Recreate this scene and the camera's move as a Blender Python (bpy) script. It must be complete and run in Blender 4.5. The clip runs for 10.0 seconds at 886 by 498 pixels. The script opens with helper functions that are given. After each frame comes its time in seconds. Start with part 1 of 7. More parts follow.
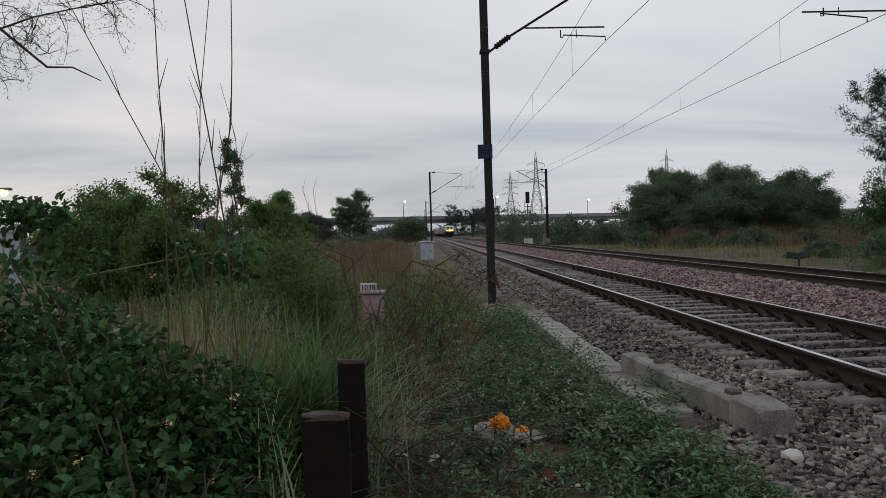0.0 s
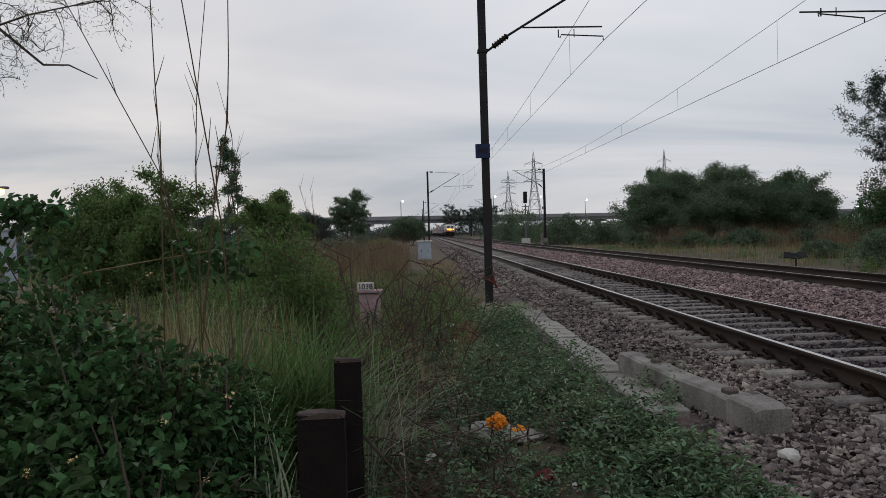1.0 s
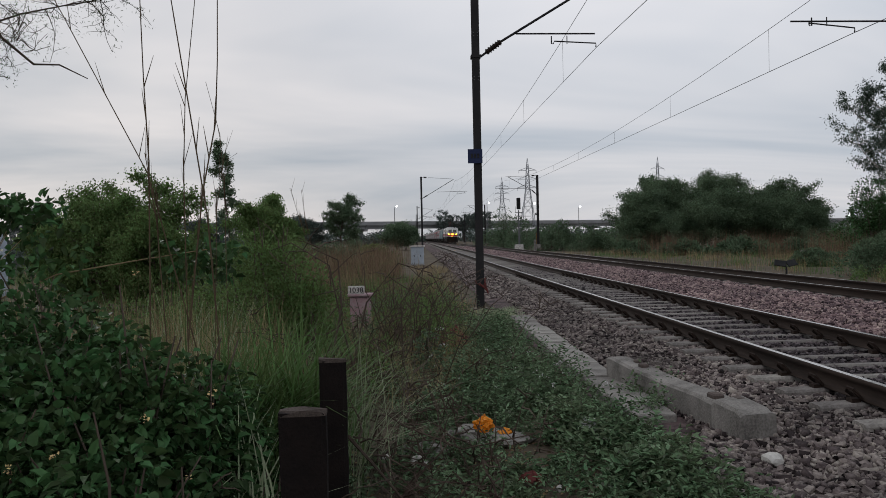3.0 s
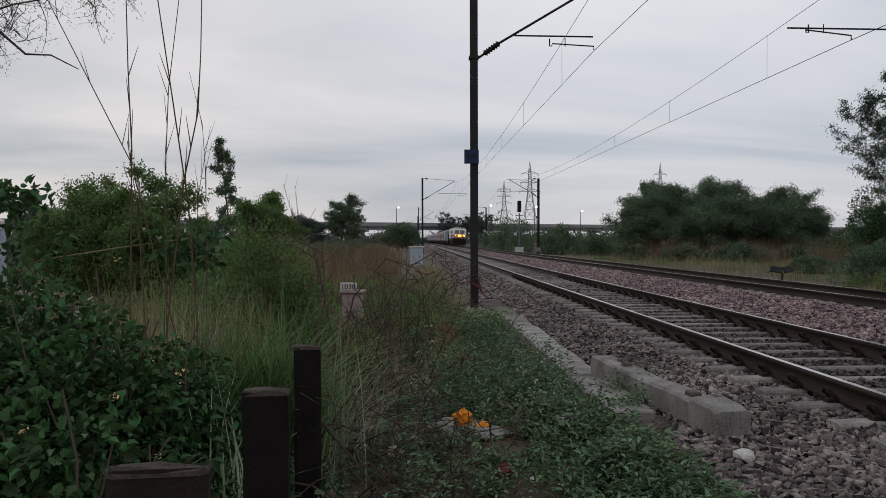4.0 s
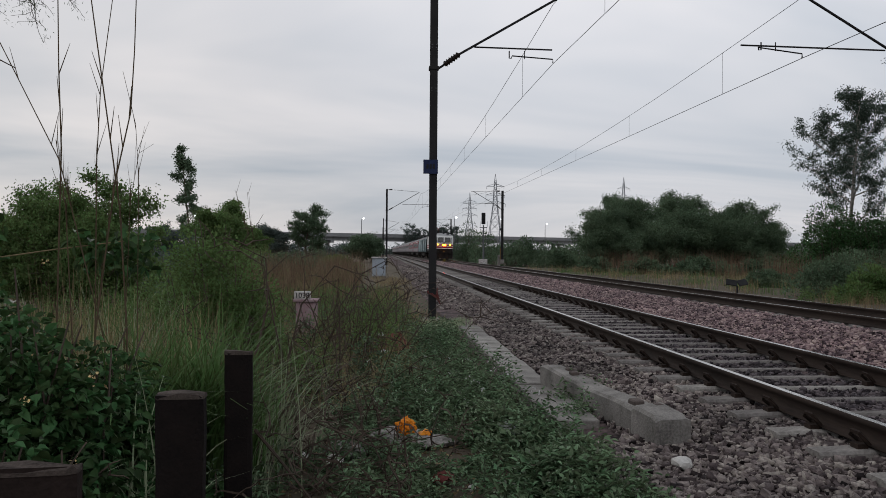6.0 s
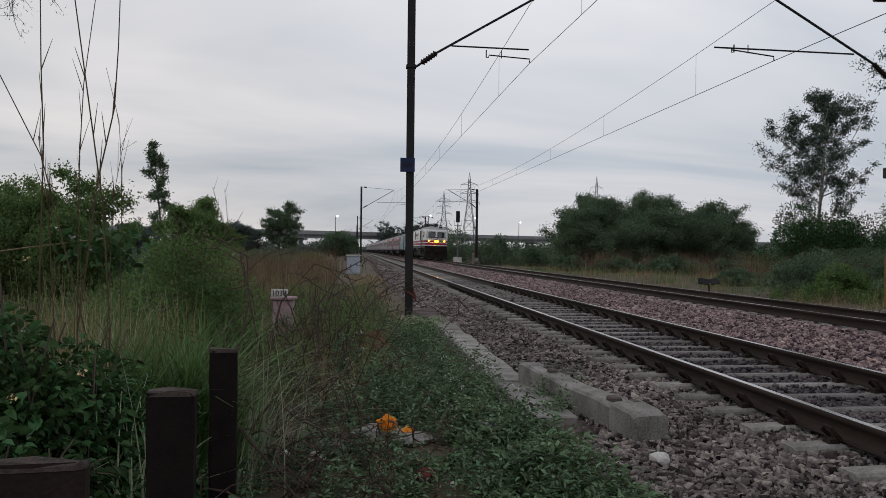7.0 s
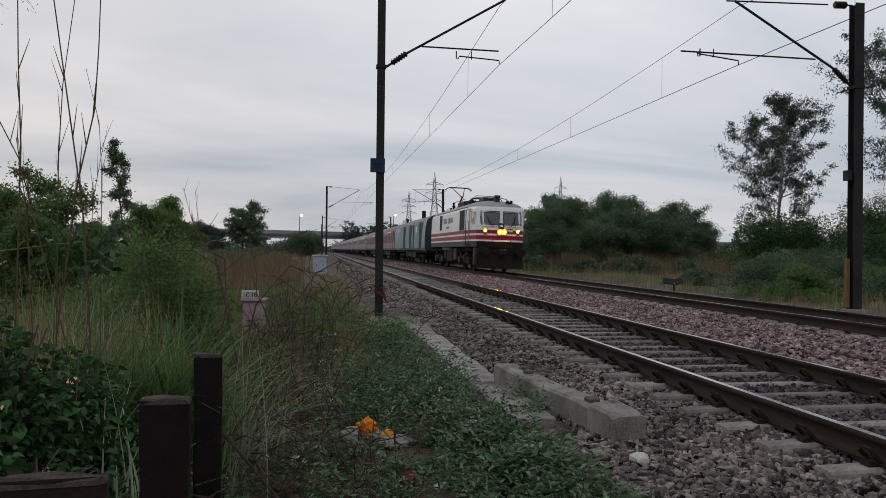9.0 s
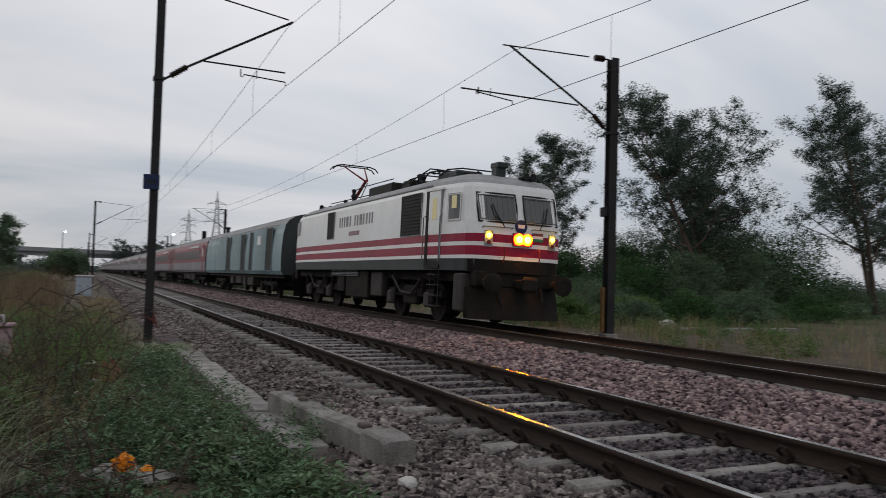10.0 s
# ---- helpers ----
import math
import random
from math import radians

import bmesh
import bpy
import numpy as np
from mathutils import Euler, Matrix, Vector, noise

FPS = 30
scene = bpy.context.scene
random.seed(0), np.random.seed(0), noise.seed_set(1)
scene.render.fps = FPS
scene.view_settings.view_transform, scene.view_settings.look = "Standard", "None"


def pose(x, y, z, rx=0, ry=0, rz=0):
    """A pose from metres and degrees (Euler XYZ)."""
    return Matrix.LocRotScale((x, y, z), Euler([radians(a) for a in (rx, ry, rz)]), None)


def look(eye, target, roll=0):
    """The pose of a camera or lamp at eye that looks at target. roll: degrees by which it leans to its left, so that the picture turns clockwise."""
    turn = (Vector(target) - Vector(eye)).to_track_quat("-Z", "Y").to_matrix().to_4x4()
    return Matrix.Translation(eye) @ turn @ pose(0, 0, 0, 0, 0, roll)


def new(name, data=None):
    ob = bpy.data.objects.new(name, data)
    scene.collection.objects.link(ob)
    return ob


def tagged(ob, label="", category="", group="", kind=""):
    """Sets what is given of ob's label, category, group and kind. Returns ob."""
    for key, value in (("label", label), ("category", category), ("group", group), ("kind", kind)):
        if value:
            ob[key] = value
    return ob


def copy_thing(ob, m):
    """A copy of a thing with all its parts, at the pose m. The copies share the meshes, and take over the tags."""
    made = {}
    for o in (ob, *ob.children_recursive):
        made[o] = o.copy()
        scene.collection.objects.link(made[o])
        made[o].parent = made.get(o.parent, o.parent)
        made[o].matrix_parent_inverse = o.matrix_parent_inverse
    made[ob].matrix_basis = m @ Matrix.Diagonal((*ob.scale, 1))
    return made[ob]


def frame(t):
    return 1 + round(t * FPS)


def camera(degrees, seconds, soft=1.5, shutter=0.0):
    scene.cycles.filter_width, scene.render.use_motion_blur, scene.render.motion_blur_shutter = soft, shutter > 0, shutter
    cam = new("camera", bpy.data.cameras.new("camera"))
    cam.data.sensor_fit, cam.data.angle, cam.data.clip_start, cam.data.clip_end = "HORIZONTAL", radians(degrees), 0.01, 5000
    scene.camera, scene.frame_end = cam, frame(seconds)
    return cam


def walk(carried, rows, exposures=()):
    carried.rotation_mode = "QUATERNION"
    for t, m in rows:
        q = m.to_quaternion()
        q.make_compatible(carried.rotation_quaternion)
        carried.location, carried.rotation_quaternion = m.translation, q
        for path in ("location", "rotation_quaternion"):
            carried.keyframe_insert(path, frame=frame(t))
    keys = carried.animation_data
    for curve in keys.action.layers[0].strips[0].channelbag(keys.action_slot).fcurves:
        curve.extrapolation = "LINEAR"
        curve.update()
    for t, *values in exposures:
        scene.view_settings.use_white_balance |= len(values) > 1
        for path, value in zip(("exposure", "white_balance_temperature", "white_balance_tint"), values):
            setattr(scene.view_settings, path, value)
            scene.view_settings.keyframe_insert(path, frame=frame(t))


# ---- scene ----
cam = camera(58.9, 10.0, soft=0.7, shutter=0.15)
PATH = [
    (0, (-4.819, 0.321, 1.342), (-4.772, 2.32, 1.302), -1.8),
    (0.5, (-4.809, 0.328, 1.341), (-4.754, 2.327, 1.298), -1.7),
    (1, (-4.814, 0.33, 1.335), (-4.761, 2.329, 1.294), -1.7),
    (1.5, (-4.817, 0.323, 1.336), (-4.776, 2.322, 1.296), -1.7),
    (2, (-4.817, 0.327, 1.335), (-4.785, 2.327, 1.3), -1.6),
    (2.5, (-4.806, 0.329, 1.337), (-4.767, 2.329, 1.306), -1.4),
    (3, (-4.772, 0.305, 1.31), (-4.702, 2.303, 1.283), -1.2),
    (4.5, (-4.511, 0.2, 1.227), (-4.446, 2.198, 1.214), 0.2),
    (5, (-4.43, 0.244, 1.215), (-4.336, 2.242, 1.217), 0.1),
    (5.5, (-4.423, 0.256, 1.205), (-4.3, 2.252, 1.214), 0.3),
    (7, (-4.508, 0.204, 1.208), (-4.288, 2.191, 1.212), 0.6),
    (7.5, (-4.539, 0.205, 1.198), (-4.289, 2.189, 1.197), 1.1),
    (8, (-4.589, 0.181, 1.195), (-4.312, 2.162, 1.182), 1.3),
    (8.5, (-4.624, 0.155, 1.187), (-4.331, 2.133, 1.176), 1.1),
    (9, (-4.638, 0.214, 1.231), (-4.329, 2.19, 1.235), 0.6),
    (9.5, (-4.613, 0.242, 1.233), (-4.171, 2.192, 1.275), 1.2),
    (10, (-4.559, 0.192, 1.249), (-3.734, 2.012, 1.325), 1.6),
]
walk(cam, [(t, look(eye, target, roll)) for t, eye, target, roll in PATH])
SPEED = 24.6      # metres per second
Y_END = 17.0      # where the locomotive's front stands at the end
D2 = 5.12         # centre of the far track
Z2 = 0.08         # its rail level
CANT = 1.3        # degrees by which its near rail is raised
DRIFT = 0.0058    # metres by which it bears off to the left for each metre on


def far_line(y):
    """The far track's pose at a distance along the line."""
    return pose(D2 - DRIFT * (y - 18.0), y, Z2, 0, CANT, math.degrees(DRIFT))


# ---- light: a dusk sky under thin cloud ----
world = bpy.data.worlds.new("world")
scene.world = world
world.use_nodes = True
wn, wl = world.node_tree.nodes, world.node_tree.links
sky = wn.new("ShaderNodeTexSky")
sky.sky_type = "NISHITA"
sky.sun_disc = False
sky.sun_elevation, sky.sun_rotation = radians(20), radians(-25)


def wnode(kind, **inputs):
    n = wn.new(kind)
    for k, v in inputs.items():
        n.inputs[int(k[1:])].default_value = v
    return n


tc = wn.new("ShaderNodeTexCoord")
sep = wn.new("ShaderNodeSeparateXYZ")
wl.new(tc.outputs["Generated"], sep.inputs[0])
lift = wnode("ShaderNodeMath", _1=0.22)
lift.operation = "ADD"
wl.new(sep.outputs[2], lift.inputs[0])
flat = []
for axis in (0, 1):
    d = wn.new("ShaderNodeMath")
    d.operation = "DIVIDE"
    wl.new(sep.outputs[axis], d.inputs[0])
    wl.new(lift.outputs[0], d.inputs[1])
    flat.append(d)
comb = wn.new("ShaderNodeCombineXYZ")
wl.new(flat[0].outputs[0], comb.inputs[0])
wl.new(flat[1].outputs[0], comb.inputs[1])
cloud = wn.new("ShaderNodeTexNoise")
cloud.inputs["Scale"].default_value = 0.62
cloud.inputs["Detail"].default_value = 5
cloud.inputs["Roughness"].default_value = 0.55
cloud.inputs["Distortion"].default_value = 0.5
streak = wn.new("ShaderNodeMapping")
streak.inputs["Scale"].default_value = (0.55, 1.25, 1.0)
streak.inputs["Rotation"].default_value = (0, 0, radians(12))
streak.inputs["Location"].default_value = (0.35, 0.2, 0.0)
wl.new(comb.outputs[0], streak.inputs["Vector"])
wl.new(streak.outputs[0], cloud.inputs["Vector"])
ramp = wn.new("ShaderNodeValToRGB")
ramp.color_ramp.elements[0].position, ramp.color_ramp.elements[0].color = 0.38, (0.57, 0.635, 0.725, 1)
ramp.color_ramp.elements[1].position, ramp.color_ramp.elements[1].color = 0.64, (1.0, 0.975, 1.0, 1)
wl.new(cloud.outputs["Fac"], ramp.inputs[0])
# the cloud is thicker and darker towards the horizon, thinner overhead
horizon = wn.new("ShaderNodeMapRange")
horizon.inputs["From Min"].default_value, horizon.inputs["From Max"].default_value = 0.0, 0.45
horizon.inputs["To Min"].default_value, horizon.inputs["To Max"].default_value = 6.5, 8.5
wl.new(sep.outputs[2], horizon.inputs["Value"])
bright = wn.new("ShaderNodeVectorMath")
bright.operation = "SCALE"
wl.new(ramp.outputs[0], bright.inputs[0])
wl.new(horizon.outputs[0], bright.inputs["Scale"])
# thinner cloud lets more light through beyond the far track
toward = wn.new("ShaderNodeVectorMath")
toward.operation = "DOT_PRODUCT"
toward.inputs[1].default_value = (math.sin(radians(25)) * 0.92, math.cos(radians(25)) * 0.92, 0.38)
wl.new(tc.outputs["Generated"], toward.inputs[0])
halo = wn.new("ShaderNodeMapRange")
halo.interpolation_type = "SMOOTHSTEP"
halo.inputs["From Min"].default_value, halo.inputs["From Max"].default_value = 0.80, 1.0
halo.inputs["To Min"].default_value, halo.inputs["To Max"].default_value = 1.0, 1.16
wl.new(toward.outputs["Value"], halo.inputs["Value"])
lit = wn.new("ShaderNodeVectorMath")
lit.operation = "SCALE"
wl.new(bright.outputs[0], lit.inputs[0])
wl.new(halo.outputs[0], lit.inputs["Scale"])
mixed = wn.new("ShaderNodeMixRGB")
mixed.inputs[0].default_value = 0.97
wl.new(sky.outputs[0], mixed.inputs[1])
wl.new(lit.outputs[0], mixed.inputs[2])
wn["Background"].inputs["Strength"].default_value = 0.1
wl.new(mixed.outputs[0], wn["Background"].inputs["Color"])
sun_data = bpy.data.lights.new("sun", "SUN")
sun_data.energy, sun_data.angle, sun_data.color = 0.5, radians(25), (1, 0.965, 0.93)
sun = new("sun", sun_data)
sun.matrix_world = look((0, 0, 0), (math.sin(radians(25)), -math.cos(radians(25)), -0.36))
scene.view_settings.exposure = 0.0


# ---- materials ----
def mat(name, c1, c2=None, rough=0.8, metal=0.0, scale=4.0, fine=60.0, bump=0.15, island=0.0, rand=0.0, thin=0.0, glow=None, spec=0.1, stretch=(1, 1, 1), low=0.35, high=0.65):
    """A surface with grain at two scales between two colours. island, rand: how much each loose piece or object differs."""
    m = bpy.data.materials.new(name)
    m.use_nodes = True
    nt = m.node_tree
    n, l = nt.nodes, nt.links
    b = n["Principled BSDF"]
    b.inputs["Roughness"].default_value, b.inputs["Metallic"].default_value = rough, metal
    b.inputs["Specular IOR Level"].default_value = spec
    if glow:
        b.inputs["Base Color"].default_value = (*c1, 1)
        b.inputs["Emission Color"].default_value = (*glow[:3], 1)
        b.inputs["Emission Strength"].default_value = glow[3]
        return m
    c2 = c2 or tuple(v * 0.7 for v in c1)
    co = n.new("ShaderNodeTexCoord")
    mp = n.new("ShaderNodeMapping")
    mp.inputs["Scale"].default_value = stretch
    l.new(co.outputs["Object"], mp.inputs[0])
    a, f = n.new("ShaderNodeTexNoise"), n.new("ShaderNodeTexNoise")
    for t, sc in ((a, scale), (f, fine)):
        t.inputs["Scale"].default_value, t.inputs["Detail"].default_value = sc, 4
        l.new(mp.outputs[0], t.inputs["Vector"])
    mx = n.new("ShaderNodeMixRGB")
    mx.inputs[0].default_value = 0.4
    l.new(a.outputs["Fac"], mx.inputs[1])
    l.new(f.outputs["Fac"], mx.inputs[2])
    rg = n.new("ShaderNodeMapRange")
    rg.inputs["From Min"].default_value, rg.inputs["From Max"].default_value = low, high
    l.new(mx.outputs[0], rg.inputs["Value"])
    col = n.new("ShaderNodeMixRGB")
    col.inputs[1].default_value, col.inputs[2].default_value = (*c1, 1), (*c2, 1)
    l.new(rg.outputs[0], col.inputs[0])
    out = col.outputs[0]
    if island or rand:
        hs = n.new("ShaderNodeHueSaturation")
        src = n.new("ShaderNodeNewGeometry").outputs["Random Per Island"] if island else n.new("ShaderNodeObjectInfo").outputs["Random"]
        k = island or rand
        vr, hr = n.new("ShaderNodeMapRange"), n.new("ShaderNodeMapRange")
        vr.inputs["To Min"].default_value, vr.inputs["To Max"].default_value = 1 - k, 1 + k
        hr.inputs["To Min"].default_value, hr.inputs["To Max"].default_value = 0.5 - 0.05 * k, 0.5 + 0.05 * k
        l.new(src, vr.inputs["Value"])
        l.new(src, hr.inputs["Value"])
        l.new(vr.outputs[0], hs.inputs["Value"])
        l.new(hr.outputs[0], hs.inputs["Hue"])
        l.new(out, hs.inputs["Color"])
        out = hs.outputs[0]
    l.new(out, b.inputs["Base Color"])
    if bump:
        bp = n.new("ShaderNodeBump")
        bp.inputs["Strength"].default_value, bp.inputs["Distance"].default_value = bump, 0.02
        l.new(mx.outputs[0], bp.inputs["Height"])
        l.new(bp.outputs[0], b.inputs["Normal"])
    if thin:
        tr, ms = n.new("ShaderNodeBsdfTranslucent"), n.new("ShaderNodeMixShader")
        l.new(out, tr.inputs["Color"])
        ms.inputs[0].default_value = thin
        l.new(b.outputs[0], ms.inputs[1])
        l.new(tr.outputs[0], ms.inputs[2])
        l.new(ms.outputs[0], n["Material Output"].inputs["Surface"])
    return m


M = dict(
    soil=mat("soil", (0.06, 0.05, 0.036), (0.115, 0.092, 0.064), 0.95, scale=0.7, fine=14, bump=0.6),
    # near-black end of the bed's colour paints the shade between stones
    ballast=mat("ballast", (0.02, 0.016, 0.016), (0.15, 0.109, 0.107), 0.95, scale=1.2, fine=17, bump=1.0, low=0.4, high=0.6),
    stone=mat("stone", (0.245, 0.20, 0.188), (0.062, 0.052, 0.051), 0.9, scale=0.8, fine=50, bump=0.3, island=0.95),
    loosestone=mat("loose_stone", (0.245, 0.20, 0.188), (0.062, 0.052, 0.051), 0.9, scale=0.8, fine=50, bump=0.3, rand=0.6),
    freshstone=mat("fresh_pink_stone", (0.285, 0.195, 0.197), (0.15, 0.11, 0.113), 0.9, scale=0.8, fine=50, bump=0.3, island=0.9),
    cribstone=mat("dark_purplish_stone", (0.12, 0.10, 0.105), (0.05, 0.043, 0.047), 0.9, scale=0.8, fine=50, bump=0.3, island=0.9),
    ochre=mat("ochre_paint", (0.20, 0.12, 0.045), (0.12, 0.075, 0.035), 0.8, scale=6, fine=50, bump=0.2),
    brick=mat("brick_chip", (0.12, 0.095, 0.085), (0.07, 0.058, 0.053), 0.9, scale=14, fine=90, bump=0.4),
    # galvanised steel lightened in colour for the haze before the far pylons
    pylonsteel=mat("haze_paled_galvanised_lattice", (0.36, 0.37, 0.39), (0.28, 0.29, 0.31), 0.6, 0.0, scale=1, fine=10, bump=0.0),
    rail=mat("rail_steel", (0.018, 0.013, 0.011), (0.042, 0.029, 0.023), 0.85, 0.0, scale=6, fine=70, bump=0.2, stretch=(1, 0.15, 1)),
    railtop=mat("polished_steel", (0.55, 0.53, 0.51), (0.42, 0.40, 0.38), 0.22, 1.0, scale=3, fine=60, bump=0.03, stretch=(4, 0.05, 1)),
    sleeper=mat("sleeper_concrete", (0.315, 0.292, 0.27), (0.125, 0.113, 0.104), 0.92, scale=3, fine=45, bump=0.35, rand=0.25),
    clip=mat("rusty_spring_steel", (0.016, 0.012, 0.01), (0.035, 0.023, 0.018), 0.8, 0.0, scale=20, fine=120),
    concrete=mat("weathered_concrete", (0.33, 0.31, 0.285), (0.12, 0.112, 0.102), 0.92, scale=3.5, fine=55, bump=0.7, rand=0.18),
    dirtyconc=mat("stained_concrete", (0.30, 0.30, 0.30), (0.22, 0.22, 0.225), 0.9, scale=0.15, fine=4, bump=0.2),
    steel=mat("dark_galvanised_steel", (0.02, 0.02, 0.022), (0.036, 0.034, 0.034), 0.7, 0.0, scale=2, fine=40, bump=0.1),
    greysteel=mat("grey_galvanised_steel", (0.17, 0.175, 0.18), (0.11, 0.115, 0.12), 0.6, 0.2, scale=2, fine=40, bump=0.1),
    rust=mat("rusted_iron", (0.009, 0.0075, 0.0075), (0.017, 0.0125, 0.0115), 0.95, 0.0, scale=7, fine=80, bump=0.6),
    brownrust=mat("brown_rusted_iron", (0.034, 0.024, 0.021), (0.018, 0.013, 0.012), 0.95, scale=7, fine=80, bump=0.6),
    rustedge=mat("flaking_rust_edge", (0.10, 0.08, 0.07), (0.035, 0.028, 0.025), 0.95, scale=14, fine=120, bump=0.6),
    ceramic=mat("brown_porcelain", (0.02, 0.014, 0.012), (0.03, 0.02, 0.016), 0.35, scale=5, bump=0.0),
    wire=mat("weathered_copper_wire", (0.02, 0.02, 0.022), (0.04, 0.038, 0.036), 0.7, 0.0, scale=3, bump=0.0),
    blue=mat("dark_blue_enamel", (0.02, 0.028, 0.075), (0.03, 0.04, 0.09), 0.5, scale=6, bump=0.05),
    redcloth=mat("faded_red_cloth", (0.16, 0.045, 0.04), (0.09, 0.03, 0.028), 0.95, scale=14, fine=90, bump=0.4),
    cabinet=mat("pale_blue_paint", (0.42, 0.47, 0.53), (0.32, 0.36, 0.41), 0.55, scale=3, fine=30, bump=0.08),
    whitewash=mat("chipped_whitewash", (0.62, 0.6, 0.57), (0.34, 0.30, 0.29), 0.9, scale=9, fine=60, bump=0.4, low=0.45, high=0.6),
    pinkwash=mat("faded_pink_paint", (0.30, 0.17, 0.19), (0.36, 0.29, 0.30), 0.9, scale=9, fine=60, bump=0.3),
    black=mat("black_paint", (0.015, 0.015, 0.016), (0.03, 0.03, 0.03), 0.6, scale=5, fine=60, bump=0.1),
    ink=mat("black_lettering", (0.02, 0.02, 0.022), (0.04, 0.04, 0.04), 0.8, scale=20, bump=0),
    orangebag=mat("orange_plastic_film", (0.85, 0.35, 0.04), (0.75, 0.25, 0.02), 0.4, scale=9, fine=50, bump=0.2, thin=0.3),
    whitebag=mat("white_plastic_film", (0.75, 0.75, 0.74), (0.5, 0.5, 0.48), 0.4, scale=9, fine=50, bump=0.2, thin=0.2),
    whiterock=mat("pale_rock", (0.55, 0.53, 0.5), (0.36, 0.34, 0.31), 0.9, scale=9, fine=50, bump=0.4),
    yellow=mat("yellow_petals", (0.72, 0.56, 0.24), (0.66, 0.44, 0.28), 0.7, scale=30, bump=0, thin=0.3, island=0.3),
    bark=mat("grey_brown_bark", (0.13, 0.10, 0.08), (0.07, 0.055, 0.045), 0.95, scale=5, fine=40, bump=0.6, stretch=(1, 1, 0.25)),
    palebark=mat("pale_smooth_bark", (0.46, 0.42, 0.38), (0.25, 0.22, 0.19), 0.85, scale=1.3, fine=12, bump=0.3, stretch=(1, 1, 0.3)),
    twig=mat("dead_brown_twig", (0.105, 0.078, 0.062), (0.05, 0.037, 0.03), 0.95, scale=9, fine=70, bump=0.2),
    leaf_dark=mat("dark_green_leaf", (0.038, 0.081, 0.031), (0.069, 0.127, 0.046), 0.45, scale=2, fine=30, bump=0.0, island=0.6, thin=0.25),
    leaf_mid=mat("fresh_green_leaf", (0.092, 0.155, 0.048), (0.15, 0.21, 0.08), 0.6, scale=1.5, fine=30, bump=0.0, island=0.45, thin=0.48),
    leaf_weed=mat("greyish_green_leaf", (0.087, 0.142, 0.072), (0.173, 0.228, 0.131), 0.5, scale=1.5, fine=30, bump=0.0, island=0.65, thin=0.25),
    leaf_euc=mat("olive_green_leaf", (0.058, 0.086, 0.068), (0.098, 0.130, 0.095), 0.6, scale=0.6, fine=10, bump=0.0, island=0.45, thin=0.25),
    leaf_acacia=mat("dull_green_leaf", (0.085, 0.130, 0.078), (0.130, 0.179, 0.103), 0.7, scale=0.5, fine=10, bump=0.0, island=0.4, thin=0.25),
    # far leaves: aerial haze is put into the colour, paler and greyer
    leaf_far=mat("haze_paled_foliage", (0.085, 0.11, 0.098), (0.11, 0.135, 0.117), 0.8, scale=0.3, fine=5, bump=0.0, island=0.4, thin=0.2),
    grass=mat("green_grass_blade", (0.072, 0.135, 0.040), (0.125, 0.19, 0.07), 0.6, scale=2, fine=20, bump=0.0, island=0.4, thin=0.3),
    silver=mat("pale_grass_blade", (0.40, 0.44, 0.30), (0.27, 0.33, 0.19), 0.6, scale=2, fine=20, bump=0.0, island=0.3, thin=0.25),
    straw=mat("dry_straw", (0.34, 0.265, 0.155), (0.20, 0.15, 0.085), 0.85, scale=2, fine=20, bump=0.0, island=0.45, thin=0.2),
    reed=mat("weathered_reed", (0.13, 0.095, 0.06), (0.075, 0.055, 0.036), 0.85, scale=6, fine=40, bump=0.0),
    redstraw=mat("russet_dry_grass", (0.20, 0.14, 0.092), (0.145, 0.10, 0.068), 0.9, scale=0.6, fine=8, bump=0.0, island=0.4, thin=0.15),
    cream=mat("grimy_cream_paint", (0.80, 0.805, 0.785), (0.68, 0.67, 0.645), 0.42, scale=0.8, fine=14, bump=0.03, stretch=(1, 1, 0.35)),
    crimson=mat("crimson_paint", (0.30, 0.022, 0.05), (0.22, 0.018, 0.04), 0.4, scale=0.9, fine=14, bump=0.03, stretch=(1, 1, 0.35)),
    whitestripe=mat("white_stripe_paint", (0.80, 0.78, 0.75), (0.68, 0.65, 0.62), 0.42, scale=0.9, fine=14, bump=0.03),
    skirt=mat("grey_green_paint", (0.05, 0.058, 0.058), (0.035, 0.039, 0.039), 0.55, scale=1, fine=14, bump=0.05),
    under=mat("sooty_underframe", (0.011, 0.010, 0.009), (0.026, 0.021, 0.018), 0.9, 0.0, scale=2, fine=25, bump=0.3),
    undergrey=mat("dusty_grey_box", (0.065, 0.060, 0.055), (0.033, 0.029, 0.027), 0.85, scale=2, fine=25, bump=0.2),
    roofgrey=mat("dusty_grey_roof", (0.36, 0.36, 0.36), (0.23, 0.225, 0.22), 0.7, scale=0.7, fine=9, bump=0.1),
    grille=mat("dark_louvre", (0.012, 0.012, 0.012), (0.028, 0.025, 0.022), 0.7, scale=4, fine=40, bump=0.1),
    redoxide=mat("red_primer_steel", (0.20, 0.03, 0.03), (0.11, 0.02, 0.02), 0.6, 0.2, scale=4, fine=40, bump=0.1),
    glass=mat("dark_window_glass", (0.03, 0.033, 0.03), (0.05, 0.053, 0.046), 0.08, scale=1, bump=0.0, spec=0.8),
    coachglass=mat("tinted_coach_glass", (0.028, 0.028, 0.03), (0.045, 0.043, 0.045), 0.35, scale=1, bump=0.0, spec=0.15),
    vangrey=mat("blue_grey_van_paint", (0.245, 0.345, 0.365), (0.14, 0.19, 0.20), 0.5, scale=0.7, fine=9, bump=0.04, stretch=(1, 1, 0.3)),
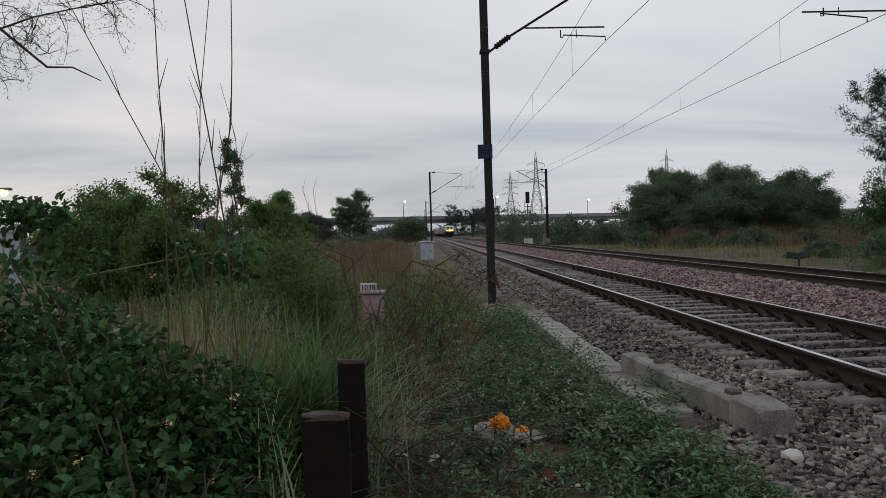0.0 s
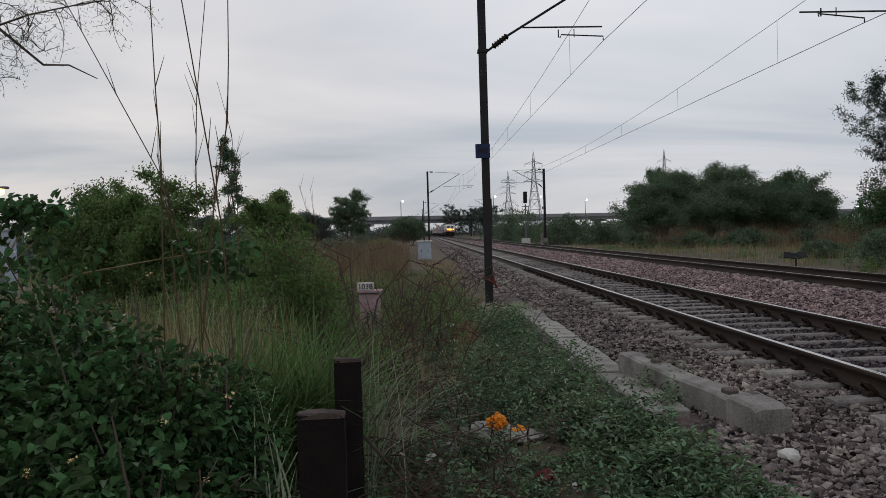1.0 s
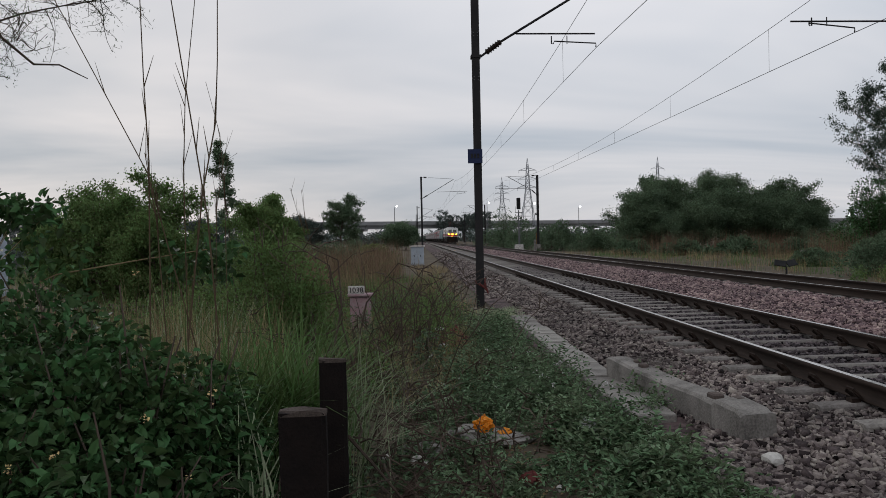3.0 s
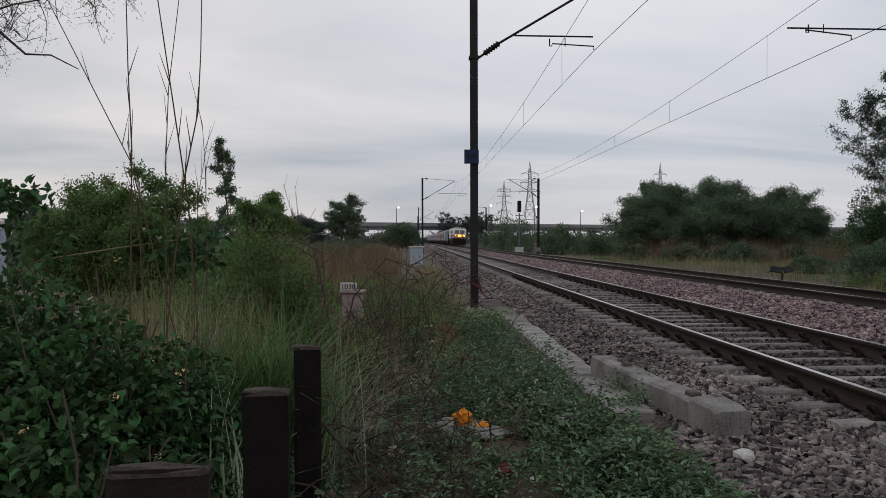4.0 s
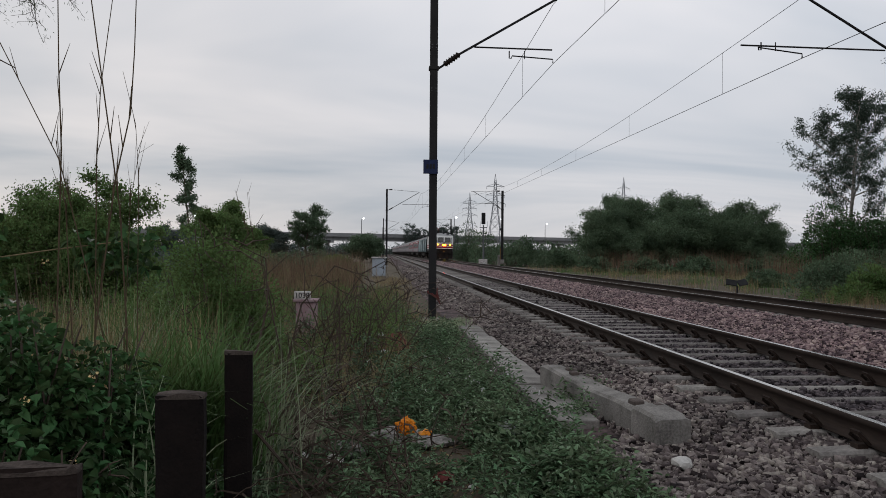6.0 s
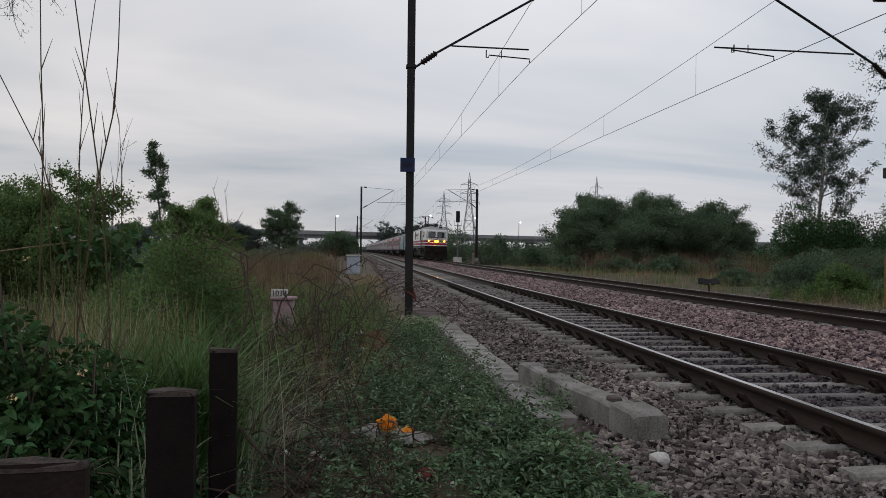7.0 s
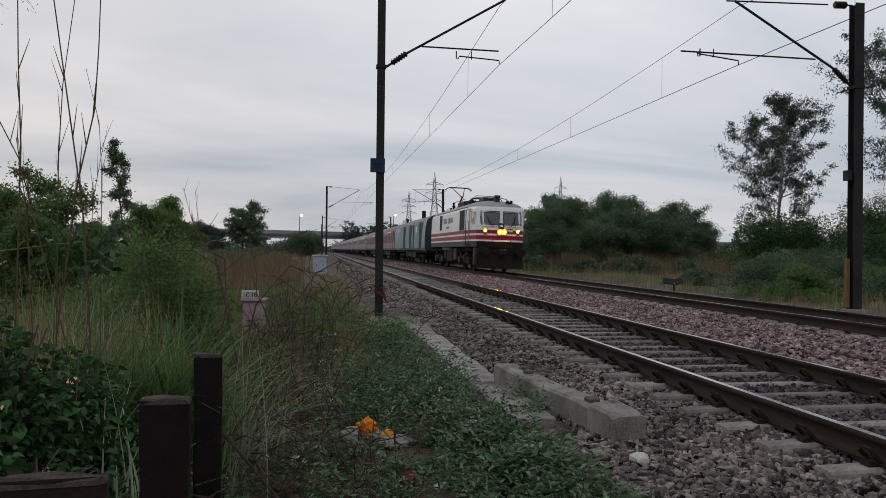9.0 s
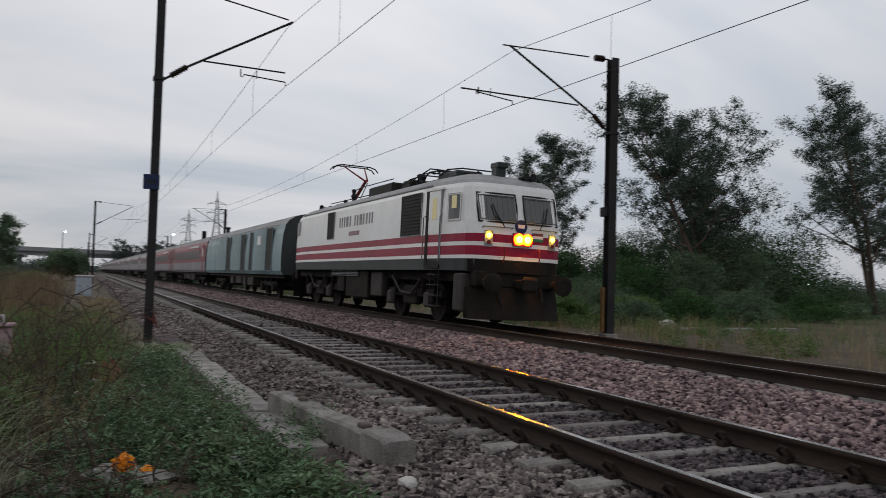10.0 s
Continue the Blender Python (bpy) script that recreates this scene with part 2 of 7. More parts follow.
    coachgrey=mat("grey_coach_paint", (0.28, 0.255, 0.27), (0.20, 0.182, 0.192), 0.5, scale=0.7, fine=9, bump=0.04, stretch=(1, 1, 0.3)),
    coachred=mat("dusty_red_coach_paint", (0.215, 0.052, 0.065), (0.16, 0.045, 0.055), 0.5, scale=0.7, fine=9, bump=0.04, stretch=(1, 1, 0.3)),
    lamp=mat("headlamp_glow", (0.9, 0.6, 0.2), glow=(1.0, 0.34, 0.0016, 420.0)),
    # emission for the orange bloom round the headlamps, not a lamp itself
    bloomring=mat("headlamp_bloom_glow", (0.9, 0.4, 0.1), glow=(1.0, 0.022, 0.0, 22.0)),
    marker=mat("marker_lamp_glow", (0.9, 0.8, 0.5), glow=(1.0, 0.6, 0.008, 60.0)),
    whitelamp=mat("white_lamp_glow", (0.9, 0.9, 0.9), glow=(0.9, 0.95, 1.0, 7.0)),
    warmlamp=mat("warm_lamp_glow", (0.9, 0.8, 0.6), glow=(1.0, 0.55, 0.1, 8.0)),
    cablight=mat("cab_light_glow", (0.5, 0.45, 0.25), glow=(1.0, 0.82, 0.45, 0.15)),
    green=mat("green_paint", (0.05, 0.22, 0.1), (0.04, 0.16, 0.08), 0.6, scale=8, bump=0),
)


# ---- building blocks ----
def box(bm, x0, x1, y0, y1, z0, z1, bev=0.0, m=None):
    """A box, its edges cut by bev; m moves it."""
    pts = []
    cx, cy, cz = (x0 + x1) / 2, (y0 + y1) / 2, (z0 + z1) / 2
    vs = []
    for sx in (-1, 1):
        for sy in (-1, 1):
            for sz in (-1, 1):
                p = Vector((cx + sx * abs(x1 - x0) / 2, cy + sy * abs(y1 - y0) / 2, cz + sz * abs(z1 - z0) / 2))
                if not bev:
                    pts.append(p)
                else:
                    for ax in range(3):
                        q = p.copy()
                        for o in range(3):
                            if o != ax:
                                q[o] -= (sx, sy, sz)[o] * bev
                        pts.append(q)
    vs = [bm.verts.new(m @ p if m else p) for p in pts]
    bmesh.ops.convex_hull(bm, input=vs) if bev else [bm.faces.new([vs[i] for i in f]) for f in ((0, 1, 3, 2), (4, 6, 7, 5), (0, 4, 5, 1), (2, 3, 7, 6), (0, 2, 6, 4), (1, 5, 7, 3))]


def tube(bm, pts, r, sides=6, r2=None, cap=True):
    """A round bar along points, tapering from r to r2."""
    pts = [Vector(p) for p in pts]
    rings, last = [], len(pts) - 1
    for i, p in enumerate(pts):
        d = (pts[min(i + 1, last)] - pts[max(i - 1, 0)]).normalized()
        side = d.cross(Vector((0, 0, 1)) if abs(d.z) < 0.9 else Vector((1, 0, 0))).normalized()
        up = side.cross(d)
        rr = r if r2 is None else r + (r2 - r) * i / max(last, 1)
        rings.append([bm.verts.new(p + rr * (math.cos(a) * side + math.sin(a) * up)) for a in (2 * math.pi * k / sides for k in range(sides))])
    for a, b in zip(rings, rings[1:]):
        for k in range(sides):
            bm.faces.new((a[k], a[(k + 1) % sides], b[(k + 1) % sides], b[k]))
    if cap:
        bm.faces.new(rings[0][::-1])
        bm.faces.new(rings[-1])


def lathe(bm, profile, origin, axis="z", sides=14):
    """A turned body: rows of (along, radius)."""
    o = Vector(origin)
    ax = {"x": (Vector((1, 0, 0)), Vector((0, 1, 0)), Vector((0, 0, 1))), "y": (Vector((0, 1, 0)), Vector((0, 0, 1)), Vector((1, 0, 0))), "z": (Vector((0, 0, 1)), Vector((1, 0, 0)), Vector((0, 1, 0)))}[axis]
    rings = [[bm.verts.new(o + h * ax[0] + r * (math.cos(2 * math.pi * k / sides) * ax[1] + math.sin(2 * math.pi * k / sides) * ax[2])) for k in range(sides)] for h, r in profile]
    for a, b in zip(rings, rings[1:]):
        for k in range(sides):
            bm.faces.new((a[k], a[(k + 1) % sides], b[(k + 1) % sides], b[k]))
    bm.faces.new(rings[0][::-1])
    bm.faces.new(rings[-1])


def link(name, me, material, parent=None, label="", smooth=False):
    if material and not me.materials:
        me.materials.append(material)
    if smooth:
        me.polygons.foreach_set("use_smooth", [True] * len(me.polygons))
    ob = new(name, me)
    ob.parent = parent
    return tagged(ob, label) if label else ob


def part(name, bm, material, parent=None, label="", smooth=False):
    me = bpy.data.meshes.new(name)
    bmesh.ops.recalc_face_normals(bm, faces=bm.faces)
    bm.to_mesh(me)
    bm.free()
    return link(name, me, material, parent, label, smooth)


def bx(name, material, parent, dims, bev=0.0, label=""):
    bm = bmesh.new()
    box(bm, *dims, bev=bev)
    return part(name, bm, material, parent, label)


def thing(name, x, y, z, label, category, group="", rz=0, kind=""):
    e = new(name)
    e.matrix_basis = pose(x, y, z, 0, 0, rz)
    return tagged(e, label, category, group, kind)


def arrays(name, verts, faces, material, parent=None, label=""):
    """A mesh out of numpy arrays: verts (n, 3), faces (m, k)."""
    me = bpy.data.meshes.new(name)
    k = faces.shape[1]
    me.vertices.add(len(verts))
    me.vertices.foreach_set("co", np.ascontiguousarray(verts, np.float32).ravel())
    me.loops.add(faces.size)
    me.loops.foreach_set("vertex_index", np.ascontiguousarray(faces, np.int32).ravel())
    me.polygons.add(len(faces))
    me.polygons.foreach_set("loop_start", np.arange(0, faces.size, k, dtype=np.int32))
    me.update(calc_edges=True)
    return link(name, me, material, parent, label)


rng = np.random.default_rng(7)


def unit(v):
    return v / (np.linalg.norm(v, axis=1, keepdims=True) + 1e-9)


def leaf_mesh(name, at, length, width, material, parent=None, droop=0.3, dirs=None, label="", fold=0.25, fine=False):
    """Folded leaves at the points given: diamonds, or fuller ones with a curved edge and bent tip where they are seen close."""
    n = len(at)
    d = unit(rng.normal(size=(n, 3)) + (0, 0, -droop)) if dirs is None else unit(dirs + rng.normal(size=(n, 3)) * 0.35)
    s = unit(np.cross(d, rng.normal(size=(n, 3)) + ((0, 0, 2.0) if fine else (0, 0, 0))))
    u = np.cross(s, d)
    ln = length * rng.uniform(0.55, 1.25, (n, 1))
    wd = width * rng.uniform(0.7, 1.2, (n, 1))
    i = np.arange(n)[:, None]
    if fine:
        a, b = at + d * ln * 0.22, at + d * ln * 0.62 - u * ln * 0.05
        v = np.stack([at, a + s * wd * 0.46 + u * wd * fold, b + s * wd * 0.40 + u * wd * fold, at + d * ln - u * ln * 0.22, b - s * wd * 0.40 + u * wd * fold, a - s * wd * 0.46 + u * wd * fold], 1).reshape(-1, 3)
        f = np.concatenate([i * 6 + (0, 1, 2, 3), i * 6 + (0, 3, 4, 5)], 1).reshape(-1, 4)
    else:
        mid = at + d * ln * 0.45
        v = np.stack([at, mid + s * wd / 2 + u * wd * fold, at + d * ln, mid - s * wd / 2 + u * wd * fold], 1).reshape(-1, 3)
        f = np.concatenate([i * 4 + (0, 1, 2), i * 4 + (0, 2, 3)], 1).reshape(-1, 3)
    return arrays(name, v, f, material, parent, label)


def blade_mesh(name, at, length, width, material, lean=0.5, wind=(0, 0), parent=None, label="", segs=4):
    """Arching blades of grass rooted at the points given."""
    n = len(at)
    ln = np.asarray(length) * rng.uniform(0.55, 1.15, n)
    ang = rng.uniform(0, 2 * np.pi, n)
    out = np.stack([np.cos(ang), np.sin(ang), np.zeros(n)], 1) * (lean * rng.uniform(0.2, 1.3, n))[:, None] + np.array([wind[0], wind[1], 0])
    side = unit(np.cross(out + (1e-3, 0, 0), (0, 0, 1)))
    rows = []
    for k in range(segs + 1):
        t = k / segs
        c = at + out * (ln * t ** 2 * 0.9)[:, None] + np.array([0, 0, 1]) * (ln * (t - 0.45 * np.minimum(np.linalg.norm(out, axis=1), 1.6) * t ** 2.4))[:, None]
        w = width * (1 - 0.92 * t) * 0.5
        rows += [c - side * w, c + side * w]
    v = np.stack(rows, 1).reshape(-1, 3)
    i = np.arange(n)[:, None] * (2 * segs + 2)
    f = np.concatenate([i + (2 * k, 2 * k + 1, 2 * k + 3, 2 * k + 2) for k in range(segs)], 1).reshape(-1, 4)
    return arrays(name, v, f, material, parent, label)


def bed(x):
    """The height of the formation across the two tracks."""
    return np.interp(x, [-60, -9, -3.6, -3.1, -1.95, -1.6, -1.0, -0.8, 0.8, 1.0, 1.7, 2.6, 3.4, 4.02, 4.25, D2 + 1.7, D2 + 2.1, D2 + 3.6, 30, 60],
                    [-0.62, -0.5, -0.45, -0.42, -0.34, -0.28, -0.255, -0.24, -0.24, -0.255, -0.26, -0.17, -0.12, -0.115, -0.18, -0.24, -0.28, -0.42, -0.45, -0.6])


def hill(x, y):
    """Small unevenness of the open ground."""
    return 0.05 * np.sin(x * 0.9 + 1.3 * np.sin(y * 0.5)) * np.sin(y * 0.7 + x * 0.3) + 0.03 * np.sin(x * 2.3) * np.sin(y * 1.9)


def ground_z(x, y):
    x, y = np.asarray(x, float), np.asarray(y, float)
    free = np.clip(np.maximum(-3.2 - x, x - (D2 + 3)), 0, 1.5) / 1.5
    return bed(x) + hill(x, y) * free


# ---- ground, ballast, tracks ----
def grid_sheet(name, xs, ys, zf, material, label, kind="structure"):
    gx, gy = np.meshgrid(xs, ys)
    v = np.stack([gx, gy, zf(gx, gy)], -1).reshape(-1, 3)
    nx, ny = len(xs), len(ys)
    i = (np.arange(ny - 1)[:, None] * nx + np.arange(nx - 1)).reshape(-1, 1)
    return tagged(arrays(name, v, np.concatenate([i, i + 1, i + nx + 1, i + nx], 1), material), label, kind=kind)


gxs = np.unique(np.concatenate([[-2500, -1200, -600, -300, -150, -80], np.arange(-50, -12, 2.0), np.arange(-12, 14, 0.4), np.arange(14, 60, 2.0), [80, 150, 300, 600, 1200, 2500]]))
gys = np.unique(np.concatenate([[-400, -150, -60], np.arange(-30, -4, 2.0), np.arange(-4, 24, 0.4), np.arange(24, 90, 2.0), [110, 150, 220, 320, 480, 700, 1100, 1800, 3000]]))
grid_sheet("ground", gxs, gys, lambda x, y: ground_z(x, y) - 0.06 * ((x > -2.9) & (x < D2 + 3)), M["soil"], "bare brown earth with scattered litter beside the railway")
bxs = np.array([-2.95, -2.5, -1.95, -1.6, -1.0, -0.8, 0.0, 0.8, 1.0, 1.7, 2.1, 2.6, 3.0, 3.4, 4.02, 4.25, D2, D2 + 1.7, D2 + 2.1, D2 + 2.6, D2 + 3.0])
bys = np.concatenate([np.arange(-30, 60, 0.5), np.arange(60, 420, 20.0)])
BALLAST = grid_sheet("ballast_bed", bxs, bys, lambda x, y: bed(x) + 0.015 * np.sin(x * 5 + y * 3) * np.sin(y * 4.1), M["ballast"], "reddish-grey crushed stone ballast under the tracks")


def stones(name, n, x0, x1, y0, y1, size, power=1.0, lift=0.01, kind_of="stone"):
    """Angular crushed stones, thicker near the start of the stretch."""
    x = rng.uniform(x0, x1, n)
    y = y0 + (y1 - y0) * rng.uniform(0, 1, n) ** power
    z = bed(x) + lift + rng.uniform(-0.012, 0.02, n)
    base = np.array([(a, b, c) for a in (-1, 1) for b in (-1, 1) for c in (-1, 1)], float) * 0.72
    v = base[None] * rng.uniform(0.55, 1.3, (n, 8, 1)) + rng.normal(size=(n, 8, 3)) * 0.2
    sc = size * rng.uniform(0.45, 1.0, (n, 1, 1)) * rng.uniform(0.5, 1.3, (n, 1, 3)) * (1.15, 1.0, 0.75)
    a, b = rng.uniform(0, 6.28, n), rng.normal(size=n) * 0.7
    ca, sa, cb, sb = np.cos(a), np.sin(a), np.cos(b), np.sin(b)
    rot = np.zeros((n, 3, 3))
    rot[:, 0, 0], rot[:, 0, 1], rot[:, 1, 0], rot[:, 1, 1], rot[:, 2, 2] = ca, -sa * cb, sa, ca * cb, cb
    rot[:, 0, 2], rot[:, 1, 2], rot[:, 2, 1] = sa * sb, -ca * sb, sb
    v = np.einsum("nij,nkj->nki", rot, v * sc) + np.stack([x, y, z], -1)[:, None]
    f = np.array([(0, 1, 3), (0, 3, 2), (4, 6, 7), (4, 7, 5), (0, 4, 5), (0, 5, 1), (2, 3, 7), (2, 7, 6), (0, 2, 6), (0, 6, 4), (1, 5, 7), (1, 7, 3)])
    faces = (np.arange(n)[:, None, None] * 8 + f).reshape(-1, 3)
    return tagged(arrays(name, v.reshape(-1, 3), faces, M[kind_of]), "angular reddish-grey crushed stones of the ballast", "ballast", kind="stuff")


stones("ballast_stones", 26000, -2.40, -0.9, 2.0, 24.0, 0.040, 1.5)
stones("ballast_stones", 3000, -2.8, -2.35, 2.0, 6.6, 0.040, 1.0)
stones("ballast_stones", 13000, -0.85, 0.85, 2.5, 18.0, 0.036, 1.4, 0.0, "cribstone")
stones("ballast_stones", 7000, -0.85, 0.85, 18.0, 40.0, 0.042, 1.2, 0.0, "cribstone")
stones("ballast_stones", 6000, 0.95, 1.75, 2.5, 24.0, 0.040, 1.3)
stones("ballast_stones", 30000, 1.6, 4.16, 2.5, 34.0, 0.043, 1.3, 0.01, "freshstone")
stones("ballast_stones", 14000, -2.8, -0.95, 22.0, 52.0, 0.05, 1.2)
stones("ballast_stones", 8000, -2.9, -0.95, 50.0, 95.0, 0.075, 1.1)
stones("ballast_stones", 14000, 0.95, 4.1, 32.0, 70.0, 0.055, 1.2, 0.01, "freshstone")
stones("ballast_stones", 7000, 0.95, 4.1, 68.0, 130.0, 0.09, 1.1, 0.01, "freshstone")
stones("ballast_stones", 5000, D2 + 0.9, D2 + 2.8, 5.0, 30.0, 0.045, 1.3)

RAILS = ((0.0, 0.0), (D2, Z2))
PITCH = 0.665


def rail_profile():
    half = [(0.075, -0.172), (0.075, -0.160), (0.02, -0.146), (0.009, -0.125), (0.009, -0.055), (0.034, -0.04), (0.036, -0.012), (0.030, -0.002)]
    return half + [(-x, z) for x, z in half[::-1]]


def rail(parent, x, y0, y1, bright):
    prof = rail_profile()
    ys = np.concatenate([np.arange(y0, 60, 4.0), np.arange(60, y1 + 1, 20.0)])
    n = len(prof)
    v = np.array([(x + px, y, pz) for y in ys for px, pz in prof])
    f = np.array([(r * n + k, r * n + (k + 1) % n, (r + 1) * n + (k + 1) % n, (r + 1) * n + k) for r in range(len(ys) - 1) for k in range(n)])
    ob = arrays("rail", v, f, M["rail"], parent, "rust-brown flat-bottomed steel rail")
    bm = bmesh.new()
    box(bm, x - 0.029, x + 0.029, y0, y1, -0.006, 0.002)
    part("running_surface", bm, bright, ob, "polished bright rail top")
    return ob


def sleeper_mesh():
    bm = bmesh.new()
    rows = [(-1.34, 0.10, -0.178), (-1.12, 0.10, -0.172), (-0.95, 0.095, -0.165), (-0.6, 0.068, -0.185), (0.6, 0.068, -0.185), (0.95, 0.095, -0.165), (1.12, 0.10, -0.172), (1.34, 0.10, -0.178)]
    rings = []
    for x, w, zt in rows:
        zt -= 0.012
        rings.append([bm.verts.new(p) for p in ((x, -w - 0.03, -0.40), (x, -w, zt - 0.02), (x, -w + 0.02, zt), (x, w - 0.02, zt), (x, w, zt - 0.02), (x, w + 0.03, -0.40))])
    for a, b in zip(rings, rings[1:]):
        for k in range(6):
            bm.faces.new((a[k], a[(k + 1) % 6], b[(k + 1) % 6], b[k]))
    bm.faces.new(rings[0]); bm.faces.new(rings[-1])
    bmesh.ops.recalc_face_normals(bm, faces=bm.faces)
    me = bpy.data.meshes.new("sleeper")
    bm.to_mesh(me)
    bm.free()
    me.materials.append(M["sleeper"])
    return me


def clip_mesh(sx):
    """A spring clip that loops over the rail's foot."""
    bm = bmesh.new()
    tube(bm, [(sx * 0.075, -0.05, -0.15), (sx * 0.10, -0.05, -0.12), (sx * 0.145, -0.035, -0.065), (sx * 0.17, 0.01, -0.055), (sx * 0.15, 0.06, -0.09), (sx * 0.09, 0.065, -0.135), (sx * 0.06, 0.02, -0.148)], 0.018, 5)
    box(bm, sx * 0.08, sx * 0.16, -0.045, 0.045, -0.19, -0.145)
    bmesh.ops.recalc_face_normals(bm, faces=bm.faces)
    me = bpy.data.meshes.new("spring_clip")
    bm.to_mesh(me)
    bm.free()
    me.materials.append(M["clip"])
    return me


TRACKS = []
for (tx, tz), words in zip(RAILS, ("broad-gauge track on pale concrete sleepers beside weedy ground", "broad-gauge track on raised ballast beside the far masts")):
    tr = thing("railway_track", tx, 0, tz, words, "railway track", "pair of tracks")
    for sx in (-0.872, 0.872):
        rail(tr, sx, -30, 420, M["railtop"])
    TRACKS.append(tr)
TRACKS[1].matrix_basis = far_line(0.0)

# ---- overhead line ----
def insulator(bm, a, b, r=0.06, sheds=7):
    a, b = Vector(a), Vector(b)
    tube(bm, [a, b], 0.025, 6)
    for i in range(sheds):
        c = a.lerp(b, (i + 0.7) / (sheds + 0.4))
        d = (b - a).normalized() * 0.018
        tube(bm, [c - d * 2, c, c + d * 2], r * 0.7, 10)
        tube(bm, [c - d * 0.4, c + d * 0.4], r, 10)


def mast_beam(bm, height, w, d):
    """An H-section: two flanges and a web."""
    t, h, k = 0.008, w / 2, d / 2
    prof = [(-h, -k), (h, -k), (h, -k + 2 * t), (t, -k + 2 * t), (t, k - 2 * t), (h, k - 2 * t), (h, k), (-h, k), (-h, k - 2 * t), (-t, k - 2 * t), (-t, -k + 2 * t), (-h, -k + 2 * t)]
    lo, hi = [[bm.verts.new((px, py, z)) for px, py in prof] for z in (-0.35, height)]
    for i in range(12):
        bm.faces.new((lo[i], lo[(i + 1) % 12], hi[(i + 1) % 12], hi[i]))
    bm.faces.new(lo[::-1])
    bm.faces.new(hi)


def overhead_mast(x, y, z, s, height, wire, cat, brk, reg, arm, stay, w, label, plate=True, flagged=False):
    """A mast with its cantilever. s: +1 if the track lies to its right; the other numbers are offsets from the mast's axis and heights over its foot."""
    e = thing("overhead_line_mast", x, y, z, label, "railway mast", "masts of the overhead line")
    bm = bmesh.new()
    mast_beam(bm, height, w, w * 1.05)
    part("mast_post", bm, M["steel"], e)
    bm = bmesh.new()
    box(bm, -0.2, 0.2, -0.2, 0.2, -0.5, -0.03, bev=0.03)
    part("foundation", bm, M["concrete"], e, "rough grey concrete footing")
    bm = bmesh.new()
    f = w / 2 + 0.03
    box(bm, -w / 2 - 0.03, w / 2 + 0.03, -w / 2 - 0.03, w / 2 + 0.03, brk[0][1] - 0.04, brk[0][1] + 0.03)
    part("clamp", bm, M["steel"], e)
    bm = bmesh.new()
    a, b, c = [Vector((s * px, 0, pz)) for px, pz in brk]
    tube(bm, [a, a.lerp(b, 0.3)], 0.03, 6)
    tube(bm, [b, c, c + (c - b).normalized() * 0.12], 0.03, 7)
    part("bracket_tube", bm, M["steel"], e)
    bm = bmesh.new()
    insulator(bm, a.lerp(b, 0.25), b, 0.08, 6)
    part("insulator", bm, M["ceramic"], e, "ribbed brown porcelain insulator", smooth=False)
    if stay:
        p, q = [Vector((s * px, 0, pz)) for px, pz in stay]
        bm = bmesh.new()
        tube(bm, [p.lerp(q, 0.2), q], 0.018, 6)
        tube(bm, [p, p.lerp(q, 0.06)], 0.02, 6)
        part("stay_tube", bm, M["steel"], e)
        bm = bmesh.new()
        insulator(bm, p.lerp(q, 0.05), p.lerp(q, 0.15), 0.09, 5)
        part("insulator", bm, M["ceramic"], e, "ribbed brown porcelain insulator")
    bm = bmesh.new()
    tube(bm, [(s * px, 0, pz) for px, pz in reg], 0.02, 6)
    part("register_tube", bm, M["steel"], e)
    bm = bmesh.new()
    (ax, az), (wx, wz) = arm, wire
    tube(bm, [(s * ax, 0, az + 0.16), (s * ax, 0, az - 0.02), (s * (ax + 0.05), 0, az - 0.02), (s * (ax + 0.07), 0, az + 0.04), (s * wx, 0, wz + 0.09), (s * wx, 0, wz)], 0.016, 6)
    mx = ax + (wx - ax) * 0.35
    tube(bm, [(s * mx, 0, az + 0.17), (s * mx, 0, az - 0.03)], 0.012, 5)
    part("steady_arm", bm, M["steel"], e)
    if plate:
        bm = bmesh.new()
        box(bm, -0.245, 0.105, -w / 2 - 0.05, -w / 2 - 0.03, 3.45, 3.79, bev=0.004)
        pl = part("number_plate", bm, M["blue"], e, "dark blue enamel plate")
        bm = bmesh.new()
        for k in range(3):
            box(bm, -0.17 + k * 0.075, -0.12 + k * 0.075, -w / 2 - 0.055, -w / 2 - 0.051, 3.57, 3.68)
        part("lettering", bm, M["steel"], pl)
    if flagged:
        for zz in (5.45, 6.5):
            bm = bmesh.new()
            for px in (-0.05, 0.05):
                for pz in (0, 0.07):
                    lathe(bm, [(0, 0.012), (0.012, 0.012)], (px, -w / 2 - 0.022, zz + pz), "y", 8)
            tagged(part("bolt_set", bm, M["greysteel"], e), kind="stuff")
    return e


ML = overhead_mast(-3.23, 19.19, -0.36, 1, 8.6, (2.92, 6.22), None, ((0.12, 6.02), (0.62, 6.38), (2.95, 7.76)), ((0.98, 6.56), (2.9, 6.54)), (1.84, 6.33), ((0.1, 8.3), (2.95, 7.86)), 0.18, "dark steel H-section mast with a blue plate and cantilever", flagged=True)
MR = overhead_mast(8.26, 17.6, -0.06, -1, 7.42, (3.1, 5.8), None, ((0.12, 5.38), (0.62, 5.82), (3.1, 7.25)), ((1.1, 6.02), (4.56, 6.05)), (4.08, 5.97), ((0.12, 7.38), (3.42, 7.3)), 0.235, "grey steel mast with cantilever standing by the far track", plate=False)
bx("junction_box", M["steel"], MR, (-0.27, -0.16, -0.1, 0.1, 3.1, 3.35), 0.01, "small dark box")
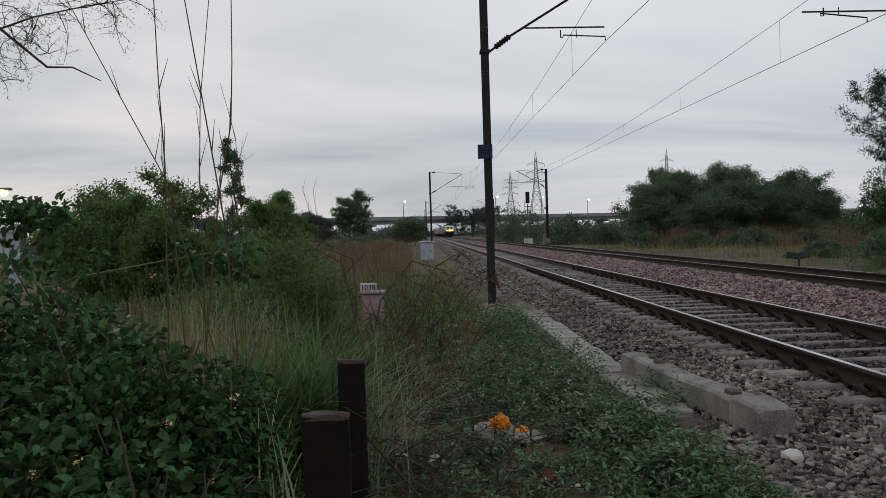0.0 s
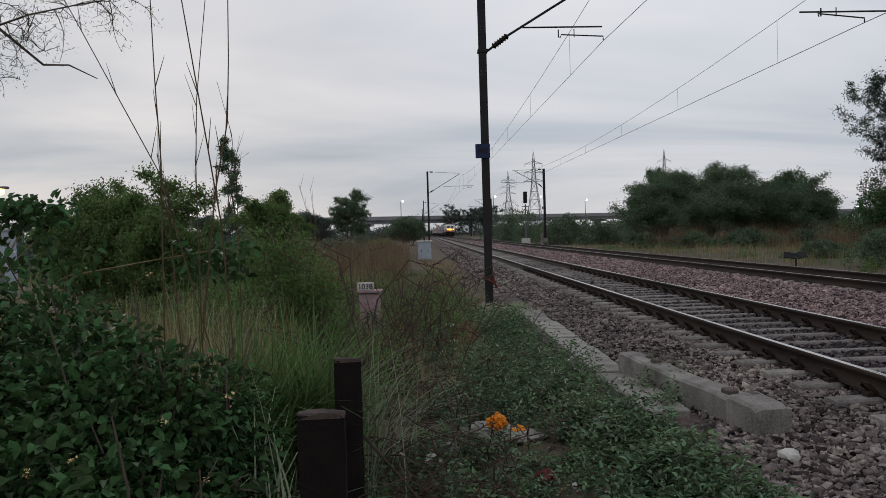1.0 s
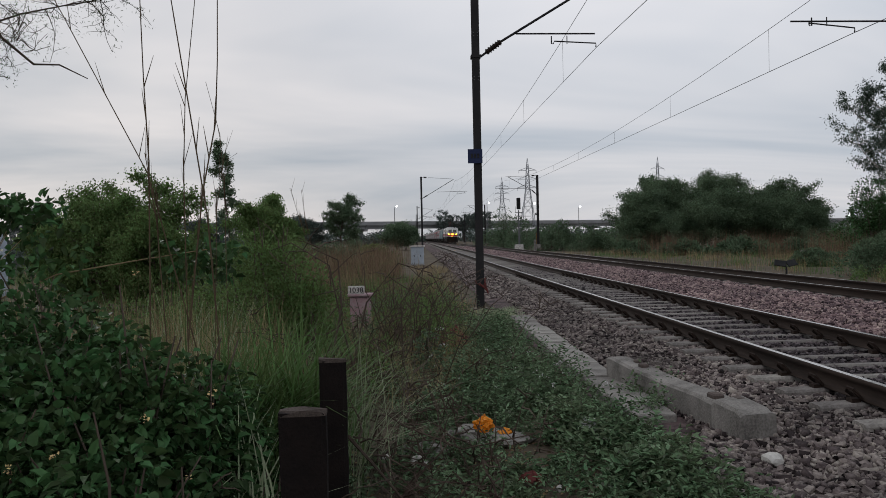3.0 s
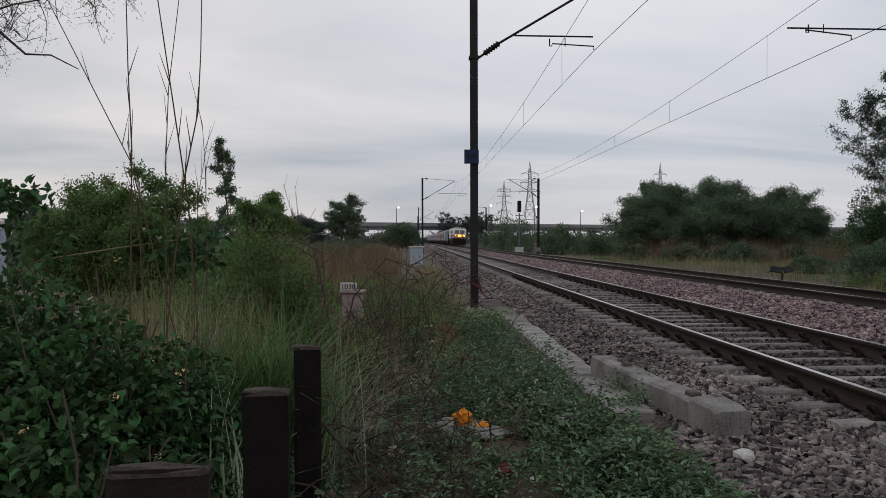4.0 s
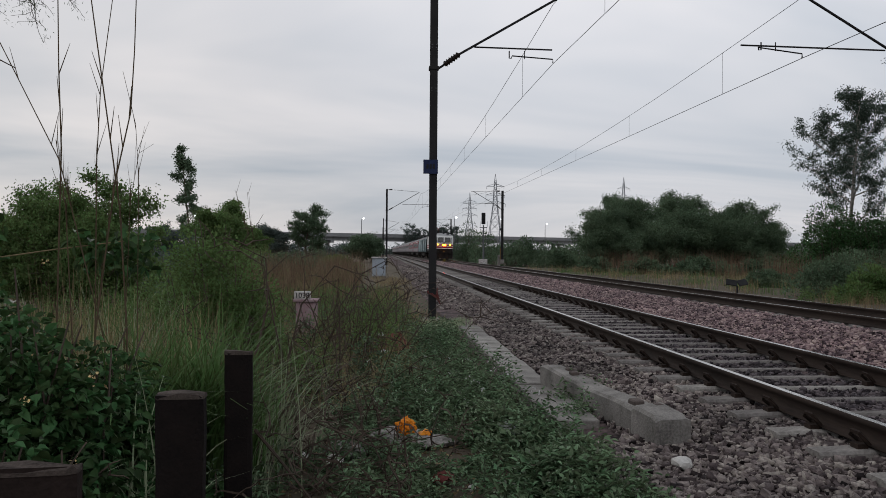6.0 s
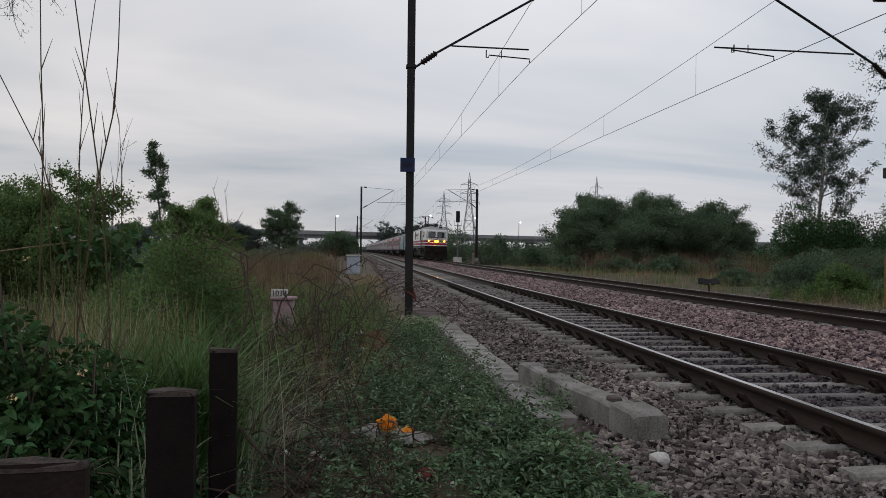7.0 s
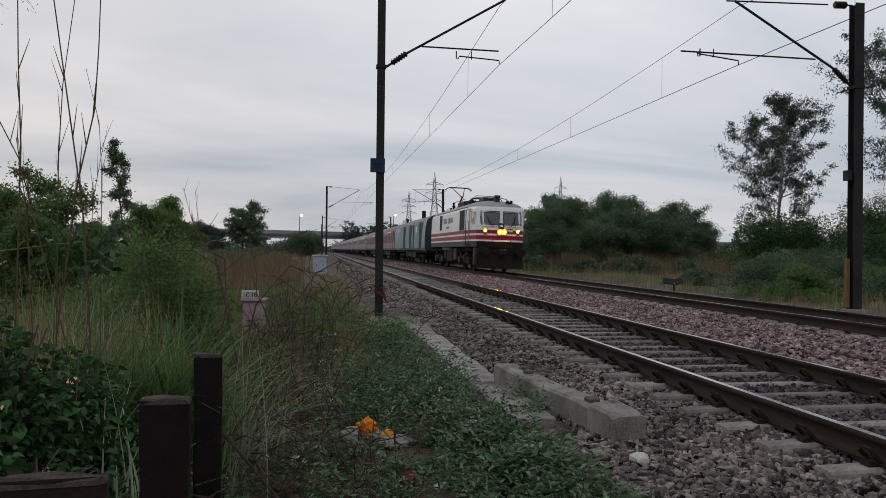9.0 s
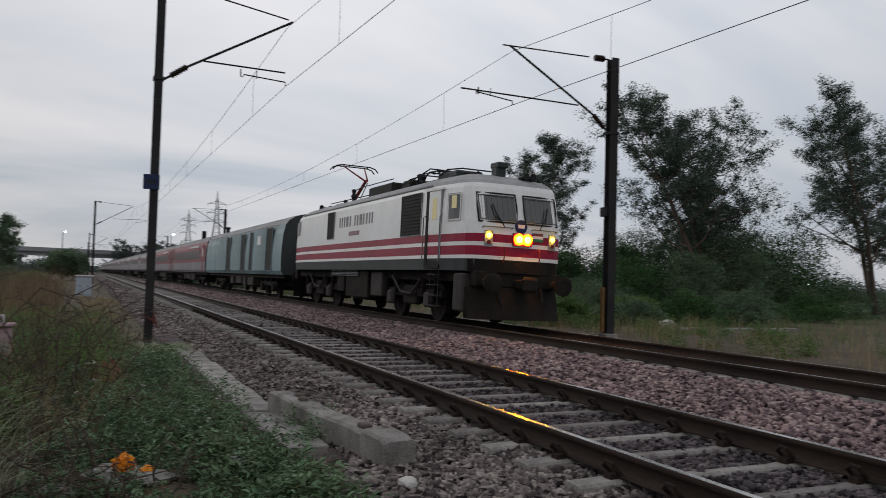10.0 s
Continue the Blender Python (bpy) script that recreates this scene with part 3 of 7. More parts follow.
bx("cable_guard", M["ochre"], MR, (-0.24, -0.16, -0.06, 0.06, 0.0, 1.2), 0.01, "ochre-painted cable guard")
FAR = overhead_mast(-4.0, 86.3, -0.25, 1, 8.35, (3.9, 6.3), None, ((0.12, 6.0), (0.65, 6.3), (3.45, 7.95)), ((1.7, 6.65), (5.0, 6.68)), (4.75, 6.48), ((0.1, 8.3), (3.45, 8.05)), 0.2, "dark steel mast with a long cantilever down the line", plate=False)
for x, y, z, src in ((8.5, 84.6, 0.5, MR), (-4.3, 153, -0.9, ML), (8.7, 151, 0.2, MR), (-4.4, 216, -0.6, ML), (8.8, 215, 0.2, MR), (-4.4, 278, -0.6, ML), (-2.9, -46, -0.4, ML), (8.3, -46, 0, MR)):
    copy_thing(src, pose(x, y, z))


def span(name, label, pts, sag, drops, r=0.008):
    """Catenary, contact wire and droppers between supports: pts rows of (y, x, catenary z, contact z)."""
    e = thing(name, 0, 0, 0, label, "overhead wire", "overhead lines")
    bm = bmesh.new()
    con = bmesh.new()
    drp = bmesh.new()
    for (y0, x0, z0, c0), (y1, x1, z1, c1) in zip(pts, pts[1:]):
        n = 14
        row = []
        for i in range(n + 1):
            t = i / n
            row.append((x0 + (x1 - x0) * t, y0 + (y1 - y0) * t, z0 + (z1 - z0) * t - 4 * sag * t * (1 - t)))
        tube(bm, row, r, 4, cap=False)
        tube(con, [(x0, y0, c0), (x1, y1, c1)], r * 1.1, 4, cap=False)
        for i in range(drops):
            t = (i + 0.5) / drops
            x, y = x0 + (x1 - x0) * t, y0 + (y1 - y0) * t
            tube(drp, [(x, y, c0 + (c1 - c0) * t), (x, y, z0 + (z1 - z0) * t - 4 * sag * t * (1 - t))], r * 0.6, 3, cap=False)
    part("catenary_wire", bm, M["wire"], e)
    part("contact_wire", con, M["wire"], e)
    tagged(part("dropper", drp, M["wire"], e), kind="stuff")
    return e


span("overhead_wire", "thin dark catenary and contact wire hung over the near track", [(-46, 1.7, 7.3, 5.84), (19.19, -0.31, 7.3, 5.84), (86.3, -0.3, 7.6, 6.0), (153, -0.6, 7.1, 5.6), (216, -0.8, 7.2, 5.7), (278, -0.8, 7.2, 5.7)], 0.95, 8)
span("overhead_wire", "thin dark catenary and contact wire hung over the far track", [(-46, 7.2, 7.2, 5.66), (17.6, 5.14, 7.12, 5.72), (84.6, 5.0, 7.4, 6.0), (151, 4.8, 7.2, 5.8), (215, 4.6, 7.2, 5.8), (290, 4.4, 7.0, 5.7)], 1.0, 8)

# a red rag tied round the near mast
bm = bmesh.new()
for k in range(7):
    a = k * 0.9
    tube(bm, [(-3.23 + 0.13 * math.cos(a), 19.19 + 0.14 * math.sin(a), 0.32 - 0.02 * k), (-3.13 + 0.04 * k * 0.3, 19.03, 0.25 - 0.045 * k), (-3.10 + 0.01 * k, 19.03, 0.16 - 0.03 * k)], 0.022, 5, 0.012)
tagged(part("red_rag", bm, M["redcloth"]), "faded red rag knotted round the steel mast", "rag")


# ---- concrete pieces beside the near track ----
def trough():
    e = thing("cable_trough", 0, 0, 0, "line of weathered concrete covers along the ballast edge", "cable trough")
    a, b = Vector((-2.66, 16.3, 0)), Vector((-2.67, 7.2, 0))
    n = 9
    for i in range(n):
        p, q = a.lerp(b, i / n), a.lerp(b, (i + 0.972) / n)
        bm = bmesh.new()
        box(bm, -0.205, 0.205, -(q - p).length / 2, (q - p).length / 2, -0.30, 0.0, bev=0.012)
        ob = part("cover_slab", bm, M["concrete"], e)
        c = (p + q) / 2
        ob.matrix_basis = pose(c.x + rng.uniform(-0.012, 0.012), c.y, -0.305 + rng.uniform(-0.022, 0.012), rng.uniform(-0.6, 0.6), rng.uniform(-1, 1), rng.uniform(-0.6, 0.6))
    return e


trough()


def kerb_block():
    e = thing("concrete_beam", -2.11, 6.35, -0.11, "broken grey concrete beam with stones on top lying by the ballast", "concrete beam", rz=7)
    bm = bmesh.new()
    rows = [(0.0, 0.15, 0.0), (0.1, 0.155, 0.02), (0.45, 0.15, 0.03), (0.5, 0.13, -0.005), (0.9, 0.12, 0.0), (1.5, 0.115, -0.01), (2.2, 0.12, 0.0), (2.85, 0.115, 0.03), (3.0, 0.11, 0.01)]
    rings = []
    for y, w, z in rows:
        j = lambda: rng.uniform(-0.012, 0.012)
        rings.append([bm.verts.new(p) for p in ((-w + j(), y, -0.42), (-w + j(), y + j(), z - 0.03), (-w + 0.03, y + j(), z + j()), (w - 0.03, y + j(), z + j()), (w, y + j(), z - 0.03 + j()), (w + 0.01, y, -0.42))])
    for a, b in zip(rings, rings[1:]):
        for k in range(6):
            bm.faces.new((a[k], a[(k + 1) % 6], b[(k + 1) % 6], b[k]))
    bm.faces.new(rings[0]); bm.faces.new(rings[-1])
    part("beam", bm, M["concrete"], e)
    for x, y, w in ((-0.03, 0.62, 0.07), (0.07, 0.42, 0.06), (0.02, 2.25, 0.06), (0.06, 2.5, 0.05)):
        bm = bmesh.new()
        box(bm, x - w * 0.7, x + w * 0.7, y - w, y + w, -0.05, 0.04, bev=0.012)
        part("brick_bit", bm, M["brick"], e, "chip of reddish brick")
    return e


kerb_block()


def rough_rock(name, x, y, z, r, squash, material, label, category, seed=1, detail=2, crumple=0.12):
    bm = bmesh.new()
    bmesh.ops.create_icosphere(bm, subdivisions=detail, radius=1)
    for v in bm.verts:
        k = 1 + 0.35 * noise.noise(v.co * 1.3 + Vector((seed * 3.1, 0, 0))) + crumple * noise.noise(v.co * 4 + Vector((0, seed, 0)))
        v.co = Vector((v.co.x * r * k, v.co.y * r * k * 0.8, v.co.z * r * k * squash))
    ob = part(name, bm, material)
    ob.matrix_basis = pose(x, y, z, 0, 0, seed * 40)
    return tagged(ob, label, category)


rough_rock("stone", -2.27, 5.78, -0.31, 0.095, 0.5, M["whiterock"], "pale angular stone lying on the ballast", "stone", 2)
for k, (x, y, r) in enumerate(((-4.75, 6.75, 0.28), (-4.3, 7.2, 0.36), (-4.0, 7.0, 0.25))):
    rough_rock("flat_rock", x, y, -0.43, r * 0.72, 0.3, M["concrete"], "flat grey rock half buried in weeds", "rock", k + 3, 3, 0.4)
for k in range(9):
    x, y = rng.uniform(-5.3, -3.4), rng.uniform(4.4, 5.8)
    rough_rock("stone", x, y, float(ground_z(x, y)) + 0.01, rng.uniform(0.03, 0.07), 0.6, M["whiterock"] if k % 3 else M["stone"], "small pale stone on trodden earth", "stone", k + 11, 1)


def litter(name, x, y, z, r, material, label, seed):
    """A crumpled bag: a thin sheet folded at random."""
    n = 14
    v = []
    for i in range(n):
        for j in range(n):
            a, b = i / (n - 1) - 0.5, j / (n - 1) - 0.5
            p = Vector((a * 3 + seed, b * 3, seed * 0.7))
            h = max(0.0, 0.25 - (a * a + b * b)) * 2.6
            v.append((x + r * (a * 2 + 0.35 * noise.noise(p * 1.7)), y + r * (b * 2 + 0.35 * noise.noise(p * 1.9 + Vector((5, 0, 0)))), z + r * (h + 0.32 * noise.noise(p * 2.3) + 0.15 * noise.noise(p * 5))))
    f = np.array([(i * n + j, i * n + j + 1, (i + 1) * n + j + 1, (i + 1) * n + j) for i in range(n - 1) for j in range(n - 1)])
    ob = arrays(name, np.array(v), f, material)
    mod = ob.modifiers.new("thick", "SOLIDIFY")
    mod.thickness = 0.003
    return tagged(ob, label, "litter")


rough_rock("plastic_bag", -4.23, 6.85, -0.26, 0.08, 0.85, M["orangebag"], "crumpled orange plastic bag lying among weeds", "litter", 1, 4, 0.45)
litter("plastic_scrap", -4.08, 6.62, -0.27, 0.05, M["orangebag"], "torn orange plastic scrap on the ground", 2)
litter("paper_scrap", -3.33, 6.8, -0.29, 0.11, M["whitebag"], "crumpled white paper scrap among weeds", 3)
litter("paper_scrap", -3.52, 6.95, -0.37, 0.07, M["brick"], "crumpled brown paper scrap among weeds", 4)
litter("cloth_scrap", -4.0, 5.75, -0.39, 0.08, M["redcloth"], "dirty red cloth scrap on trodden earth", 5)
litter("paper_scrap", -5.05, 6.3, -0.36, 0.05, M["whiterock"], "small yellowish wrapper among dead twigs", 6)
litter("paper_scrap", -4.78, 6.1, -0.34, 0.06, M["whiterock"], "small yellowish wrapper among dead twigs", 7)
litter("cloth_scrap", -4.3, 12.6, -0.35, 0.38, M["redcloth"], "faded red cloth heap behind dead brambles", 8)
litter("plastic_bag", -4.45, 11.4, 0.02, 0.06, M["whitebag"], "white plastic rag caught on dead brambles", 9)
litter("plastic_bag", -4.42, 11.3, -0.2, 0.055, M["whitebag"], "white plastic rag caught on dead brambles", 10)


# ---- fence posts, marker stone, cabinet, signal ----
def fence_post(x, y, top, w, d, rz, material, label):
    e = thing("fence_post", x, y, 0, label, "fence post", "row of old fence posts", rz)
    z0 = float(ground_z(x, y)) - 0.2
    bm = bmesh.new()
    prof = [(-w / 2, -d / 2), (-w / 2 + 0.02, -d / 2 - 0.012), (w / 2 - 0.02, -d / 2 - 0.012), (w / 2, -d / 2), (w / 2, d / 2), (w / 2 - 0.05, d / 2 + 0.008), (-w / 2 + 0.05, d / 2 + 0.008), (-w / 2, d / 2)]
    zs = np.linspace(z0, top, 9)
    rings = []
    for i, z in enumerate(zs):
        rings.append([bm.verts.new((px + rng.uniform(-0.003, 0.003), py + rng.uniform(-0.003, 0.003), z + (rng.uniform(-0.012, 0.006) if i == 8 else 0))) for px, py in prof])
    k = len(prof)
    for a, b in zip(rings, rings[1:]):
        for i in range(k):
            bm.faces.new((a[i], a[(i + 1) % k], b[(i + 1) % k], b[i]))
    bm.faces.new(rings[-1])
    part("shaft", bm, material, e)
    bm = bmesh.new()
    n = 16
    rim = []
    for i in range(n):
        t = i / n * len(prof)
        a, b = prof[int(t)], prof[(int(t) + 1) % k]
        f = t - int(t)
        px, py = a[0] + (b[0] - a[0]) * f, a[1] + (b[1] - a[1]) * f
        rim.append((px * 1.02, py * 1.04, top + rng.uniform(-0.016, 0.016)))
    up = [bm.verts.new(p) for p in rim]
    lo = [bm.verts.new((p[0], p[1], top - 0.012)) for p in rim]
    for i in range(n):
        bm.faces.new((lo[i], lo[(i + 1) % n], up[(i + 1) % n], up[i]))
    bm.faces.new(up)
    part("broken_top", bm, M["rustedge"], e, "jagged paler broken top")
    return e


fence_post(-5.27, 4.905, 0.615, 0.155, 0.06, 3, M["rust"], "dark rusted iron post with a flat top among weeds")
fence_post(-5.235, 3.45, 0.63, 0.185, 0.06, 2, M["rust"], "dark rusted iron post with a chipped top in weeds")
fence_post(-5.188, 1.965, 0.745, 0.215, 0.035, 6, M["brownrust"], "broad brown rusted post with a jagged broken top")


def marker_stone():
    e = thing("kilometre_stone", -5.76, 14.2, -0.42, "chipped whitewashed distance stone with black numerals in weeds", "marker stone", rz=-8)
    bx("pedestal", M["pinkwash"], e, (-0.17, 0.17, -0.13, 0.13, 0.0, 0.74), 0.03, "faded pink and white pedestal")
    bx("cap", M["pinkwash"], e, (-0.21, 0.21, -0.17, 0.17, 0.74, 0.79), 0.012, "pink painted capping")
    bd = bx("number_board", M["whitewash"], e, (-0.19, 0.10, -0.16, -0.12, 0.79, 0.93), 0.006, "white board")
    cu = bpy.data.curves.new("numerals", "FONT")
    cu.body, cu.size, cu.extrude, cu.align_x = "1038", 0.13, 0.002, "CENTER"
    cu.materials.append(M["ink"])
    tx = new("numerals", cu)
    tx.parent = bd
    tx.matrix_basis = pose(-0.045, -0.163, 0.815, 90, 0, 0)
    return e


marker_stone()


def trackside_cabinet():
    e = thing("relay_cabinet", -4.66, 50.5, -0.62, "pale blue-grey metal cabinet with a projecting lid by the track", "cabinet")
    bx("body", M["cabinet"], e, (-0.42, 0.42, -0.3, 0.3, 0.3, 1.42), 0.02)
    bx("lid", M["whitewash"], e, (-0.5, 0.5, -0.38, 0.38, 1.42, 1.5), 0.015, "pale overhanging lid")
    bx("plinth", M["concrete"], e, (-0.46, 0.46, -0.34, 0.34, -0.1, 0.3), 0.02, "concrete plinth")
    for x in (-0.2, 0.2):
        d = bx("door", M["cabinet"], e, (x - 0.19, x + 0.19, -0.318, -0.3, 0.38, 1.36), 0.004)
        bx("handle", M["steel"], d, (x - 0.02, x + 0.02, -0.335, -0.318, 0.8, 0.92), 0.004)
    return e


trackside_cabinet()


def signal():
    e = thing("colour_light_signal", 6.9, 88.2, -0.3, "slender grey signal post with a black lamp head", "railway signal")
    bm = bmesh.new()
    lathe(bm, [(0.0, 0.09), (4.6, 0.07)], (0, 0, 0), "z", 10)
    part("post", bm, M["greysteel"], e)
    bm = bmesh.new()
    box(bm, -0.22, 0.22, -0.12, 0.12, 4.7, 6.0, bev=0.06)
    hd = part("lamp_head", bm, M["black"], e, "black oblong lamp head")
    for z in (4.95, 5.35, 5.75):
        bm = bmesh.new()
        lathe(bm, [(0, 0.10), (-0.16, 0.11)], (0, -0.12, z), "y", 10)
        part("hood", bm, M["black"], hd)
    bm = bmesh.new()
    for a, b in (((-0.35, -0.35), (0.35, 0.35)),):
        box(bm, -0.4, 0.4, -0.3, 0.3, 4.3, 4.36)
        for x in (-0.4, 0.4):
            tube(bm, [(x, -0.3, 4.36), (x, -0.3, 5.0)], 0.02, 5)
    part("platform", bm, M["greysteel"], e)
    bx("base_box", M["whitewash"], e, (-0.5, 0.45, -0.2, 0.2, -0.1, 0.75), 0.03, "white base box")
    bm = bmesh.new()
    for x in (0.18, 0.34):
        tube(bm, [(x, 0.12, 0.0), (x, 0.12, 4.4)], 0.015, 4)
    for i in range(12):
        tube(bm, [(0.18, 0.12, 0.4 + i * 0.33), (0.34, 0.12, 0.4 + i * 0.33)], 0.012, 4)
    part("ladder", bm, M["greysteel"], e)
    return e


signal()
bm = bmesh.new()
box(bm, 8.25, 8.5, 86.0, 86.3, -0.5, 0.95, bev=0.04)
tagged(part("boundary_post", bm, M["concrete"]), "short weathered concrete post beside the far track", "post", "concrete posts")
bm = bmesh.new()
box(bm, 15.1, 15.32, 40.0, 40.2, -0.6, 0.72, bev=0.02, m=pose(0, 0, 0, 0, 1.5, 0))
tagged(part("boundary_post", bm, M["concrete"]), "short leaning concrete post in dry grass", "post", "concrete posts")


def gradient_sign():
    e = thing("gradient_sign", 7.96, 26.85, -0.4, "low black two-winged sign on a short post by the track", "railway sign")
    bm = bmesh.new()
    tube(bm, [(0, 0, -0.1), (0, 0, 0.5)], 0.035, 8)
    part("post", bm, M["steel"], e)
    for s_ in (-1, 1):
        bm = bmesh.new()
        box(bm, *sorted((s_ * 0.015, s_ * 0.40)), -0.02, 0.02, -0.12, 0.12, bev=0.006)
        ob = part("wing", bm, M["black"], e, "black board")
        ob.matrix_basis = pose(0, -0.03, 0.58, -38, -9 * s_, 16 * s_)
    rough_rock("stone", 8.6, 26.9, -0.4, 0.22, 0.5, M["whiterock"], "pale stone beside the low black sign", "stone", 5)
    return e


gradient_sign()
rough_rock("stone", 15.9, 24.2, -0.3, 0.32, 0.7, M["whiterock"], "large whitewashed stone at the edge of a path", "stone", 8)
bm = bmesh.new()
for k in range(3):
    box(bm, 15.2 + 2.02 * k, 17.2 + 2.02 * k, 23.2 - 0.25 * k, 23.5 - 0.25 * k, -0.6, -0.33, bev=0.02)
tagged(part("kerb", bm, M["concrete"]), "low broken concrete kerb along a dirt path", kind="structure")


# ---- street lamps, pillar, flyover, pylons ----
def street_lamp(x, y, h, glow, label, scale=1.0):
    e = thing("street_lamp", x, y, -0.5, label, "street lamp", "street lamps")
    bm = bmesh.new()
    lathe(bm, [(0, 0.09 * scale), (h - 0.5, 0.05 * scale)], (0, 0, 0), "z", 8)
    tube(bm, [(0, 0, h - 0.5), (0.15, 0, h - 0.15), (0.6, 0, h)], 0.03 * scale, 6)
    part("pole", bm, M["greysteel"], e)
    bm = bmesh.new()
    box(bm, 0.5, 1.1, -0.12, 0.12, h - 0.03, h + 0.07, bev=0.03)
    part("lamp_housing", bm, M["greysteel"], e)
    bm = bmesh.new()
    bmesh.ops.create_icosphere(bm, subdivisions=2, radius=0.16 * scale)
    bmesh.ops.translate(bm, verts=bm.verts, vec=(0.8, 0, h - 0.1))
    part("lamp", bm, glow, e, "lit lamp")
    return e


street_lamp(-21.4, 30.3, 4.0, M["warmlamp"], "lit street lamp with a warm bulb among trees", 1.0)
for x, y, h in ((-12.9, 318, 15.2), (24.6, 318, 16.0), (45.0, 330, 15.9), (-80, 320, 15.5), (75, 380, 16)):
    street_lamp(x, y, h, M["whitelamp"], "tall street lamp with a cold white light by the flyover", 2.3)
for x, y, h in ((62, 120, 4.2), (47, 60, 2.8), (71.5, 66, 2.5)):
    street_lamp(x, y, h, M["whitelamp"], "distant lit lamp behind trees", 1.6)
e = thing("gate_pillar", -20.4, 30.0, -0.55, "pale plastered gate pillar with a pyramid cap behind bushes", "pillar")
bx("shaft", M["cabinet"], e, (-0.32, 0.32, -0.32, 0.32, 0, 2.45), 0.02)
bm = bmesh.new()
box(bm, -0.4, 0.4, -0.4, 0.4, 2.45, 2.55)
vs = [bm.verts.new(p) for p in ((-0.34, -0.34, 2.55), (0.34, -0.34, 2.55), (0.34, 0.34, 2.55), (-0.34, 0.34, 2.55), (0, 0, 2.8))]
for i in range(4):
    bm.faces.new((vs[i], vs[(i + 1) % 4], vs[4]))
part("cap", bm, M["whitewash"], e)
bx("panel", M["greysteel"], e, (-0.18, 0.18, -0.335, -0.32, 0.3, 1.1), 0.004, "grey metal panel")


def flyover():
    ang = math.degrees(math.atan2(67, 120))
    e = thing("flyover", -25, 330, 0, "long grey concrete road flyover on piers across the distance", "flyover", rz=ang)
    for i in range(-8, 14):
        x0 = i * 26.0
        bm = bmesh.new()
        box(bm, x0 + 0.1, x0 + 25.9, 0, 11, 7.2, 8.0)
        for k in range(4):
            box(bm, x0 + 0.1, x0 + 25.9, 1 + k * 2.8, 1.8 + k * 2.8, 5.9, 7.2)
        dk = part("deck", bm, M["dirtyconc"], e)
        bm = bmesh.new()
        box(bm, x0, x0 + 26, -0.25, 0, 7.5, 9.0)
        part("parapet", bm, M["dirtyconc"], dk, "pale concrete parapet")
        if abs(x0 - 28) > 14:
            bm = bmesh.new()
            lathe(bm, [(-0.6, 0.9), (4.9, 0.9)], (x0, 5.5, 0), "z", 14)
            box(bm, x0 - 0.8, x0 + 0.8, 0.6, 10.4, 4.9, 5.9, bev=0.1)
            part("pier", bm, M["dirtyconc"], e)
    return e


flyover()


def pylon(x, y, h, label, base=6.4):
    e = thing("transmission_tower", x, y, -0.5, label, "transmission tower", "transmission towers")
    bm = bmesh.new()
    waist, top = h * 0.62, h
    r = lambda z: base / 2 * (1 - z / waist) + 0.9 * (z / waist) if z < waist else 0.9 - 0.55 * (z - waist) / (h * 0.92 - waist)
    lv = [0, h * 0.16, h * 0.3, h * 0.42, h * 0.52, waist, h * 0.69, h * 0.76, h * 0.84, h * 0.92]
    cs = ((-1, -1), (1, -1), (1, 1), (-1, 1))
    for z0, z1 in zip(lv, lv[1:]):
        for i in range(4):
            a, b = cs[i], cs[(i + 1) % 4]
            A0, B0 = (a[0] * r(z0), a[1] * r(z0), z0), (b[0] * r(z0), b[1] * r(z0), z0)
            A1, B1 = (a[0] * r(z1), a[1] * r(z1), z1), (b[0] * r(z1), b[1] * r(z1), z1)
            tube(bm, [A0, A1], 0.11, 4)
            tube(bm, [A0, B1], 0.065, 3)
            tube(bm, [B0, A1], 0.065, 3)
            tube(bm, [A1, B1], 0.065, 3)
    for cx, cy in cs:
        tube(bm, [(cx * r(h * 0.92), cy * r(h * 0.92), h * 0.92), (0, 0, h)], 0.09, 3)
    part("lattice", bm, M["pylonsteel"], e)
    for zf in (0.64, 0.745, 0.85):
        z = h * zf
        for sx in (-1, 1):
            bm = bmesh.new()
            tip = (sx * (4.2 - (zf - 0.64) * 3), 0, z)
            for sy in (-1, 1):
                tube(bm, [(sx * r(z), sy * r(z), z), tip], 0.085, 3)
                tube(bm, [(sx * r(z), sy * r(z), z + h * 0.03), tip], 0.085, 3)
            tube(bm, [tip, (tip[0], 0, z - 1.2)], 0.07, 4)
            part("cross_arm", bm, M["pylonsteel"], e)
    return e


pylon(41.6, 320, 34.0, "grey lattice steel transmission tower beyond the flyover", 7)
pylon(43.3, 430, 34.7, "grey lattice steel transmission tower far beyond the flyover", 7.5)
pylon(126.7, 420, 43.5, "grey lattice steel transmission tower rising behind trees", 8)


# ---- the train ----
LEN = 17.5
PLAN_Y = [0.0, 0.06, 0.18, 0.45, 0.9, 1.6, 2.4, 3.0]
PLAN_X = [0.55, 1.0, 1.20, 1.32, 1.40, 1.48, 1.54, 1.55]


def rake(z):
    return float(np.interp(z, [0, 2.35, 2.6, 3.6, 4.0], [0, 0, 0.04, 0.34, 0.55]))


def half_width(y):
    y = min(y, LEN - y)
    return float(np.interp(y, PLAN_Y, PLAN_X))


def face_y(x, z):
    return float(np.interp(abs(x), [0, 0.55, 1.0, 1.2, 1.32], [-0.015, 0, 0.06, 0.18, 0.45])) + rake(z)


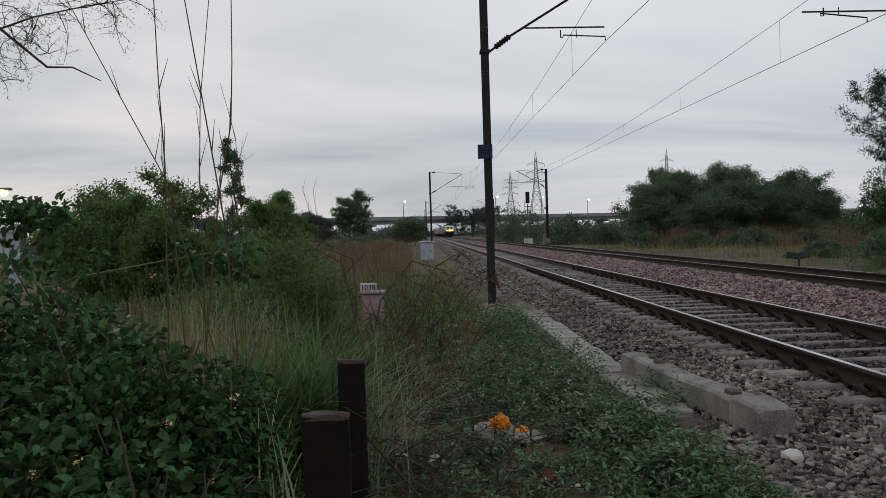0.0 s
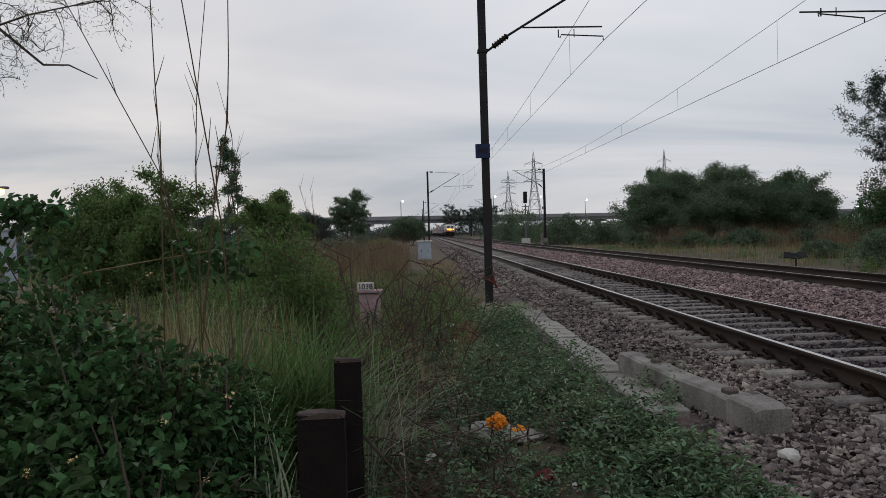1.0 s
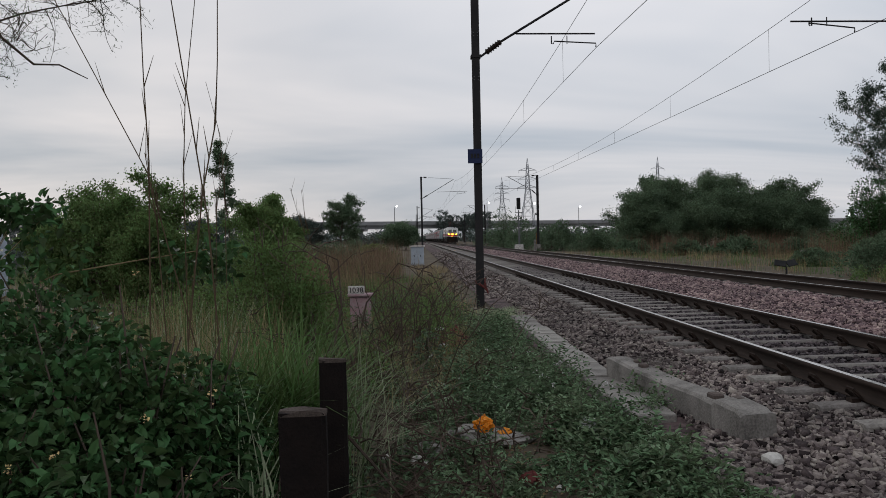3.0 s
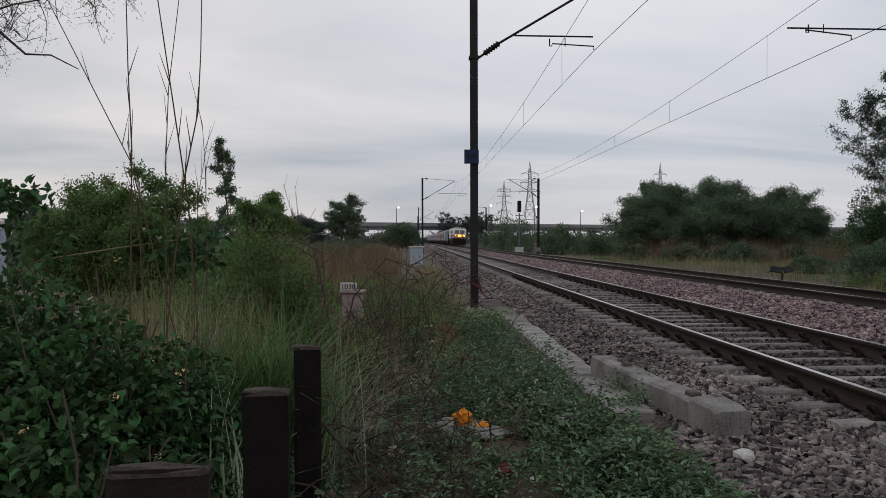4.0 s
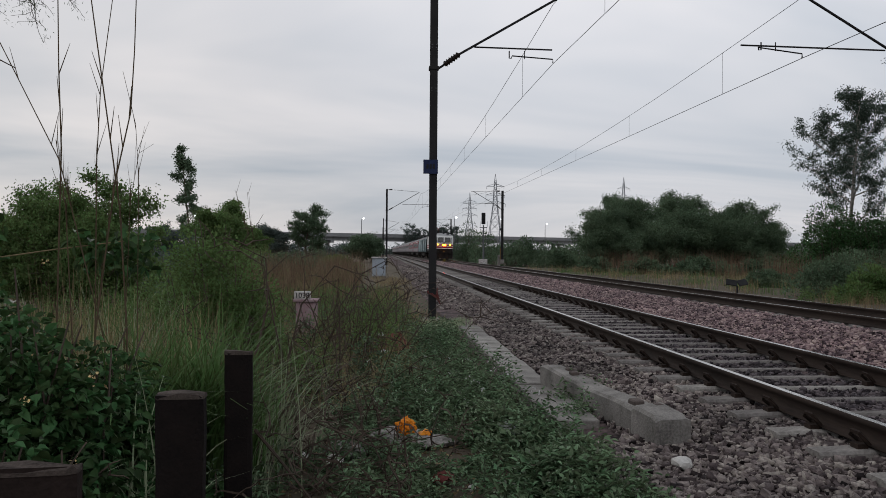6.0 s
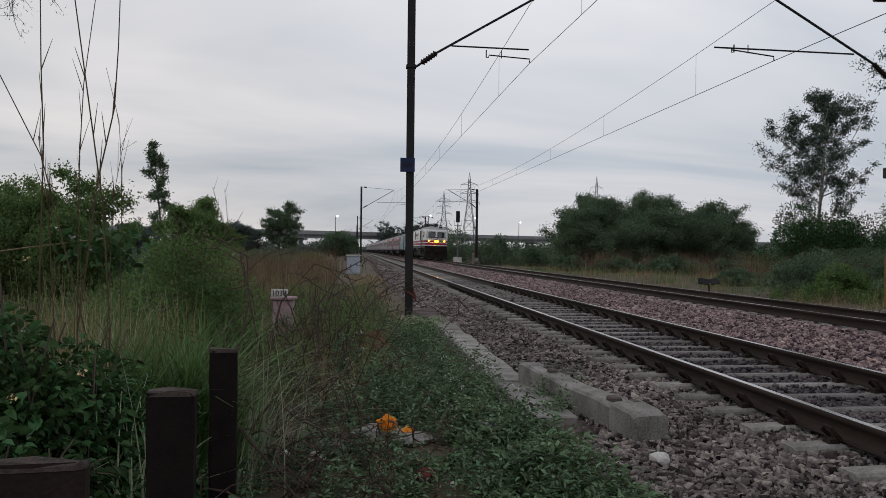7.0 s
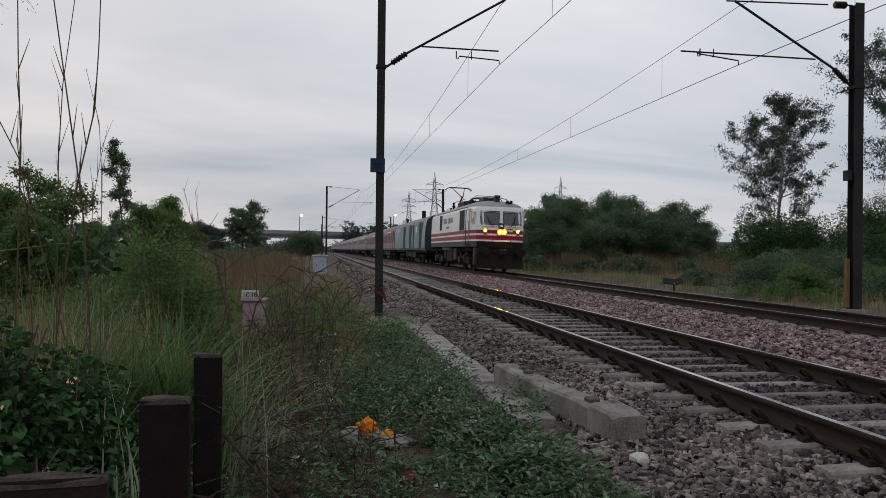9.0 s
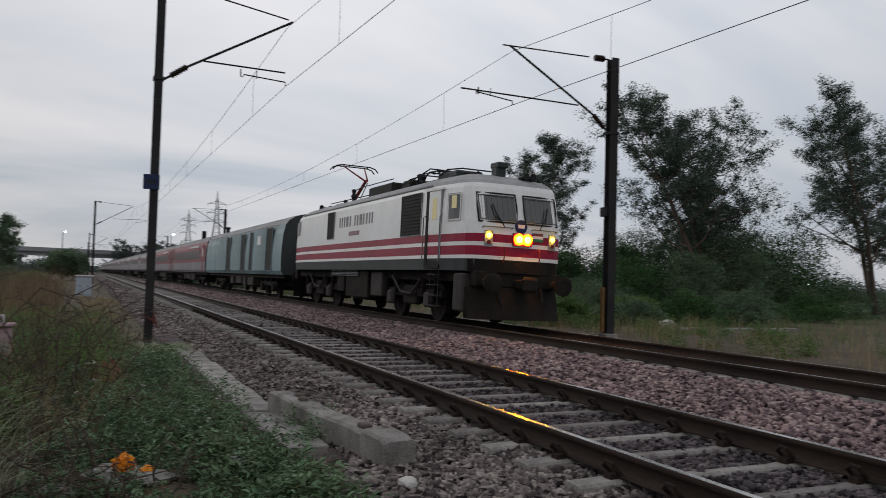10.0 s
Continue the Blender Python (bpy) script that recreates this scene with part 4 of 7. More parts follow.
def ring(z, k=1.0, inset=0.0):
    """The body's outline at a height."""
    half = [(0.0, -0.015)] + list(zip(PLAN_X, PLAN_Y))
    r = rake(z)
    end = [(x * k, y + inset + r * max(0.0, 1 - y / 2.4)) for x, y in half]
    pts = end + [(x, LEN - y) for x, y in end[::-1]]
    pts += [(-x, y) for x, y in pts[::-1] if x > 1e-6]
    out = []
    for p in pts:
        if not out or (abs(p[0] - out[-1][0]) + abs(p[1] - out[-1][1])) > 1e-4:
            out.append(p)
    return out


def band(name, parent, material, levels, cap=False, label="", grow=0.0):
    bm = bmesh.new()
    rings = []
    for z, k, inset in levels:
        rings.append([bm.verts.new((x * (1 + grow), y, z)) for x, y in ring(z, k, inset)])
    n = len(rings[0])
    for a, b in zip(rings, rings[1:]):
        for i in range(n):
            bm.faces.new((a[i], a[(i + 1) % n], b[(i + 1) % n], b[i]))
    if cap:
        bm.faces.new(rings[-1])
    ob = part(name, bm, material, parent, label)
    return ob


def slab(bm, corners, off):
    """A thin plate from a grid of points (rows of rows), thickened along off."""
    off = Vector(off)
    nr, nc = len(corners), len(corners[0])
    top = [[bm.verts.new(Vector(p) + off) for p in row] for row in corners]
    low = [[bm.verts.new(Vector(p) - off * 0.5) for p in row] for row in corners]
    for i in range(nr - 1):
        for j in range(nc - 1):
            bm.faces.new((top[i][j], top[i][j + 1], top[i + 1][j + 1], top[i + 1][j]))
    edge = [(0, j) for j in range(nc)] + [(i, nc - 1) for i in range(1, nr)] + [(nr - 1, j) for j in range(nc - 2, -1, -1)] + [(i, 0) for i in range(nr - 2, 0, -1)]
    for (a, b), (c, d) in zip(edge, edge[1:] + edge[:1]):
        bm.faces.new((top[a][b], top[c][d], low[c][d], low[a][b]))


def front_patch(name, parent, material, x0, x1, z0, z1, off=0.012, label="", n=6):
    bm = bmesh.new()
    slab(bm, [[(x0 + (x1 - x0) * j / n, face_y(x0 + (x1 - x0) * j / n, z), z) for j in range(n + 1)] for z in (z0, (z0 + z1) / 2, z1)], (0, -off, 0))
    return part(name, bm, material, parent, label)


def side_patch(name, parent, material, s, y0, y1, z0, z1, off=0.012, label="", n=3):
    bm = bmesh.new()
    slab(bm, [[(s * half_width(y0 + (y1 - y0) * j / n), y0 + (y1 - y0) * j / n, z) for j in range(n + 1)] for z in (z0, z1)], (s * off, 0, 0))
    return part(name, bm, material, parent, label)


def outline_bar(bm, pts, r=0.018):
    tube(bm, pts + pts[:1], r, 5)


def locomotive():
    e = thing("locomotive", D2, 260, Z2, "cream electric locomotive with crimson bands and lit headlamps", "locomotive")
    band("skirt", e, M["skirt"], [(1.36, 0.985, 0.04), (1.66, 0.99, 0.02)], label="grey-green lower band")
    band("lower_white_band", e, M["whitestripe"], [(1.66, 1, 0), (1.75, 1, 0)], label="white stripe")
    band("lower_crimson_band", e, M["crimson"], [(1.75, 1, 0), (1.98, 1, 0)], label="crimson stripe")
    band("upper_white_band", e, M["whitestripe"], [(1.98, 1, 0), (2.08, 1, 0)], label="white stripe")
    band("upper_crimson_band", e, M["crimson"], [(2.08, 1, 0), (2.28, 1, 0)], label="crimson stripe")
    band("body", e, M["cream"], [(2.28, 1, 0), (2.6, 1, 0), (3.1, 0.995, 0), (3.45, 0.985, 0), (3.56, 0.965, 0.02)])
    band("roof", e, M["roofgrey"], [(3.56, 0.965, 0.02), (3.66, 0.93, 0.1), (3.78, 0.82, 0.34), (3.9, 0.62, 0.75), (3.96, 0.4, 1.1), (3.98, 0.2, 1.3)], True, "dusty grey cambered roof")
    bm = bmesh.new()
    for s_ in (-1, 1):
        tube(bm, [(s_ * 1.50, 2.2, 3.585), (s_ * 1.50, LEN - 2.2, 3.585)], 0.025, 5)
    part("gutter", bm, M["greysteel"], e)
    bm = bmesh.new()
    box(bm, -1.2, 1.2, 1.0, LEN - 1.0, 1.1, 1.4)
    part("underframe", bm, M["under"], e)
    # boxes added to block the bright view between the wheels
    for y0, y1, z0 in ((1.6, 6.6, 0.42), (6.7, 10.8, 0.35), (10.9, 15.9, 0.42)):
        bx("traction_gear", M["under"], e, (-0.72, 0.72, y0, y1, z0, 1.12), 0.05, "sooty filler boxes added to darken the gap under the frame")
    # windscreens with frames, wipers and rails, both ends' front only where seen
    for s_ in (-1, 1):
        a, b = sorted((s_ * 0.13, s_ * 1.10))
        w = front_patch("windscreen", e, M["glass"], a, b, 2.62, 3.26, 0.01, "dark windscreen")
        bm = bmesh.new()
        pts = [(x, face_y(x, z) - 0.02, z) for x, z in ((a - 0.02, 2.58), ((a + b) / 2, 2.58), (b + 0.02, 2.58), (b + 0.03, 2.95), (b + 0.02, 3.3), ((a + b) / 2, 3.3), (a - 0.02, 3.3), (a - 0.03, 2.95))]
        outline_bar(bm, pts, 0.022)
        part("window_seal", bm, M["black"], w)
        bm = bmesh.new()
        for k in range(7):
            x = a + 0.06 + (b - a - 0.12) * k / 6
            tube(bm, [(x, face_y(x, 2.66) - 0.05, 2.66), (x, face_y(x, 3.22) - 0.05, 3.22)], 0.004, 4)
        for z in (2.64, 3.24):
            tube(bm, [(a, face_y(a, z) - 0.05, z), ((a + b) / 2, face_y((a + b) / 2, z) - 0.05, z), (b, face_y(b, z) - 0.05, z)], 0.012, 4)
        part("window_grille", bm, M["greysteel"], w, "fine wire screen")
        bm = bmesh.new()
        tube(bm, [(s_ * 0.5, face_y(0.5, 2.45) - 0.05, 2.46), (s_ * 0.72, face_y(0.7, 2.8) - 0.07, 2.82)], 0.014, 4)
        tube(bm, [(s_ * 0.66, face_y(0.7, 2.6) - 0.08, 2.62), (s_ * 0.78, face_y(0.8, 3.0) - 0.07, 3.02)], 0.02, 4)
        part("wiper", bm, M["black"], e)
        bm = bmesh.new()
        x0, x1 = sorted((s_ * 0.28, s_ * 1.05))
        tube(bm, [(x0, face_y(x0, 2.45), 2.43), (x0, face_y(x0, 2.45) - 0.08, 2.45), (x1, face_y(x1, 2.45) - 0.08, 2.45), (x1, face_y(x1, 2.45), 2.43)], 0.014, 5)
        part("handrail", bm, M["greysteel"], e)
        # marker lamps in dark housings
        x = s_ * 0.90
        hs = front_patch("lamp_housing", e, M["coachgrey"], x - 0.10, x + 0.10, 1.96, 2.36, 0.035, "grimy pale lamp housing", 2)
        bm = bmesh.new()
        lathe(bm, [(0, 0.062), (-0.03, 0.06), (-0.04, 0.03)], (x, face_y(x, 2.2) - 0.03, 2.24), "y", 12)
        part("marker_lamp", bm, M["marker"], hs, "lit warm marker lamp")
        bm = bmesh.new()
        lathe(bm, [(0, 0.05), (-0.03, 0.048)], (x, face_y(x, 2.2) - 0.03, 2.07), "y", 10)
        part("tail_lamp", bm, M["redoxide"], hs)
    front_patch("front_apron", e, M["under"], -1.28, 1.28, 1.34, 1.645, 0.03, "sooty black front apron", 12)
    hb = front_patch("headlamp_box", e, M["crimson"], -0.26, 0.26, 2.02, 2.33, 0.07, "crimson headlamp box", 4)
    for x in (-0.115, 0.115):
        bm = bmesh.new()
        lathe(bm, [(0, 0.085), (-0.03, 0.085), (-0.05, 0.05)], (x, -0.085, 2.18), "y", 16)
        lens = part("headlamp", bm, M["lamp"], hb, "glaring orange headlamp")
        # an added glowing ring imitates the orange halo round the lens
        bm = bmesh.new()
        lathe(bm, [(0, 0.15), (-0.012, 0.15), (-0.02, 0.085)], (x, -0.08, 2.18), "y", 18)
        part("reflector", bm, M["bloomring"], lens, "glowing orange ring added for the headlamp's bloom")
    bm = bmesh.new()
    lathe(bm, [(0, 0.17), (-0.02, 0.17)], (-0.03, -0.01, 2.5), "y", 20)
    em = part("emblem", bm, M["blue"], e, "round blue emblem plate")
    bx("emblem_bar", M["whitestripe"], em, (-0.12, 0.06, -0.036, -0.03, 2.46, 2.55))
    for x0, x1, z0, z1, m_ in ((0.3, 0.62, 2.3, 2.37, "coachred"), (0.3, 0.62, 2.23, 2.3, "whitestripe"), (0.3, 0.62, 2.16, 2.23, "green")):
        front_patch("flag_band", e, M[m_], x0, x1, z0, z1, 0.016, "", 2)
    bm = bmesh.new()
    for x in (-0.5, 0.5):
        tube(bm, [(x, -0.03, 1.98), (x, -0.08, 1.9), (x, -0.07, 1.72), (x, -0.03, 1.6)], 0.014, 5)
    tagged(part("jumper_cable", bm, M["redoxide"], e), kind="stuff")
    # lower front: buffer beam, buffers, coupler, plough
    for y0, s_ in ((0.0, 1), (LEN, -1)):
        yy = lambda d: y0 + s_ * d
        bm = bmesh.new()
        box(bm, -1.2, 1.2, yy(0.02), yy(0.35), 0.98, 1.37, bev=0.03)
        part("buffer_beam", bm, M["under"], e)
        for x in (-0.98, 0.98):
            bm = bmesh.new()
            lathe(bm, [(y0 + s_ * 0.02, 0.11), (y0 - s_ * 0.38, 0.10), (y0 - s_ * 0.40, 0.24), (y0 - s_ * 0.46, 0.25), (y0 - s_ * 0.49, 0.16)], (x, 0, 1.08), "y", 18)
            part("buffer", bm, M["under"], e, "round sooty buffer")
        bm = bmesh.new()
        box(bm, -0.16, 0.16, yy(-0.42), yy(0.1), 0.95, 1.2, bev=0.04)
        box(bm, -0.2, 0.2, yy(-0.6), yy(-0.38), 0.88, 1.26, bev=0.07)
        part("coupler", bm, M["under"], e)
        for x in (-0.6, 0.6):
            bm = bmesh.new()
            tube(bm, [(x, yy(-0.02), 1.0), (x, yy(-0.1), 0.7), (x * 0.8, yy(-0.05), 0.45)], 0.03, 5)
            part("brake_hose", bm, M["black"], e)
        bm = bmesh.new()
        pr = [(-1.3, 0.3), (-0.7, -0.05), (0, -0.1), (0.7, -0.05), (1.3, 0.3)]
        lo = [bm.verts.new((x, yy(d - 0.08), 0.2)) for x, d in pr]
        hi = [bm.verts.new((x, yy(d + 0.1), 0.98)) for x, d in pr]
        lob = [bm.verts.new((x, yy(d + 0.1), 0.2)) for x, d in pr]
        hib = [bm.verts.new((x, yy(d + 0.25), 0.98)) for x, d in pr]
        for i in range(4):
            bm.faces.new((lo[i], lo[i + 1], hi[i + 1], hi[i]))
            bm.faces.new((lob[i], lob[i + 1], hib[i + 1], hib[i]))
            bm.faces.new((lo[i], lo[i + 1], lob[i + 1], lob[i]))
            bm.faces.new((hi[i], hi[i + 1], hib[i + 1], hib[i]))
        part("rail_guard", bm, M["under"], e, "sooty plough plate")
    # sides
    for s_ in (-1, 1):
        d = side_patch("cab_door", e, M["cream"], s_, 1.64, 2.26, 2.3, 3.42, 0.006, "cream cab door beside a dark painted shade strip")
        # flat dark strip paints the recess's shade; the body has no recess
        side_patch("door_gap", d, M["grille"], s_, 2.27, 2.42, 1.40, 3.44, 0.008, "dark strip painted as the shade in the door recess", 1)
        side_patch("door_sill", d, M["grille"], s_, 1.62, 2.26, 1.40, 1.60, 0.008, "", 1)
        side_patch("door_jamb", d, M["coachgrey"], s_, 1.56, 1.62, 1.66, 3.44, 0.010, "", 1)
        side_patch("door_header", d, M["whitestripe"], s_, 1.5, 2.46, 3.44, 3.5, 0.02, "", 1)
        side_patch("door_window", d, M["cablight"], s_, 1.84, 2.06, 2.68, 3.24, 0.014, "lit cab door window", 1)
        for y in (1.52, 2.42):
            bm = bmesh.new()
            tube(bm, [(s_ * (half_width(y) + 0.01), y, 1.5), (s_ * (half_width(y) + 0.07), y, 1.56), (s_ * (half_width(y) + 0.07), y, 2.75), (s_ * (half_width(y) + 0.01), y, 2.8)], 0.016, 5)
            part("grab_rail", bm, M["greysteel"], e, "steel grab rail")
        w = side_patch("cab_side_window", e, M["glass"], s_, 0.72, 1.22, 2.66, 3.26, 0.012, "cab side window", 2)
        side_patch("lit_pane", w, M["cablight"], s_, 0.86, 1.08, 2.92, 3.24, 0.016, "window lit from inside", 1)
        bm = bmesh.new()
        x = lambda y: s_ * (half_width(y) + 0.015)
        outline_bar(bm, [(x(0.69), 0.69, 2.62), (x(1.25), 1.25, 2.62), (x(1.25), 1.25, 3.3), (x(0.69), 0.69, 3.3)], 0.018)
        part("window_frame", bm, M["whitestripe"], w)
        for nm, y0, y1, z0, z1, lb in (("air_intake", 2.72, 4.18, 2.30, 3.45, "tall dark louvred intake"), ("narrow_intake", 10.75, 11.6, 2.48, 3.45, "narrow dark louvred intake"), ("side_panel", 15.9, 16.9, 2.8, 3.38, "faded grey panel")):
            g = side_patch(nm, e, M["grille"] if nm != "side_panel" else M["coachgrey"], s_, y0, y1, z0, z1, 0.008, lb, 2)
            if nm != "side_panel":
                bm = bmesh.new()
                xx = s_ * (half_width((y0 + y1) / 2) + 0.012)
                for k in range(12):
                    z = z0 + (z1 - z0) * (k + 0.5) / 12
                    box(bm, xx - 0.008, xx + 0.012, y0 + 0.04, y1 - 0.04, z - 0.012, z + 0.012)
                tagged(part("louvre", bm, M["grille"], g), kind="stuff")
                bm = bmesh.new()
                outline_bar(bm, [(xx, y0, z0), (xx, y1, z0), (xx, y1, z1), (xx, y0, z1)], 0.014)
                part("intake_frame", bm, M["roofgrey"], g)
        # operator's lettering as plain bars
        letters = [0.26, 0.26, 0.26, 0.10, 0.28, 0.26, None, 0.26, 0.28, 0.10, 0.22, 0.32, 0.28, 0.26, 0.24]
        y = 10.15 if s_ < 0 else 6.55
        for wd in letters:
            if wd:
                y1 = y + s_ * wd * 0.42
                side_patch("letter_bar", e, M["coachgrey"], s_, min(y, y1), max(y, y1), 2.84, 3.19, 0.006, "", 1)
                y = y + s_ * wd
            else:
                y = y + s_ * 0.25
        side_patch("small_lettering", e, M["pinkwash"], s_, 7.9, 9.0, 2.52, 2.66, 0.006, "", 1)
        # running gear seen below the skirt
        for nm, y0, y1, z0, z1, m_ in (("equipment_box", 6.0, 7.0, 0.55, 1.3, "undergrey"), ("equipment_box", 7.3, 9.6, 0.45, 1.36, "under"), ("equipment_box", 9.8, 10.6, 0.6, 1.3, "under")):
            bm = bmesh.new()
            box(bm, *sorted((s_ * 0.85, s_ * 1.38)), y0, y1, z0, z1, bev=0.03)
            part(nm, bm, M[m_], e)
        bm = bmesh.new()
        for k in range(4):
            tube(bm, [(s_ * 1.42, 8.2, 1.32 - k * 0.05), (s_ * 1.42, 11.2, 1.32 - k * 0.05)], 0.018, 5)
        part("pipes", bm, M["greysteel"], e, "row of grey pipes")
        for yc in (4.1, 13.4):
            bm = bmesh.new()
            box(bm, *sorted((s_ * 1.02, s_ * 1.2)), yc - 2.2, yc + 2.2, 0.62, 0.86, bev=0.03)
            box(bm, *sorted((s_ * 1.02, s_ * 1.22)), yc - 0.5, yc + 0.5, 0.4, 0.95, bev=0.05)
            bf = part("bogie_frame", bm, M["under"], e)
            for dy in (-1.4, 1.4):
                bm = bmesh.new()
                box(bm, *sorted((s_ * 1.14, s_ * 1.32)), yc + dy - 0.22, yc + dy + 0.22, 0.36, 0.78, bev=0.06)
                part("axle_box", bm, M["undergrey"], bf)
                for q in (-0.42, 0.42):
                    bm = bmesh.new()
                    for k in range(6):
                        lathe(bm, [(0, 0.085), (0.035, 0.085)], (s_ * 1.22, yc + dy + q, 0.72 + k * 0.07), "z", 10)
                    lathe(bm, [(0, 0.06), (0.45, 0.06)], (s_ * 1.22, yc + dy + q, 0.7), "z", 8)
                    part("spring", bm, M["under"], bf)
            bm = bmesh.new()
            tube(bm, [(s_ * 1.3, yc - 1.0, 1.15), (s_ * 1.3, yc - 0.3, 0.7), (s_ * 1.3, yc + 0.5, 0.75), (s_ * 1.3, yc + 1.2, 1.2)], 0.04, 6)
            part("damper", bm, M["undergrey"], bf)
        for k in range(4):
            bx("cab_step", M["undergrey"], e, (*sorted((s_ * 1.3, s_ * 1.52)), 1.72, 2.24, 0.42 + k * 0.27, 0.45 + k * 0.27), 0.004)
        for y in (1.72, 2.24):
            bm = bmesh.new()
            tube(bm, [(s_ * 1.42, y, 0.4), (s_ * 1.42, y, 1.45)], 0.015, 4)
            part("step_stile", bm, M["undergrey"], e)
        bm = bmesh.new()
        box(bm, *sorted((s_ * 1.1, s_ * 1.36)), 0.42, 0.98, 0.35, 1.3, bev=0.05)
        part("sand_box", bm, M["undergrey"], e)
    # roof gear
    bm = bmesh.new()
    box(bm, -0.18, 0.1, 1.1, 1.42, 3.7, 4.16, bev=0.03)
    box(bm, -0.19, 0.11, 1.02, 1.46, 4.1, 4.24, bev=0.02)
    part("roof_box", bm, M["skirt"], e, "square grey box over the cab")
    bm = bmesh.new()
    for x in (0.42, 0.62):
        lathe(bm, [(0.75, 0.03), (0.5, 0.045), (0.4, 0.09), (0.38, 0.09)], (x, 0.2, 3.86), "y", 12)
    box(bm, 0.35, 0.7, 0.75, 0.95, 3.6, 3.84)
    part("horn", bm, M["black"], e, "pair of black air horns")
    for y0, y1, z in ((7.2, 9.5, 4.28), (5.6, 6.3, 4.2)):
        bm = bmesh.new()
        box(bm, -0.75, 0.75, y0, y1, 3.75, z, bev=0.05)
        part("roof_equipment", bm, M["grille"], e)
    for x, y in ((-0.6, 14.6), (0.0, 15.0), (-0.6, 15.4), (-0.5, 11.0), (0.5, 11.0), (-0.5, 6.8), (0.3, 6.8)):
        bm = bmesh.new()
        lathe(bm, [(3.7, 0.05), (3.8, 0.11), (3.84, 0.06), (3.9, 0.11), (3.94, 0.06), (4.0, 0.11), (4.04, 0.05)], (x, y, 0), "z", 10)
        part("roof_insulator", bm, M["ceramic"], e)
    # hatch, frames and posts round the folded pantograph
    bm = bmesh.new()
    box(bm, -0.42, 0.42, 3.0, 4.3, 3.8, 4.24, bev=0.04)
    part("roof_hatch", bm, M["skirt"], e, "dark grey roof hatch")
    for y, z in ((2.5, 4.2), (4.7, 4.44), (5.2, 4.3)):
        bm = bmesh.new()
        tube(bm, [(-0.95, y + 0.5, 4.0), (-0.85, y + 0.2, 4.15), (-0.5, y, z), (0.5, y, z), (0.85, y + 0.2, 4.15), (0.95, y + 0.5, 4.0)], 0.022, 5)
        part("roof_hoop", bm, M["black"], e, "thin black hoop")
    for x, y, h in ((-0.7, 11.3, 0.62), (-0.7, 5.0, 0.5), (-0.75, 4.6, 0.4), (-0.7, 12.3, 0.3), (-0.7, 15.6, 0.34), (-0.6, 16.0, 0.3)):
        bm = bmesh.new()
        lathe(bm, [(3.7, 0.07), (3.72 + h * 0.3, 0.12), (3.72 + h * 0.45, 0.06), (3.72 + h * 0.7, 0.12), (3.72 + h * 0.85, 0.06), (3.75 + h, 0.1), (3.8 + h, 0.03)], (x, y, 0), "z", 10)
        part("roof_insulator", bm, M["black"], e)
    bm = bmesh.new()
    tube(bm, [(-0.7, 11.3, 4.36), (-0.7, 10.2, 4.4), (-0.7, 7.2, 4.38)], 0.018, 5)
    part("roof_busbar", bm, M["steel"], e)
    bm = bmesh.new()
    tube(bm, [(-0.5, 6.8, 4.1), (-0.5, 11.0, 4.12), (-0.6, 14.6, 4.12)], 0.02, 5)
    part("roof_cable", bm, M["steel"], e)

    def pantograph(up, yb, s_):
        kn = (yb - s_ * 1.65, 4.88) if up else (yb - s_ * 1.9, 4.12)
        hd = (yb - s_ * 0.1, 5.62) if up else (yb - s_ * 0.2, 4.28)
        bm = bmesh.new()
        box(bm, -0.55, 0.55, yb - 0.55, yb + 0.45, 3.98, 4.06, bev=0.02)
        for x in (-0.5, 0.5):
            for q in (-0.45, 0.35):
                lathe(bm, [(3.7, 0.06), (3.78, 0.1), (3.84, 0.06), (3.9, 0.1), (3.98, 0.05)], (x, yb + q, 0), "z", 9)
        pg = part("pantograph", bm, M["redoxide"], e, "red-brown pantograph, raised to the wire" if up else "folded dark pantograph")
        bm = bmesh.new()
        tube(bm, [(0, yb, 4.08), (0, kn[0], kn[1])], 0.075, 7, 0.06)
        tube(bm, [(0.18, yb - s_ * 0.25, 4.06), (0.1, kn[0] + s_ * 0.1, kn[1] - 0.06)], 0.018, 5)
        part("lower_arm", bm, M["redoxide"] if up else M["black"], pg)
        bm = bmesh.new()
        for x in (-1, 1):
            tube(bm, [(0.06 * x, kn[0], kn[1]), (0.42 * x, hd[0] - s_ * 0.05, hd[1] - 0.06)], 0.036, 6, 0.026)
        part("upper_arm", bm, M["redoxide"] if up else M["black"], pg)
        bm = bmesh.new()
        for q in (-0.22, 0.22):
            tube(bm, [(-0.95, hd[0] + q, hd[1] - 0.2), (-0.82, hd[0] + q, hd[1] - 0.06), (-0.6, hd[0] + q, hd[1]), (0.6, hd[0] + q, hd[1]), (0.82, hd[0] + q, hd[1] - 0.06), (0.95, hd[0] + q, hd[1] - 0.2)], 0.026, 6)
        for x in (-0.5, 0.5):
            tube(bm, [(x, hd[0] - 0.22, hd[1] - 0.03), (x, hd[0] + 0.22, hd[1] - 0.03)], 0.02, 5)
        part("collector_head", bm, M["black"], pg)

    pantograph(True, 13.7, 1)
    pantograph(False, 4.4, 1)
    bx("panto_well", M["grille"], e, (-0.85, 0.85, 2.3, 5.0, 3.78, 3.96), 0.04, "dark roof tray")
    return e


WHEELS = []


